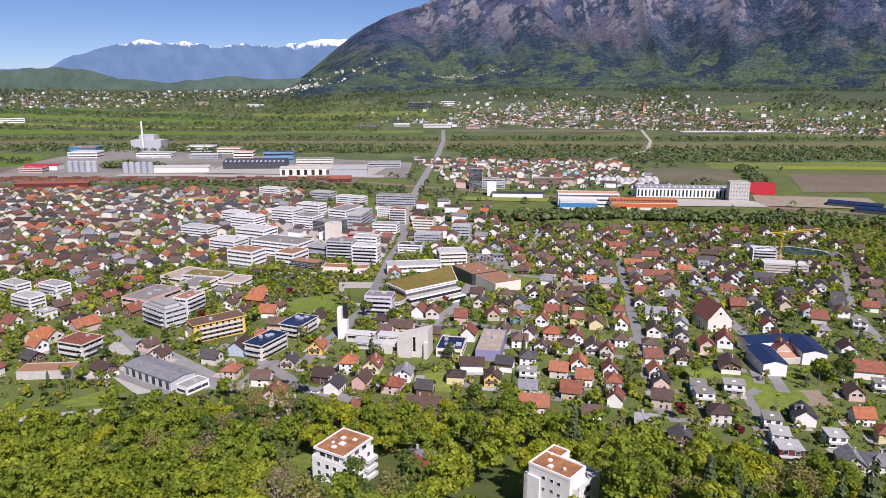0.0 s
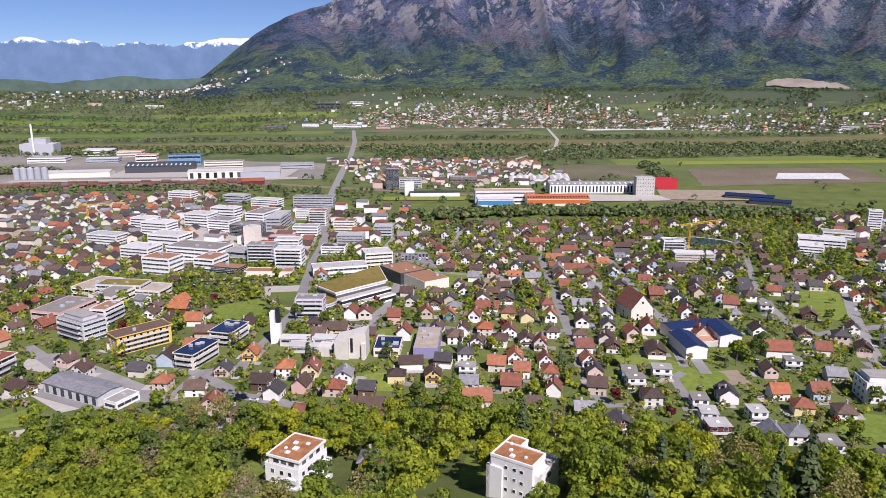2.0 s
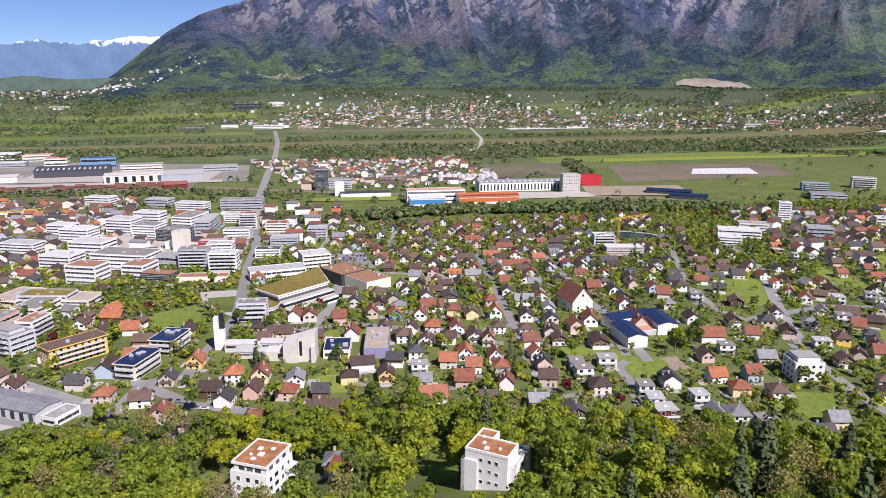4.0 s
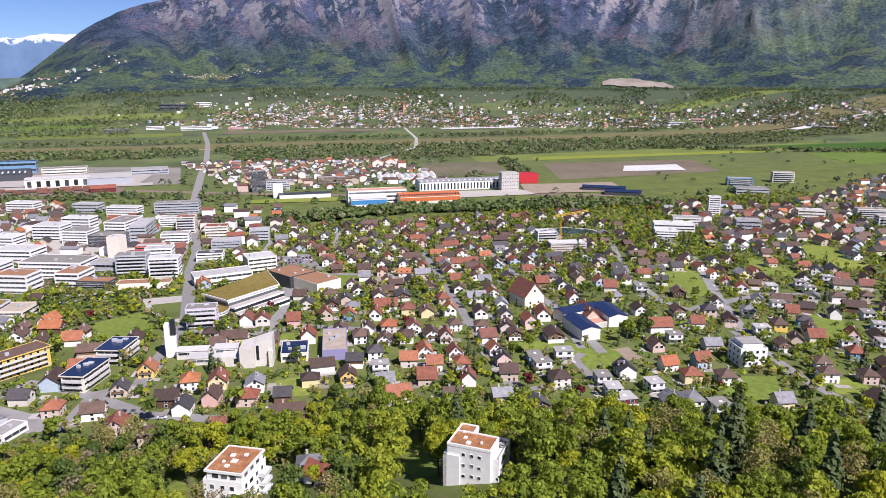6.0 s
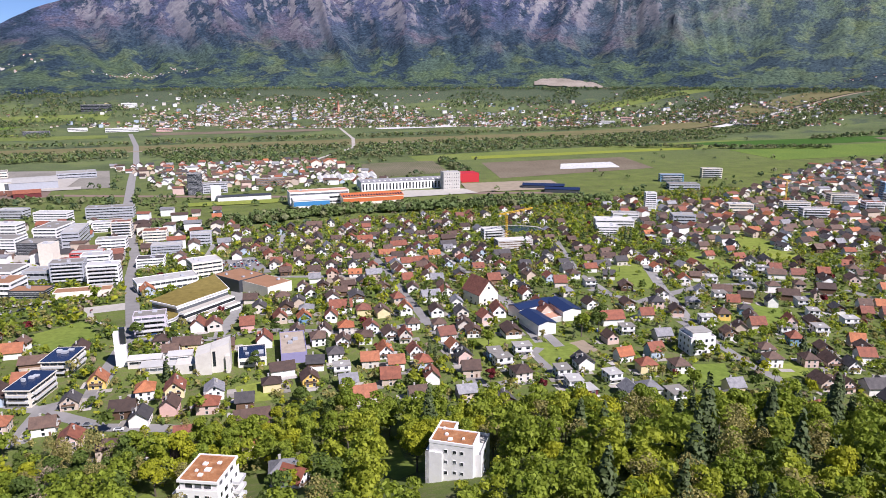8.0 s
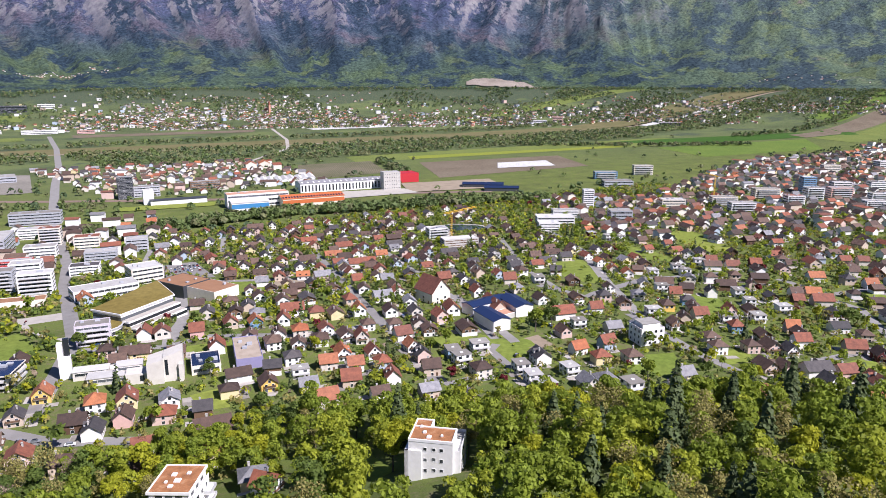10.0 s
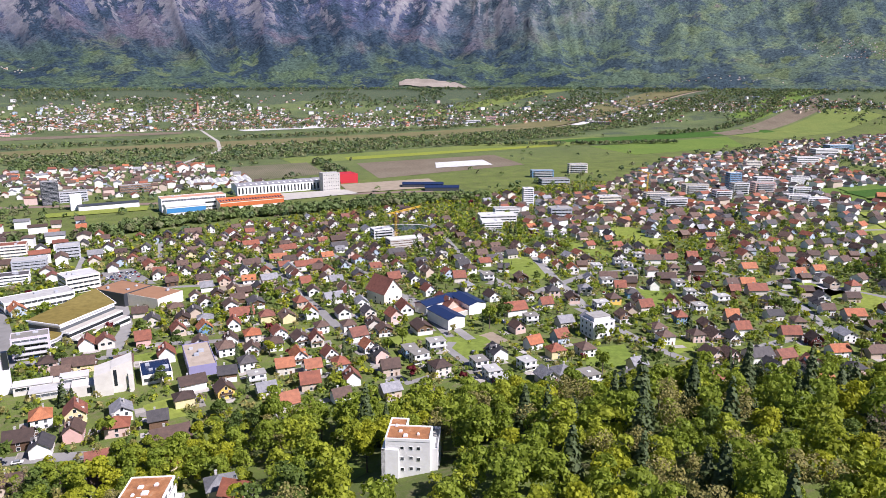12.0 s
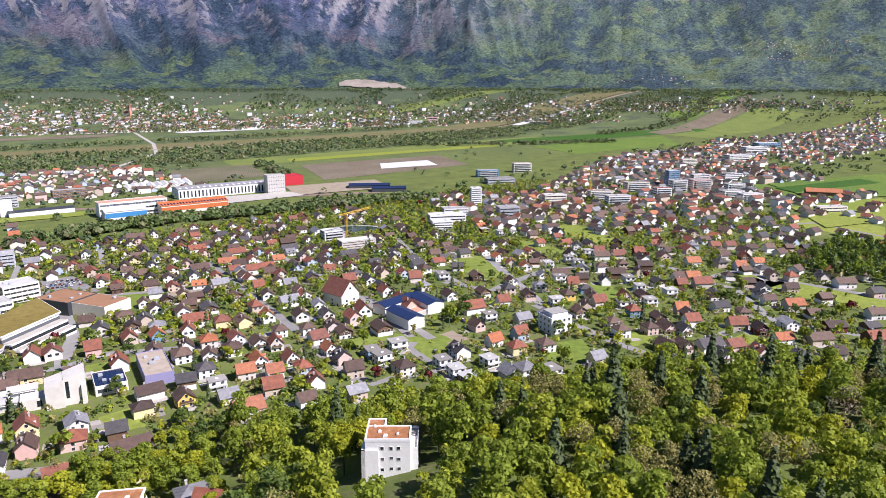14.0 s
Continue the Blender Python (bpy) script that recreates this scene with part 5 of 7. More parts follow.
house("gf", 368.9, 318.0)
house("gf", 355.4, 299.0)
house("beLW", 373.9, 333.1)
house("bn", 402.4, 346.6)
house("re", 427.0, 367.8)
house("beLW", 412.6, 332.8)
house("reR", 451.0, 363.8)
house("bn", 445.8, 384.1)
house("re", 425.2, 387.5)
house("gf", 416.6, 392.0)
house("dn", 430.4, 415.6)
house("gf", 386.5, 390.6)
house("gf", 380.9, 376.4)
house("re", 415.5, 448.8)
house("re", 448.0, 455.2)
house("re", 432.7, 431.4)
house("dnL", 504.1, 444.8)
house("bnL", 530.3, 502.2)
house("rn", 541.9, 424.4)
house("oeL", 453.2, 312.5)
house("oe", 410.4, 288.0)
house("be", 400.3, 294.6)
house("re", 523.4, 330.5)
house("ge", 508.1, 343.9)
house("rn", 544.2, 380.4)
house("re", 534.0, 321.3)
house("oe", 470.3, 279.9)
house("oe", 492.4, 275.7)
house("be", 461.4, 270.8)
house("de", 475.6, 263.2)
house("bn", 463.2, 250.8)
house("re", 467.7, 237.9)
house("dn", 485.8, 222.1)
house("beL", 481.7, 204.4)
house("de", 472.3, 180.0)
house("be", 539.9, 303.9)
house("be", 551.9, 293.4)
house("be", 565.4, 281.6)
house("deL", 578.6, 270.1)
house("re", 603.0, 231.1)
house("gf", 361.4, 277.6)
house("oe", 324.8, 247.4)
house("dn", 379.0, 253.1)
house("deL", 355.8, 236.7)
house("reL", 325.0, 209.7)
house("bn", 355.5, 220.6)
house("bn", 316.0, 236.7)
house("bn", 277.0, 228.7)
house("dn", 280.6, 219.8)
house("deL", 265.5, 195.9)
house("be", 395.0, 221.9)
house("oeL", 397.3, 206.1)
house("gnL", 354.5, 191.2)
house("bnR", 325.4, 195.5)
house("oeL", 318.0, 179.0)
house("beL", 338.0, 166.8)
house("beLR", 371.7, 171.1)
house("de", 388.9, 156.3)
house("reLW", 367.6, 146.1)
house("gn", 164.0, 237.9)
house("bn", 197.3, 253.8)
house("ge", 202.5, 223.7)
house("de", 187.7, 216.1)
house("df", 171.6, 228.0)
house("re", 214.8, 189.1)
house("bn", 251.6, 203.3)
house("dn", 255.4, 182.6)
house("rn", 279.4, 174.4)
house("oeL", 255.5, 159.2)
house("de", 292.6, 159.6)
house("be", 317.9, 150.1)
house("re", 299.2, 130.4)
house("be", 246.9, 239.6)
house("bn", 265.6, 233.1)
house("re", 277.8, 188.0)
house("bn", 245.8, 210.0)
house("be", 388.2, 189.7)
house("be", 418.6, 163.1)
house("be", 438.8, 225.6)
house("be", 514.2, 201.8)
house("be", 434.6, 271.2)
house("re", 182.6, 261.0)
house("be", 493.6, 306.7)
house("rn", 586.0, 373.3)
house("bn", 482.1, 360.5)
house("bn", 544.6, 412.7)
house("rn", 604.6, 423.2)
house("bn", 659.4, 420.5)
house("bnL", 617.3, 365.2)
house("bn", 639.3, 345.7)
house("bn", 614.1, 311.2)

# ---------------------------------------------------------------- buildings with a face of their own
def shed(name, category, label, x, y, turn, w, d, h, wall, roof, rise=1.5, strips=0, strip_mat="frame", band=None, posts=0, lift=0.0):
    """A wide low hall: shallow pitched roof with roof-light strips, coloured band or posts along its front."""
    root = new(name)
    root.matrix_world = spot(x, y, turn, lift=lift)
    tagged(root, label, category)
    BUILT.mark(x, y, 0.42 * math.hypot(w, d))
    part("wall", bm_mesh("shed_wall", gable_walls(d, w, h, rise, 3), M[wall]), root, pose(0, 0, 0, 0, 0, 90))
    r = part("roof", bm_mesh("shed_roof", gable_roof(d, w, h, rise, 0.5, 0.3), M[roof]), root, pose(0, 0, 0, 0, 0, 90))
    for i in range(strips):
        u = (i + 0.5) / strips * w - w / 2
        bm = bmesh.new()
        for s in (-1, 1):
            a, b = s * d * 0.06, s * d * 0.42
            za, zb = h + rise * (1 - abs(a) / (d / 2)) + 0.36, h + rise * (1 - abs(b) / (d / 2)) + 0.36
            v = [bm.verts.new(p) for p in ((u - 1.1, a, za), (u + 1.1, a, za), (u + 1.1, b, zb), (u - 1.1, b, zb))]
            lo = [bm.verts.new(p.co - Vector((0, 0, 0.3))) for p in v]
            bm.faces.new(v if s < 0 else v[::-1])
            for q in range(4):
                bm.faces.new((v[q], lo[q], lo[(q + 1) % 4], v[(q + 1) % 4]))
        part("roof_light", bm_mesh("roof_light", bm, M[strip_mat]), root)
    if band:
        part("facade_band", box_mesh("facade_band", -w / 2 + 0.2, w / 2 - 0.2, -d / 2 - 0.12, -d / 2 - 0.01, h * 0.35, h * 0.85, M[band]), root)
    for i in range(posts):
        u = (i + 0.5) / posts * w - w / 2
        part("bay_window", box_mesh("bay_window", u - w / posts * 0.22, u + w / posts * 0.22, -d / 2 - 0.1, -d / 2 + 0.05, h * 0.12, h * 0.82, M["glass"]), root)
    return root


def rust_topped(root, x0, x1, y0, y1, h, name):
    """Rust-brown gravel roof in a white parapet, with domes."""
    r = part("roof", box_mesh(name + "_roof", x0 + 0.35, x1 - 0.35, y0 + 0.35, y1 - 0.35, h + 0.01, h + 0.2, M["rust_roof"]), root, label="rust-brown planted gravel roof")
    bm = bmesh.new()
    for a in ((x0 - 0.1, x1 + 0.1, y0 - 0.1, y0 + 0.35), (x0 - 0.1, x1 + 0.1, y1 - 0.35, y1 + 0.1), (x0 - 0.1, x0 + 0.35, y0 + 0.35, y1 - 0.35), (x1 - 0.35, x1 + 0.1, y0 + 0.35, y1 - 0.35)):
        box(bm, *a, h - 0.3, h + 0.5)
    part("parapet", bm_mesh(name + "_parapet", bm, M["white"]), r)
    return r


def dome(root, x, y, z, s):
    bm = bmesh.new()
    box(bm, x - s, x + s, y - s, y + s, z, z + 0.45)
    box(bm, x - s * 0.85, x + s * 0.85, y - s * 0.85, y + s * 0.85, z + 0.45, z + 0.7, top=(s * 0.3, s * 0.3))
    part("skylight", bm_mesh("roof_dome", bm, M["frame"]), root)


def balcony(root, m, s, depth=1.8):
    bm = bmesh.new()
    box(bm, -s, s, -depth, -0.02, -0.14, 0.1)
    b = part("balcony", bm_mesh("balcony", bm, M["white"]), root, m)
    bm = bmesh.new()
    box(bm, -s, s, -depth - 0.02, -depth + 0.05, 0.1, 1.05)
    box(bm, -s, -s + 0.07, -depth + 0.05, -0.03, 0.1, 1.05)
    box(bm, s - 0.07, s, -depth + 0.05, -0.03, 0.1, 1.05)
    part("railing", bm_mesh("railing", bm, M["rail"]), b)


def western_apartments(x, y, turn, top):
    """White apartment house: three full storeys, a set-back attic under the rust-brown roof, deep loggias at both ends."""
    root = new("apartment_house")
    h = 12.4
    root.matrix_world = Matrix.LocRotScale((x, y, top - h), Euler((0, 0, radians(turn))), None)
    tagged(root, "white four-storey apartment house with rust-brown flat roof on a wooded slope", "apartment building")
    BUILT.mark(x, y, 12)
    w, d = 13.2, 16.4
    part("wall", box_mesh("lower_wall", -w / 2, w / 2, -d / 2, d / 2, -9, 9.3, M["white"]), root)
    part("terrace", box_mesh("attic_terrace", -w / 2 + 0.2, w / 2 - 0.2, -d / 2 + 0.2, d / 2 - 0.2, 9.301, 9.42, M["paving"]), root)
    bm = bmesh.new()
    for a in ((-w / 2, w / 2, -d / 2, -d / 2 + 0.14), (-w / 2, -w / 2 + 0.14, -d / 2 + 0.14, d / 2), (w / 2 - 0.14, w / 2, -d / 2 + 0.14, d / 2)):
        box(bm, *a, 9.304, 10.2)
    part("terrace_wall", bm_mesh("terrace_wall", bm, M["white"]), root)
    aw, ad = 11.8, 14.6
    part("attic", box_mesh("attic_wall", -aw / 2, aw / 2, -ad / 2 + 0.4, ad / 2 + 0.4, 9.42, h, M["white"]), root)
    r = rust_topped(root, -aw / 2 - 0.5, aw / 2 + 0.5, -ad / 2 - 0.1, ad / 2 + 0.9, h, "western")
    for a, b, s in ((-1.8, 2.6, 0.75), (0.4, -0.6, 0.95), (2.4, 3.6, 0.6), (-0.6, -3.8, 0.7), (-2.8, -1.6, 0.45)):
        dome(r, a, b, h + 0.19, s)
    for f in range(3):
        z = 3.1 * f + 1.6
        for u in (-3.6, 0.0, 3.2):
            part("window", WINDOW, root, on_wall(w, d, "front", u, z))
        for u in (-5.6, -2.2, 1.6, 5.4):
            part("window", WIDE_WINDOW if u == -2.2 else WINDOW, root, on_wall(w, d, "right", u, z))
            part("window", WIDE_WINDOW if u == 1.6 else WINDOW, root, on_wall(w, d, "left", u, z))
        balcony(root, on_wall(w, d, "left", 2.0, 3.1 * f), 4.2, 2.4)
        balcony(root, on_wall(w, d, "right", 5.0, 3.1 * f), 2.6, 2.4)
        balcony(root, on_wall(w, d, "front", 4.6, 3.1 * f), 1.9, 1.6)
    for u in (-3.0, 0.0, 3.0):
        part("window", WIDE_WINDOW, root, on_wall(aw, ad - 0.8, "front", u, 10.9))
    for u in (-4.0, 0.0, 4.0):
        part("window", WIDE_WINDOW, root, on_wall(aw, ad, "right", u, 10.9))
        part("window", WIDE_WINDOW, root, on_wall(aw, ad, "left", u, 10.9))
    # forecourt with a low wall
    part("forecourt", box_mesh("forecourt", -2, w / 2 + 3, -d / 2 - 6, -d / 2 - 0.02, -8, -0.1, M["paving"]), root)
    part("forecourt_wall", box_mesh("forecourt_wall", w / 2 + 3.01, w / 2 + 3.3, -d / 2 - 6, 2, -8, 0.9, M["concrete"]), root)


def eastern_apartments(x, y, turn, top):
    """White apartment house with an L-shaped rust-brown roof, small square windows and a garage mouth."""
    root = new("apartment_house")
    h = 14.5
    root.matrix_world = Matrix.LocRotScale((x, y, top - h), Euler((0, 0, radians(turn))), None)
    tagged(root, "white apartment house with L-shaped rust-brown roof among trees", "apartment building")
    BUILT.mark(x, y, 11)
    part("wall", box_mesh("main_wall", -6.5, 6.5, -6.3, 2.0, -9, h, M["white"]), root)
    part("wall", box_mesh("back_wall", -6.5, -1.2, 2.0, 6.4, -9, h, M["white"]), root)
    part("side_step", box_mesh("side_step", -7.6, -6.51, -6.9, -1.0, -9, h - 2.9, M["white"]), root)
    part("front_step", box_mesh("front_step", -7.6, -2.6, -6.9, -6.31, -9, h - 2.9, M["white"]), root)
    part("terrace", box_mesh("back_terrace_block", -1.19, 8.6, 2.01, 6.4, -9, h - 2.9, M["white"]), root)
    part("terrace_floor", box_mesh("back_terrace_floor", -1.1, 8.5, 2.1, 6.3, h - 2.899, h - 2.8, M["paving"]), root)
    part("terrace", box_mesh("side_terrace_block", 6.51, 8.6, -5.0, 2.0, -9, h - 2.9, M["white"]), root)
    bm = bmesh.new()
    for a in ((-1.19, 8.6, 6.3, 6.42), (8.5, 8.62, -5.0, 6.29)):
        box(bm, *a, h - 2.895, h - 1.9)
    part("terrace_railing", bm_mesh("terrace_railing", bm, M["frame"]), root)
    r = rust_topped(root, -6.5, 6.5, -6.3, 2.0, h, "eastern")
    part("roof", box_mesh("eastern_roof_back", -6.15, -1.55, 1.9, 6.05, h + 0.012, h + 0.204, M["rust_roof"]), root)
    bm = bmesh.new()
    for a in ((-6.6, -6.15, 2.11, 6.5), (-1.55, -1.1, 2.11, 6.5), (-6.15, -1.55, 6.05, 6.5)):
        box(bm, *a, h - 0.3, h + 0.5)
    part("parapet", bm_mesh("eastern_parapet_back", bm, M["white"]), r)
    for a, b, s in ((-2.6, -1.6, 0.5), (-0.8, -4.2, 0.65), (-4.2, 1.6, 0.4), (2.8, -3.0, 0.35)):
        dome(r, a, b, h + 0.19, s)
    for u, f in ((-1.6, 3.7), (1.0, 2.7), (3.2, 3.7), (-1.6, 2.6), (1.0, 1.6), (3.2, 2.6), (3.2, 1.6), (-1.6, 1.5), (1.0, 3.7)):
        part("window", SMALL_WINDOW, root, on_wall(13, 12.6, "front", u, f * 3.1 + 0.6))
    for u in (-3.5, 0.5, 3.8):
        for f in (1, 2, 3):
            part("window", WINDOW, root, on_wall(13 if f == 3 else 15.2, 12.6, "left", u, f * 3.1 + 1.8 if f == 3 else f * 3.1 + 0.9))
    for f in (1, 2, 3):
        part("window", WIDE_WINDOW, root, on_wall(17.2, 12.6, "right", 0.0, f * 3.1 + 0.8))
        part("window", WIDE_WINDOW, root, on_wall(13, 12.8, "back", 3.8, f * 3.1 + 0.8))
    # flat dark panel paints the shade inside the garage opening
    part("garage_mouth", box_mesh("garage_mouth", -4.6, -1.0, -7.0, -6.86, 0.0, 1.9, M["dark_metal"]), root)
    part("forecourt", box_mesh("forecourt", -8.5, 3, -15, -6.92, -9, -0.15, M["paving"]), root)


def rust_roof():
    m, nt, b = nodes_of("rusty_planted_gravel")
    p = position(nt)
    c = ramp(nt, noise_of(nt, 0.35, 6, p, 0.65), [(0.3, (0.20, 0.085, 0.035)), (0.55, (0.36, 0.155, 0.06)), (0.7, (0.42, 0.24, 0.13)), (0.8, (0.5, 0.42, 0.33))])
    c = mixed(nt, 0.6, c, ramp(nt, noise_of(nt, 4, 3, p), [(0.3, (0.7, 0.7, 0.7)), (0.7, (1.15, 1.15, 1.15))]), "MULTIPLY")
    nt.links.new(c, b.inputs["Base Color"])
    b.inputs["Roughness"].default_value = 1
    return m


M["rust_roof"] = rust_roof()
M["sedum"] = field_material("sedum_roof", (0.17, 0.13, 0.035), (0.24, 0.19, 0.06))
western_apartments(-33.7, 214.8, -31.6, 40)
eastern_apartments(32.8, 173.8, -41, 57)


def slanted(x0, x1, y0, y1, z0, left, right, name, mat):
    """A block whose top climbs from one side to the other."""
    bm = bmesh.new()
    for v in box(bm, x0, x1, y0, y1, z0, left)[4:]:
        if v.co.x == x1:
            v.co.z = right
    return bm_mesh(name, bm, mat)


def church():
    root = new("church")
    root.matrix_world = spot(-20.5, 353.5, -12)
    tagged(root, "pale modern church with slanting concrete walls and flat roofs", "church")
    for p in ((-20, 358, 13), (-38, 366, 8), (-56.5, 381.0, 6), (-46, 374, 7)):
        BUILT.mark(*p)
    M_c = M["concrete_white"]
    part("wing", slanted(-13, -3.01, 0, 9, -5, 5.2, 7.6, "church_wing", M_c), root)
    part("nave", slanted(-3, 4.5, -3.4, 10, -5, 10.4, 12.2, "church_nave", M_c), root)
    part("chancel", slanted(4.51, 13.5, -1.6, 9.2, -5, 12.6, 15.2, "church_chancel", M_c), root)
    part("buttress", slanted(11.4, 13.2, -3.4, -1.61, -5, 9.0, 11.0, "church_buttress", M_c), root)
    part("window", box_mesh("slot_window", 5.2, 6.6, -1.75, -1.58, 3.5, 11.4, M["glass"]), root)
    part("window", box_mesh("side_window", -6.5, -4.5, -0.14, 0.05, 1.4, 4.2, M["glass"]), root)
    for u, v, w, d, h in ((-22, 8, 17, 8, 3.6), (-30, 17, 16, 7, 4.2), (-12, 13, 12, 7, 6.4)):
        part("low_building", box_mesh("church_low_building", u - w / 2, u + w / 2, v - d / 2, v + d / 2, -5, h, M_c, top=(0.2, 0.1)), root)
        part("low_roof", box_mesh("church_low_roof", u - w / 2 - 0.3, u + w / 2 + 0.3, v - d / 2 - 0.3, v + d / 2 + 0.3, h, h + 0.35, M["white_roof"]), root)
        part("ribbon_window", window_row("church_window_row", w - 2, 1.3, M["glass"]), root, pose(u, v - d / 2, h - 1.4))
    t = new("bell_tower")
    t.matrix_world = spot(-56.8, 381.0, -8)
    tagged(t, "tall white slab bell tower with a second slab darkened for shade", "bell tower")
    part("tower_slab", box_mesh("tower_slab", -3.0, -0.6, -2.2, 2.2, -3, 18.6, M["white"]), t)
    part("tower_slab", slanted(-0.58, 2.4, -1.2, 2.4, -3, 11.5, 9.5, "tower_slab_low", M["white"]), t)
    # second slab's shade is put into a dark glass colour
    part("tower_shaft", box_mesh("tower_shaft", -0.3, 2.2, 0.4, 2.6, -3, 20.2, M["glass"]), t)


M["concrete_white"] = plain("white_concrete", [(0, (0.60, 0.57, 0.51)), (1, (0.64, 0.61, 0.55))], scale=0.25, rough=0.95, random_part=0.45)
church()


def prism(outline, z0, z1, name, mat, grow=0.0):
    """An upright block on any outline, its sides pushed out by grow metres."""
    bm = bmesh.new()
    c = sum((Vector(p) for p in outline), Vector((0, 0))) / len(outline)
    s = [Vector(p) + (Vector(p) - c).normalized() * grow for p in outline]
    lo = [bm.verts.new((p.x, p.y, z0)) for p in s]
    up = [bm.verts.new((p.x, p.y, z1)) for p in s]
    bm.faces.new(lo[::-1])
    bm.faces.new(up)
    for i in range(len(s)):
        j = (i + 1) % len(s)
        bm.faces.new((lo[i], lo[j], up[j], up[i]))
    bmesh.ops.recalc_face_normals(bm, faces=bm.faces[:])
    return bm_mesh(name, bm, mat)


def community_hall():
    """White hall with a long sedum roof, a rounded lower end and stepped terraces along its front."""
    root = new("community_hall")
    root.matrix_world = spot(-13, 472, 0)
    tagged(root, "large white hall with a brown-green planted roof and ribbon windows", "hall")
    for p in ((-13, 472, 22), (-28, 455, 14), (2, 484, 20)):
        BUILT.mark(*p)
    main = [(-25, -6), (-11.5, -25.5), (22.5, 0), (19, 39)]
    part("wall", prism(main, -3, 12.0, "hall_wall", M["white"]), root)
    part("ribbon_window", prism(main, 8.2, 10.4, "hall_windows", M["glass"], 0.1), root)
    part("ribbon_window", prism(main, 3.2, 5.2, "hall_windows_low", M["glass"], 0.1), root)
    part("roof_edge", prism(main, 12.0, 12.9, "hall_roof_edge", M["white"], 1.2), root)
    part("roof", prism(main, 12.9, 13.15, "hall_roof", M["sedum"], 0.5), root, label="brown-green sedum planting")
    end = [(-21 + 10 * math.cos(a), -24 + 12 * math.sin(a)) for a in np.linspace(2.0, 6.4, 14)] + [(-12, -16)]
    part("rounded_end", prism(end, -3, 7.2, "hall_rounded_end", M["white"]), root)
    part("ribbon_window", prism(end, 3.6, 5.6, "hall_end_windows", M["glass"], 0.1), root)
    part("end_roof_edge", prism(end, 7.2, 8.0, "hall_end_edge", M["rail"], 0.7), root)
    part("end_roof", prism(end, 8.0, 8.2, "hall_end_roof", M["sedum"], 0.2), root, label="brown-green sedum planting")
    for k, (o, h) in enumerate(((5, 8.4), (10, 5.0))):
        step = [(-11 + o * 0.6, -26 - o * 0.78), (23 + o * 0.6, -0.5 - o * 0.78), (22.6, 0.4), (-11.4, -25)]
        part("terrace", prism(step, -3, h, "hall_terrace", M["white"]), root)
        part("terrace_floor", prism([(x * 0.985, y * 0.985 + 0.2) for x, y in step], h, h + 0.15, "hall_terrace_floor", M["paving"]), root)
        part("ribbon_window", prism(step, h - 2.9, h - 1.0, "hall_terrace_windows", M["glass"], 0.08), root)


community_hall()
block("brown_hall", "hall", "brown-roofed exhibition hall with dark walls", 26, 528, 28, 24, 30, 10, "dark_metal", "copper", 2, "none", parapet=0.35, clutter=3)
block("brown_hall_wing", "hall", "white low hall with a brown roof", 40, 506, 28, 22, 34, 8, "shell", "copper", 1, "none", parapet=0.3, clutter=1)
block("market_hall", "shop", "long pale building with grey flat roof", -24, 558, 8, 44, 18, 8, "white", "gravel", 2)
block("office_block", "office", "pale office block with flat roof", 7.9, 590, 8, 24, 20, 13, "shell", "white_roof", 4)
house("oeL", -38, 541, 95)

# orange, blue and white works beyond the tree belt
shed("factory_shed", "factory", "orange-fronted factory shed with solar panels on its roof", 256, 888, -5, 82, 34, 10, "shell", "orange_clad", 3.0, 22, "solar", band="orange_clad")
block("factory_building", "factory", "white factory building with orange roof edge", 190, 908, -5, 78, 22, 17, "white", "salmon", 3, clutter=3, sides=("front", "right"))
shed("factory_shed", "factory", "white factory hall with a blue striped front", 172, 880, -5, 46, 20, 11, "white", "white_roof", 2.0, 0, band="blue_bright")
shed("warehouse", "warehouse", "long white warehouse with tall window bays", 340, 985, -6, 132, 34, 13, "white", "g", 2.5, 16, "frame", posts=26)
block("red_warehouse", "warehouse", "bright red warehouse with flat roof", 455, 1010, -8, 46, 30, 14, "red_clad", "red_clad", 2, "none", clutter=0)
block("concrete_silo", "silo", "tall grey concrete silo tower", 402, 945, -8, 26, 16, 26, "concrete", "gravel", 5, "punched", sides=("front", "right"), clutter=1)
for i in range(9):
    shed("greenhouse", "greenhouse", "glass greenhouse with a pitched roof", 251 + i * 11.5, 1119 + (i % 3) * 3, 76, 46, 10, 3.2, "frame", "white_roof", 2.2)
shed("solar_shed", "barn", "low dark shed roofed with solar panels", 534, 894, -36, 62, 22, 5, "dark_metal", "solar", 2)
shed("solar_shed", "barn", "low dark shed roofed with solar panels", 537, 849, -36, 50, 20, 5, "dark_metal", "solar", 2)

# works by the railway
shed("steel_hall", "factory", "large dark blue-grey hall with roof-light strips", -350, 1320, 4, 112, 60, 12, "dark_metal", "dark_metal", 5, 14, "frame")
shed("cream_hall", "factory", "cream-walled hall with flat pale roof", -236, 1215, 4, 88, 34, 13, "shell", "white_roof", 1.5, 0, posts=7)
shed("grey_hall", "factory", "grey metal hall with pale roof", -165, 1235, 4, 64, 70, 11, "grey_wall", "gravel", 2, 0)
shed("cream_hall", "warehouse", "long cream warehouse by the railway", -468, 1262, 4, 100, 40, 9, "shell", "white_roof", 2)
shed("red_roof_shed", "shed", "red-roofed shed by the railway", -735, 1290, 4, 60, 30, 8, "white", "red_clad", 2)
shed("long_shed", "shed", "long dark red goods shed by the railway", -600, 1075, 4, 110, 18, 6, "dark_red", "r", 3)
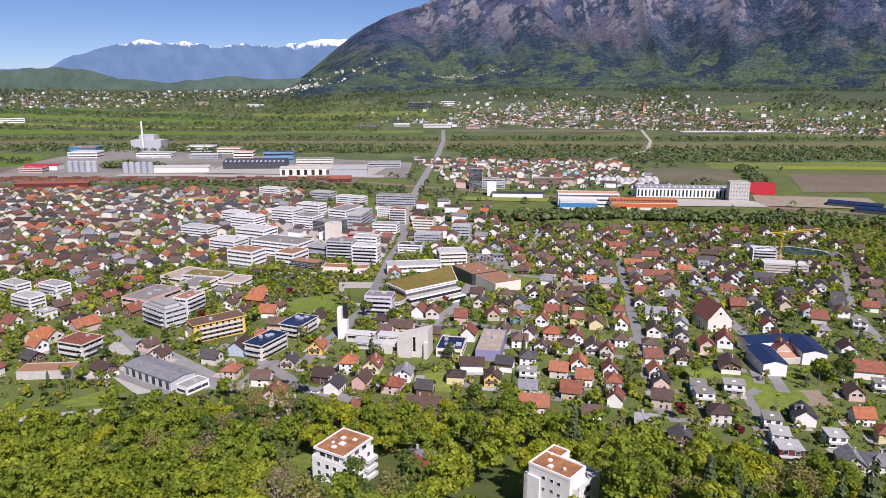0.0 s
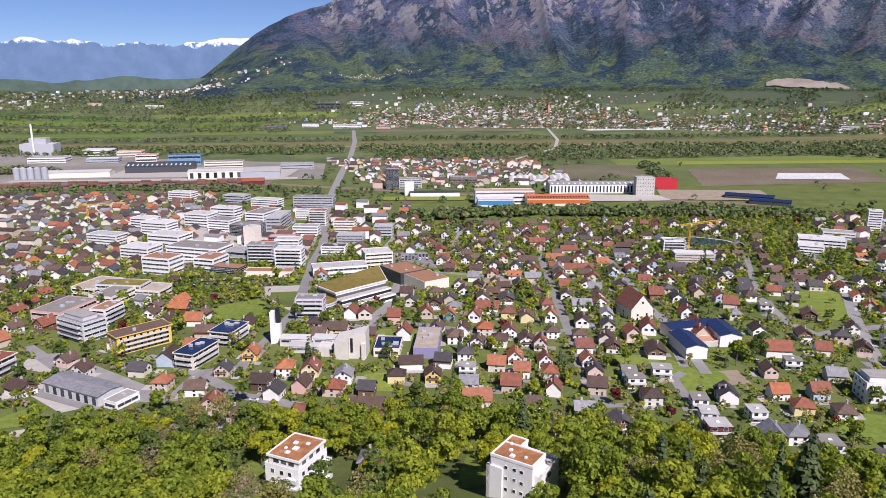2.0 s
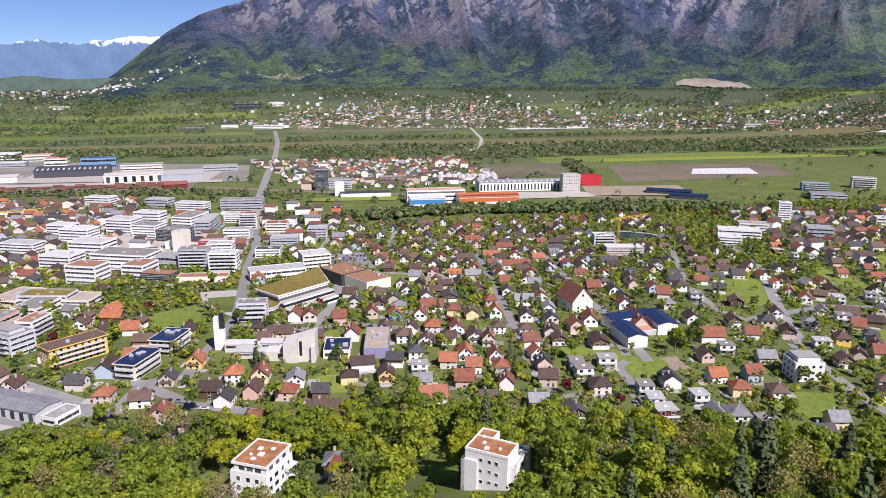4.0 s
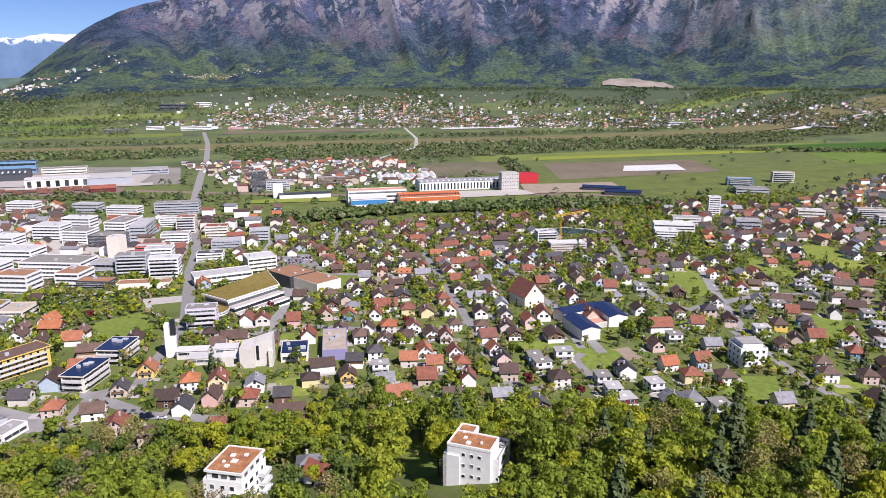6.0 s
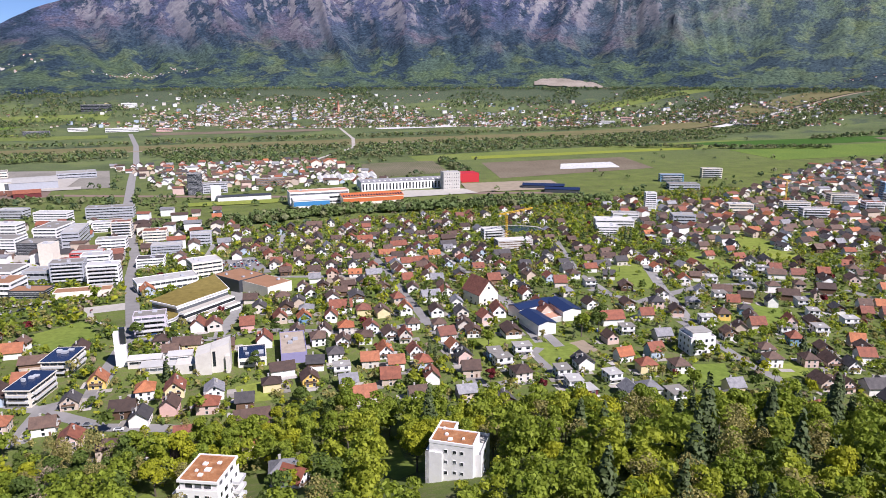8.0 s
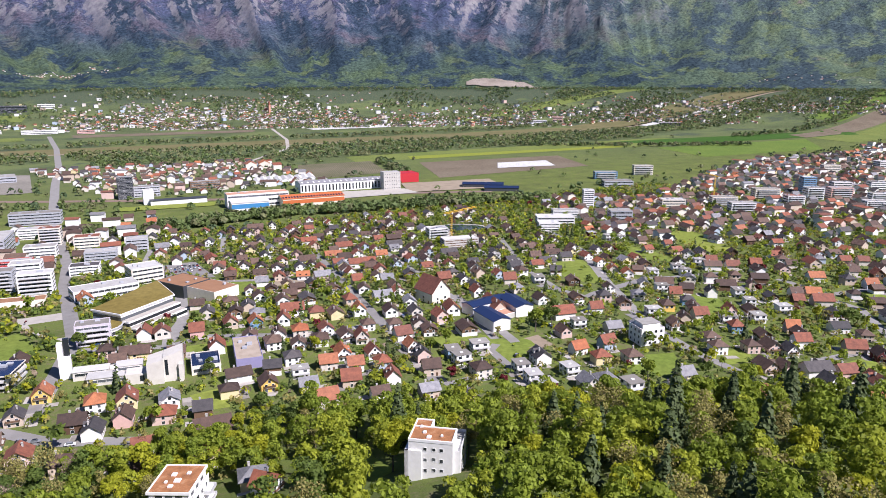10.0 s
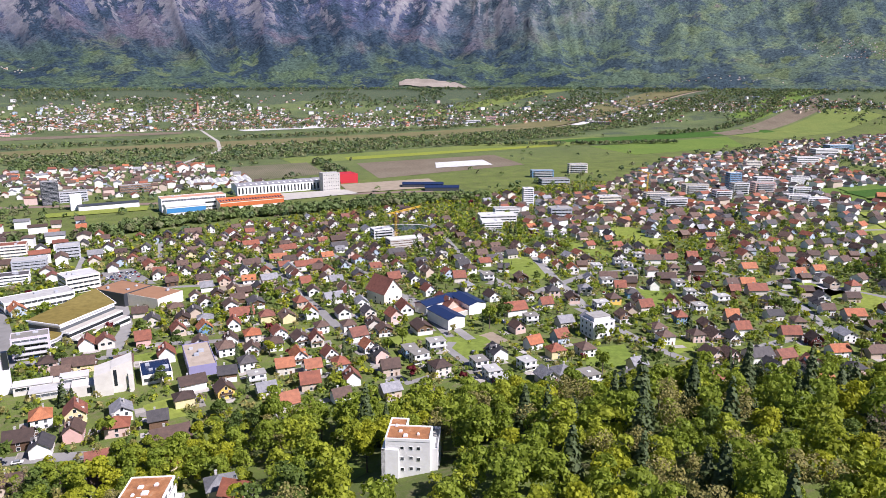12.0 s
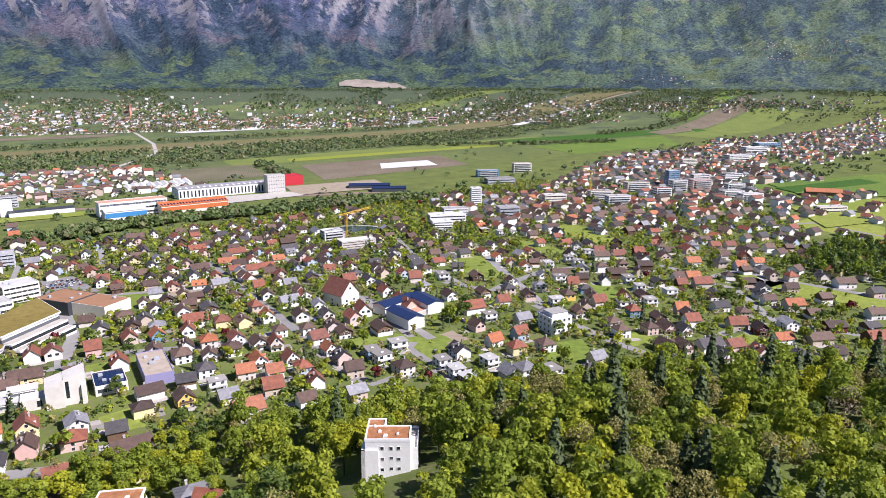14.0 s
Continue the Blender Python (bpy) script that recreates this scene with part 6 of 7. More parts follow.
shed("red_barn", "shed", "dark red goods shed beside the tracks", -165, 1128, 4, 34, 16, 6, "dark_red", "r", 4)
for i in range(5):
    for gx, gy in ((-668, 1255), (-560, 1236)):
        bm = bmesh.new()
        bmesh.ops.create_cone(bm, cap_ends=True, segments=16, radius1=5.2, radius2=5.2, depth=20, matrix=Matrix.Translation((0, 0, 8)))
        bmesh.ops.create_cone(bm, cap_ends=True, segments=16, radius1=5.3, radius2=0.8, depth=2.2, matrix=Matrix.Translation((0, 0, 19.1)))
        s = new("silo", bm_mesh("silo", bm, M["grey_wall"]))
        s.matrix_world = spot(gx + i * 11, gy, 0)
        tagged(s, "grey metal storage silo beside the railway works", "silo", "row of silos")
block("power_plant", "factory", "pale grey incineration plant", -690, 1660, 0, 70, 40, 24, "grey_wall", "white_roof", 3, "none", penthouse=(0.5, 0.6, 12))
bm = bmesh.new()
bmesh.ops.create_cone(bm, cap_ends=True, segments=16, radius1=2.4, radius2=1.8, depth=72, matrix=Matrix.Translation((0, 0, 33)))
chim = new("factory_chimney", bm_mesh("factory_chimney", bm, M["frame"]))
chim.matrix_world = spot(-690, 1625, 0)
tagged(chim, "tall slim pale factory chimney", "chimney")
for i, (bx, by, bw, bd, bh, wl, rf) in enumerate(((-560, 1640, 60, 40, 12, "white", "white_roof"), (-480, 1590, 50, 34, 12, "shell", "salmon"), (-610, 1500, 70, 40, 10, "white", "gravel"), (-500, 1480, 60, 30, 9, "grey_wall", "white_roof"),
                                                  (-420, 1490, 40, 26, 14, "shell", "red_clad"), (-760, 1500, 60, 40, 12, "white", "white_roof"), (-820, 1620, 60, 40, 12, "blue_bright", "gravel"), (-330, 1420, 60, 24, 20, "blue_wall", "dark_metal"), (-250, 1380, 70, 30, 10, "shell", "gravel"), (-110, 1330, 60, 40, 9, "grey_wall", "gravel"))):
    block("factory", "factory", "pale industrial building with flat roof", bx, by, 3, bw, bd, bh, wl, rf, 2, "row", clutter=2, sides=("front", "right"))
block("red_office", "office", "red-brown building in the far works", -730, 1250, 3, 40, 26, 9, "pink", "red_clad", 2, sides=("front", "right"))

# tower blocks and flats round the station
block("tower_block", "apartment building", "dark grey tower block", 50, 1052, -4, 20, 16, 30, "dark_metal", "gravel", 9, sides=("front", "right"))
block("tower_block", "apartment building", "low grey block beside the tower", 78, 1060, -4, 34, 16, 14, "grey_wall", "gravel", 4, sides=("front", "right"))
block("white_tower", "silo", "plain white tower building", 70, 990, -4, 13, 12, 19, "white", "white_roof", 5, "none", clutter=0)
shed("station", "station", "long dark-roofed station building", 105, 975, -4, 70, 14, 6, "white", "dark_metal", 1.5)
block("long_office", "office", "long dark low office building", 165, 1095, -4, 44, 16, 11, "wood", "gravel", 3, sides=("front", "right"))
for i, (bx, by, bw, bd) in enumerate(((292, 1300, 26, 20), (318, 1303, 26, 20))):
    shed("brick_house", "apartment building", "apartment house with orange roof near the river wood", bx, by, 80, bw, bd, 9, "shell", "o", 5)
block("office_bridge", "office", "long grey office block by the road bridge", -60, 915, -10, 52, 18, 13, "grey_wall", "gravel", 4)


# white blocks of the town centre
CENTRE = ((-170, 590, 30, 22, 17, "white", "copper", 4), (-133, 600, 22, 26, 13, "white", "copper", 3), (-150, 640, 60, 30, 16, "white", "gravel", 4), (-205, 655, 34, 24, 14, "white", "white_roof", 4),
          (-190, 700, 40, 26, 16, "white", "white_roof", 4), (-215, 760, 36, 22, 17, "white", "white_roof", 5), (-180, 800, 34, 24, 18, "white", "white_roof", 5), (-150, 770, 30, 26, 16, "white", "gravel", 5),
          (-160, 845, 36, 20, 16, "white", "white_roof", 4), (-110, 690, 14, 14, 24, "shell", "white_roof", 1), (-122, 745, 34, 26, 14, "dark_metal", "gravel", 4), (-112, 800, 26, 44, 19, "white", "gravel", 5),
          (-92, 770, 18, 52, 20, "grey_wall", "gravel", 5), (-80, 680, 30, 14, 14, "red_wall", "gravel", 4), (-72, 650, 26, 16, 18, "white", "gravel", 5), (-66, 590, 26, 15, 21, "white", "white_roof", 6),
          (-92, 620, 28, 16, 20, "grey_wall", "gravel", 6), (-112, 632, 26, 18, 12, "grey_wall", "gravel", 2), (-115, 580, 30, 16, 7, "dark_metal", "copper", 2), (-80, 560, 44, 14, 6, "shell", "copper", 1),
          (-60, 730, 30, 16, 14, "white", "gravel", 4), (-50, 790, 22, 16, 20, "shell", "r", 6), (-20, 755, 26, 18, 14, "shell", "r", 4), (-14, 690, 30, 18, 12, "grey_wall", "gravel", 4),
          (-120, 915, 44, 18, 13, "white", "white_roof", 4), (-165, 960, 36, 20, 12, "grey_wall", "gravel", 3), (-240, 985, 40, 20, 14, "white", "white_roof", 4), (-60, 830, 40, 16, 12, "white", "gravel", 4),
          (-255, 720, 40, 20, 13, "white", "gravel", 4), (-240, 800, 30, 20, 14, "white", "white_roof", 4), (20, 720, 22, 16, 14, "grey_wall", "gravel", 4), (-30, 650, 26, 16, 9, "white", "d", 3))
for bx, by, bw, bd, bh, wl, rf, st in CENTRE:
    block("town_building", "building", "%s flat-roofed building of the town centre" % {"white": "white", "shell": "cream", "dark_metal": "dark", "grey_wall": "grey", "red_wall": "dark red"}[wl], bx, by, -24 if bx < -100 else -10, bw * 0.88, bd * 0.88, bh * 0.85, wl, rf, st, "none" if st == 1 else "row", sides=("front", "right"), balconies=("front",) if st == 6 else ())

# flats and institutions at the near left of the town
block("apartment_house", "apartment building", "yellow four-storey flats with brown roof and white balconies", -131.5, 385.8, 38, 30, 12, 10.5, "yellow", "b", 4, "punched", balconies=("front",), overhang=0.8, parapet=0.3, clutter=1)
block("apartment_house", "apartment building", "pale grey rounded apartment block with flat roof", -170, 408, -38, 25, 15, 12, "grey_pale", "gravel", 4, "row", balconies=("front",), clutter=3, penthouse=(0.7, 0.6, 2.4))
block("apartment_house", "apartment building", "white stepped flats with balcony bands", -165, 436, -20, 11, 18, 11, "white", "copper", 4, "row", balconies=("right",))
block("pink_school", "school", "long pink building with grey flat roof", -198, 457, -22, 22, 32, 7.5, "pink", "gravel", 2, clutter=5)
block("school_wing", "school", "beige flat-roofed building on posts", -179.7, 492.7, -20, 18, 26, 7, "shell", "gravel", 2)
block("school_wing", "school", "pinkish flat-roofed school building", -199.5, 522.6, -24, 20, 30, 7.5, "shell", "salmon_grey", 2, clutter=4)
block("grey_flats", "apartment building", "grey terraced flats with planted roof", -178.2, 512.9, -14, 34, 16, 9, "grey_pale", "sedum", 3, balconies=("front",))
block("brown_flats", "building", "low beige building with flat roof", -157.6, 507.9, -18, 24, 20, 6, "shell", "salmon_grey", 2)
block("solar_flats", "apartment building", "terraced flats with dark blue solar roof", -95.5, 357.5, -25, 11, 22, 8.5, "shell", "solar", 3, "row", balconies=("front", "right"), overhang=0.7, parapet=0.25, clutter=3)
block("solar_flats", "apartment building", "terraced flats with dark blue solar roof", -84, 388, -22, 13, 19, 8.5, "shell", "solar", 3, "row", balconies=("front", "right"), overhang=0.7, parapet=0.25, clutter=3)
block("flats", "apartment building", "pale lilac apartment block with stacked balconies", -40.5, 433.5, -8, 18, 11, 12, "lilac", "gravel", 4, balconies=("front",))
shed("bus_depot", "depot", "long low grey depot hall with a white gable end", -140.5, 323.5, -33, 37, 14, 5.2, "grey_pale", "g", 1.0, 0, posts=7)
block("depot_office", "depot", "low white depot office with grey roof", -119.5, 310.5, -33, 8, 13, 3.6, "white", "gravel", 1, "row", clutter=1)
block("pavilion", "pavilion", "flat pale pavilion on a terrace", -197.7, 327.6, 5, 26, 11, 4, "concrete", "copper", 1, "none", clutter=0)
block("low_hall", "hall", "lilac-fronted low school hall with pale roof", 27, 362, -11, 13.3, 33, 5.5, "lilac_dark", "salmon_grey", 1, "none", clutter=3)
block("low_hall", "hall", "flat building with rows of solar panels on its roof", 5, 360, -10, 14, 19, 4.5, "shell", "solar", 1, "row", clutter=4)
for bx, by in ((-305, 480), (-274, 443), (-275, 477)):
    block("apartment_house", "apartment building", "white four-storey flats with grey flat roof", bx, by, -28, 20, 11, 9.5, "white", "gravel", 4, "row", balconies=("front",), clutter=2)
block("terraced_house", "apartment building", "beige terraced flats with red-brown roof", -195, 355, -20, 17, 14, 9, "shell", "r", 3, "row", balconies=("front", "right"), overhang=0.8, parapet=0.3, clutter=1)
house("oeL", -228, 374, 62)
house("oeL", -213, 395, 55)
house("bnL", -170, 328, 52)
house("oeL", -130, 471, 62)
house("beL", -24, 392, -14)
house("be", -33, 385, -14)
block("villa", "apartment building", "white three-storey apartment villa with flat roof", 226, 271, -14, 14.5, 13, 9.5, "white", "gravel", 3, "punched", clutter=3, penthouse=(0.75, 0.7, 2.6))

# school house with a high red roof
KITS["school"] = house_kit("shell", "r", 15, 19, 8.2, 8.5, near=True)
KITS["school"].name, KITS["school"].category = "school_house", "school"
KITS["school"].stand(spot(163, 402, 7), "tall cream school house with a steep red-brown roof")
BUILT.mark(163, 402, 10)

# three blue-roofed halls
shed("blue_roofed_hall", "hall", "white hall with a dark blue metal roof", 180, 364, 8, 30, 11, 6.0, "white", "blue_roof", 1.4)
shed("blue_roofed_hall", "hall", "white hall with a dark blue metal roof", 167, 338, 86, 24, 11.5, 6.6, "white", "blue_roof", 1.6)
shed("blue_roofed_hall", "hall", "white hall with a dark blue metal roof", 195, 352, 82, 24, 12, 6.6, "white", "blue_roof", 1.6)
block("link_roof", "hall", "low link building with an orange roof terrace", 181.5, 346, 5, 14, 9, 3.2, "concrete", "salmon", 1, "none", clutter=0, parapet=0.2)

# building site with crane beside the pond
block("apartment_house", "apartment building", "new white apartment block with balconies", 289, 613, -12, 20, 14, 11, "white", "white_roof", 4, balconies=("front", "right"))
block("building_shell", "building site", "unfinished concrete apartment block in scaffolding", 282, 559, -12, 34, 14, 9, "concrete", "white_roof", 4, "row", "wood", clutter=0)


def crane(x, y, turn, h, reach):
    root = new("tower_crane")
    root.matrix_world = spot(x, y, turn)
    tagged(root, "yellow tower crane over a building site", "crane")

    def lattice(n, step, s):
        bm = bmesh.new()
        for a in (-s, s):
            for b in (-s, s):
                box(bm, a - 0.14, a + 0.14, b - 0.14, b + 0.14, 0, n * step)
        for i in range(n):
            for k in (-s, s):
                box(bm, -s + 0.15, s - 0.15, k - 0.1, k + 0.1, i * step, i * step + 0.25)
                box(bm, k - 0.1, k + 0.1, -s + 0.15, s - 0.15, i * step, i * step + 0.25)
        return bm
    part("mast", bm_mesh("crane_mast", lattice(int(h / 2), 2.0, 0.8), M["crane"]), root)
    part("jib", bm_mesh("crane_jib", lattice(int(reach / 2), 2.0, 0.65), M["crane"]), root, pose(0, 0, h + 0.7, 0, 90, 0))
    part("counter_jib", bm_mesh("counter_jib", lattice(6, 2.0, 0.65), M["crane"]), root, pose(0, 0, h + 0.7, 0, -90, 0))
    part("counterweight", box_mesh("counterweight", -12, -9, -0.9, 0.9, h - 1.6, h + 0.4, M["concrete"]), root)
    part("cab", box_mesh("crane_cab", 0.8, 2.3, -0.8, 0.8, h - 1.4, h + 0.2, M["frame"]), root)


crane(298, 600, 20, 27, 42)
crane(-300, 800, 15, 26, 40)
crane(745, 640, 60, 30, 36)


def pond(x, y, a, b, turn):
    pts = [(a * math.cos(t) * (1 + 0.12 * math.sin(2 * t + 1)), b * math.sin(t) * (1 + 0.1 * math.cos(3 * t))) for t in np.linspace(0, 6.283, 40)[:-1]]
    for name, grow, lift, mat, label in (("pond_shore", 1.16, 0.06, "paving", "pale gravel shore of the pond"), ("pond_water", 1.0, 0.14, "pond", "dark green pond water")):
        me = mesh_of(name, [(px * grow, py * grow, 0) for px, py in pts], [list(range(len(pts)))], [M[mat]])
        ob = new("water" if name == "pond_water" else "pavement", me)
        ob.matrix_world = spot(x, y, turn, lift=lift)
        tagged(ob, label, "pond" if name == "pond_water" else "ground", kind="structure")
    BUILT.mark(x, y, a)


pond(338, 642, 24, 26, -12)

# right-hand town: tower blocks and large buildings
RIGHT = ((545, 672, 18, 13, 27, "white", "white_roof", 9), (850, 872, 44, 16, 18, "shell", "gravel", 5), (760, 868, 50, 18, 13, "blue_wall", "gravel", 4), (720, 800, 60, 30, 9, "grey_wall", "gravel", 2),
         (440, 610, 56, 22, 11, "white", "white_roof", 3), (415, 590, 30, 18, 9, "white", "white_roof", 3), (480, 640, 40, 20, 10, "white", "gravel", 3), (520, 590, 34, 20, 13, "grey_wall", "gravel", 3),
         (870, 585, 24, 16, 30, "blue_wall", "white_roof", 9), (845, 560, 30, 18, 18, "white", "gravel", 5), (800, 600, 46, 18, 16, "shell", "gravel", 5), (880, 545, 40, 18, 17, "pink", "gravel", 5),
         (700, 590, 44, 16, 14, "shell", "gravel", 5), (676, 545, 40, 16, 14, "white", "gravel", 4), (640, 620, 40, 18, 12, "shell", "white_roof", 3), (780, 545, 30, 16, 14, "white", "r", 4),
         (890, 497, 36, 14, 13, "white", "gravel", 4), (820, 440, 40, 16, 11, "white", "gravel", 4), (830, 470, 40, 16, 11, "white", "gravel", 4), (1005, 560, 40, 16, 14, "white", "d", 4), (960, 590, 36, 16, 14, "white", "gravel", 4),
         (1300, 700, 60, 26, 16, "white", "gravel", 4), (1500, 760, 70, 26, 16, "white", "white_roof", 4), (1650, 800, 80, 30, 14, "blue_wall", "white_roof", 3), (1150, 720, 40, 16, 16, "shell", "gravel", 5), (805, 336, 50, 14, 8, "shell", "gravel", 2))
for bx, by, bw, bd, bh, wl, rf, st in RIGHT:
    block("apartment_block", "apartment building", "%s %d-storey block with flat roof" % ({"white": "white", "shell": "cream", "grey_wall": "grey", "blue_wall": "pale blue", "pink": "reddish"}[wl], st), bx, by, -30, bw * 0.74, bd * 0.85, bh * 0.88, wl, rf, st, "row", sides=("front", "left"), balconies=("front",) if st in (4, 5) and bx < 900 else ())
shed("farm_barn", "barn", "long farm barn with an orange roof in a field", 930, 392, -60, 44, 18, 6, "wood", "o", 4)

# ---------------------------------------------------------------- railway
def railway():
    line = [(-1500, 1150), (-704, 1120), (-300, 1125), (-122, 1120), (-40, 1075), (70, 1020), (200, 960), (330, 930), (520, 850)]
    ribbon("railway_bed", line, 16, M["rust_bed"], "brown gravel railway bed", "railway", 0.1)
    wide = [(-1100, 1150), (-700, 1150), (-300, 1155), (-140, 1145)]
    ribbon("rail_yard", wide, 62, M["rust_bed"], "wide rusty rail yard", "railway", 0.06)
    rnd = random.Random(8)
    k = Kit("freight_wagon", "wagon")
    bm = bmesh.new()
    box(bm, -7, 7, -1.45, 1.45, 1.1, 3.6)
    bmesh.ops.bevel(bm, geom=bm.edges[:], offset=0.1, segments=1, affect="EDGES")
    k.put("wagon_body", bm_mesh("wagon_body", bm, M["rust"]))
    k.put("underframe", box_mesh("underframe", -6.8, 6.8, -1.2, 1.2, 0.55, 1.1, M["dark_metal"]))
    for u in (-5, 5):
        k.put("bogie", box_mesh("bogie", u - 1.2, u + 1.2, -1.0, 1.0, 0.0, 0.56, M["tyre"]))
    for row in range(4):
        x = -760 + rnd.uniform(0, 60)
        while x < -180:
            if rnd.random() < 0.75:
                k.stand(spot(x, 1130 + row * 13 + (x + 700) * 0.012, 0.7, lift=0.12), "rusty brown freight wagon on a siding", "wagons in the rail yard")
            x += 15.5 if rnd.random() < 0.85 else 40


M["rust_bed"] = plain("rusty_ballast", [(0, (0.20, 0.14, 0.11)), (1, (0.24, 0.17, 0.13))], scale=0.05, rough=1, random_part=0.7, fine=0.4)


# ---------------------------------------------------------------- cars
def car_kit():
    k = Kit("car", "car")
    bm = bmesh.new()
    box(bm, -2.1, 2.1, -0.85, 0.85, 0.35, 0.95)
    bmesh.ops.bevel(bm, geom=bm.edges[:], offset=0.12, segments=2, affect="EDGES")
    k.put("body", bm_mesh("car_body", bm, M["car"]))
    bm = bmesh.new()
    box(bm, -1.5, 1.1, -0.76, 0.76, 0.93, 1.42, top=(0.42, 0.12))
    k.put("cabin", bm_mesh("car_cabin", bm, M["glass"]))
    k.put("roof", box_mesh("car_roof", -1.05, 0.65, -0.62, 0.62, 1.4, 1.47, M["car"], bevel=0.03))
    bm = bmesh.new()
    bmesh.ops.create_cone(bm, cap_ends=True, segments=10, radius1=0.33, radius2=0.33, depth=0.2, matrix=Matrix.Rotation(math.pi / 2, 4, "X"))
    wheel = bm_mesh("wheel", bm, M["tyre"])
    for u in (-1.3, 1.3):
        for v in (-0.78, 0.78):
            k.put("wheel", wheel, pose(u, v, 0.33))
    return k


CAR = car_kit()


def park(x, y, turn, where):
    CAR.stand(spot(x, y, turn, lift=0.2), "parked car " + where, "parked cars")


def cars():
    rnd = random.Random(77)
    for i in range(14):
        park(-138 + i * 4.6 + (i % 5) * 0.2, 529 + i * 0.9, 80, "in the car park")
    for row in range(3):
        for i in range(13):
            if rnd.random() < 0.8:
                park(16 + i * 3.1 + row, 612 + row * 10 - i * 0.6, 80, "in the large car park")
    for x, y, t in ((-77, 318, -25), (-72, 315, -20), (-60, 305, -15), (-168, 366, 30), (-166, 362, 30), (-190, 425, 60), (-186, 432, 60), (-182, 440, 55), (-176, 447, 55), (-196, 418, 60), (-178, 405, -30),
                    (120, 345, 80), (128, 378, 80), (137, 432, 80), (150, 500, 80), (126, 300, 75), (243, 243, -20), (232, 252, -25), (262, 300, 50), (-40, 428, 10), (-34, 432, 10), (-28, 420, 10), (196, 318, 60), (150, 290, 40), (300, 330, 30)):
        park(x, y, t, "beside the street")
    CAR.stand(Matrix.LocRotScale((24.5, 164.2, 42.4), Euler((0, 0, radians(60))), None), "dark red car before the garage", "parked cars")


cars()

# ---------------------------------------------------------------- more houses between the streets
fill_rng = random.Random(3)


def far_kind(rnd, dark=0.5):
    return "b" if rnd.random() < dark else rnd.choice("rrrddg")


def fill(name, corners, count, gap, near=False, joined=False, dark=0.5, size=1.0, tall=0.0):
    """Houses at random free places inside a four-cornered district."""
    a, b, c, d = [Vector(p) for p in corners]
    places, tries, made = [], 0, 0
    while made < count and tries < count * 12:
        tries += 1
        u, v = fill_rng.random(), fill_rng.random()
        p = a.lerp(b, u).lerp(d.lerp(c, u), v)
        if not (BUILT.free(p.x, p.y, gap) and PAVED.free(p.x, p.y, 6) and is_clear(p.x, p.y)):
            continue
        made += 1
        if joined:
            BUILT.mark(p.x, p.y, gap)
            big = fill_rng.random() < tall
            places.append((p.x, p.y, -11 + fill_rng.choice((0, 90)) + fill_rng.uniform(-9, 9), (8.4 if not big else 11) * size * fill_rng.uniform(0.85, 1.2), (10 if not big else 15) * size * fill_rng.uniform(0.85, 1.2),
                           fill_rng.uniform(3.6, 5.0) if not big else fill_rng.uniform(7, 10), fill_rng.uniform(2.6, 3.5) if not big else fill_rng.uniform(0.3, 3), fill_rng.choice((0, 0, 0, 0, 0, 0, 1, 1, 3, 4, 4, 2)) if not big else fill_rng.choice((0, 0, 1, 3)), 0 if not big else fill_rng.choice((0, 1, 2))))
        else:
            house(far_kind(fill_rng, dark) + fill_rng.choice("nne") + fill_rng.choice(("", "", "", "", "L", "W")), p.x, p.y, near=near)
    if joined:
        far_houses(name, places, "many small houses with brown and red roofs")


def build_rest():
    fill("houses", [(-60, 300), (110, 300), (140, 470), (-40, 480)], 12, 8)
    fill("houses", [(110, 300), (230, 300), (330, 480), (130, 480)], 16, 9)
    fill("houses", [(60, 480), (360, 470), (420, 760), (60, 760)], 120, 6.5, dark=0.5)
    fill("houses", [(230, 230), (420, 180), (620, 420), (330, 470)], 45, 9)
    fill("houses", [(-280, 320), (-60, 330), (-150, 560), (-380, 480)], 30, 10)
    far_houses("houses_of_the_town", JOINED, "small town houses with brown and red tiled roofs", panes=True)
    yards()
    # denser quarters further off, joined
    fill("far_town", [(-640, 500), (-160, 600), (-200, 1030), (-760, 1050)], 640, 7.8, joined=True, tall=0.05)
    fill("far_town", [(-150, 620), (60, 640), (60, 900), (-170, 900)], 60, 9, joined=True, tall=0.2)
    fill("far_town", [(30, 1040), (360, 1060), (330, 1420), (-60, 1450)], 210, 9, joined=True, tall=0.1)
    fill("far_town", [(420, 480), (620, 420), (800, 640), (520, 760)], 150, 8, joined=True, tall=0.08)
    fill("far_town", [(620, 420), (960, 330), (1300, 640), (800, 680)], 210, 9, joined=True, tall=0.12)
    fill("far_town", [(700, 700), (1300, 640), (1900, 900), (1150, 900)], 380, 9, joined=True, tall=0.1)
    fill("far_town", [(1300, 560), (2200, 620), (2700, 900), (1700, 980)], 420, 11, joined=True, tall=0.1)
    fill("far_town", [(420, 230), (700, 120), (960, 330), (620, 420)], 80, 9, joined=True)


build_rest()


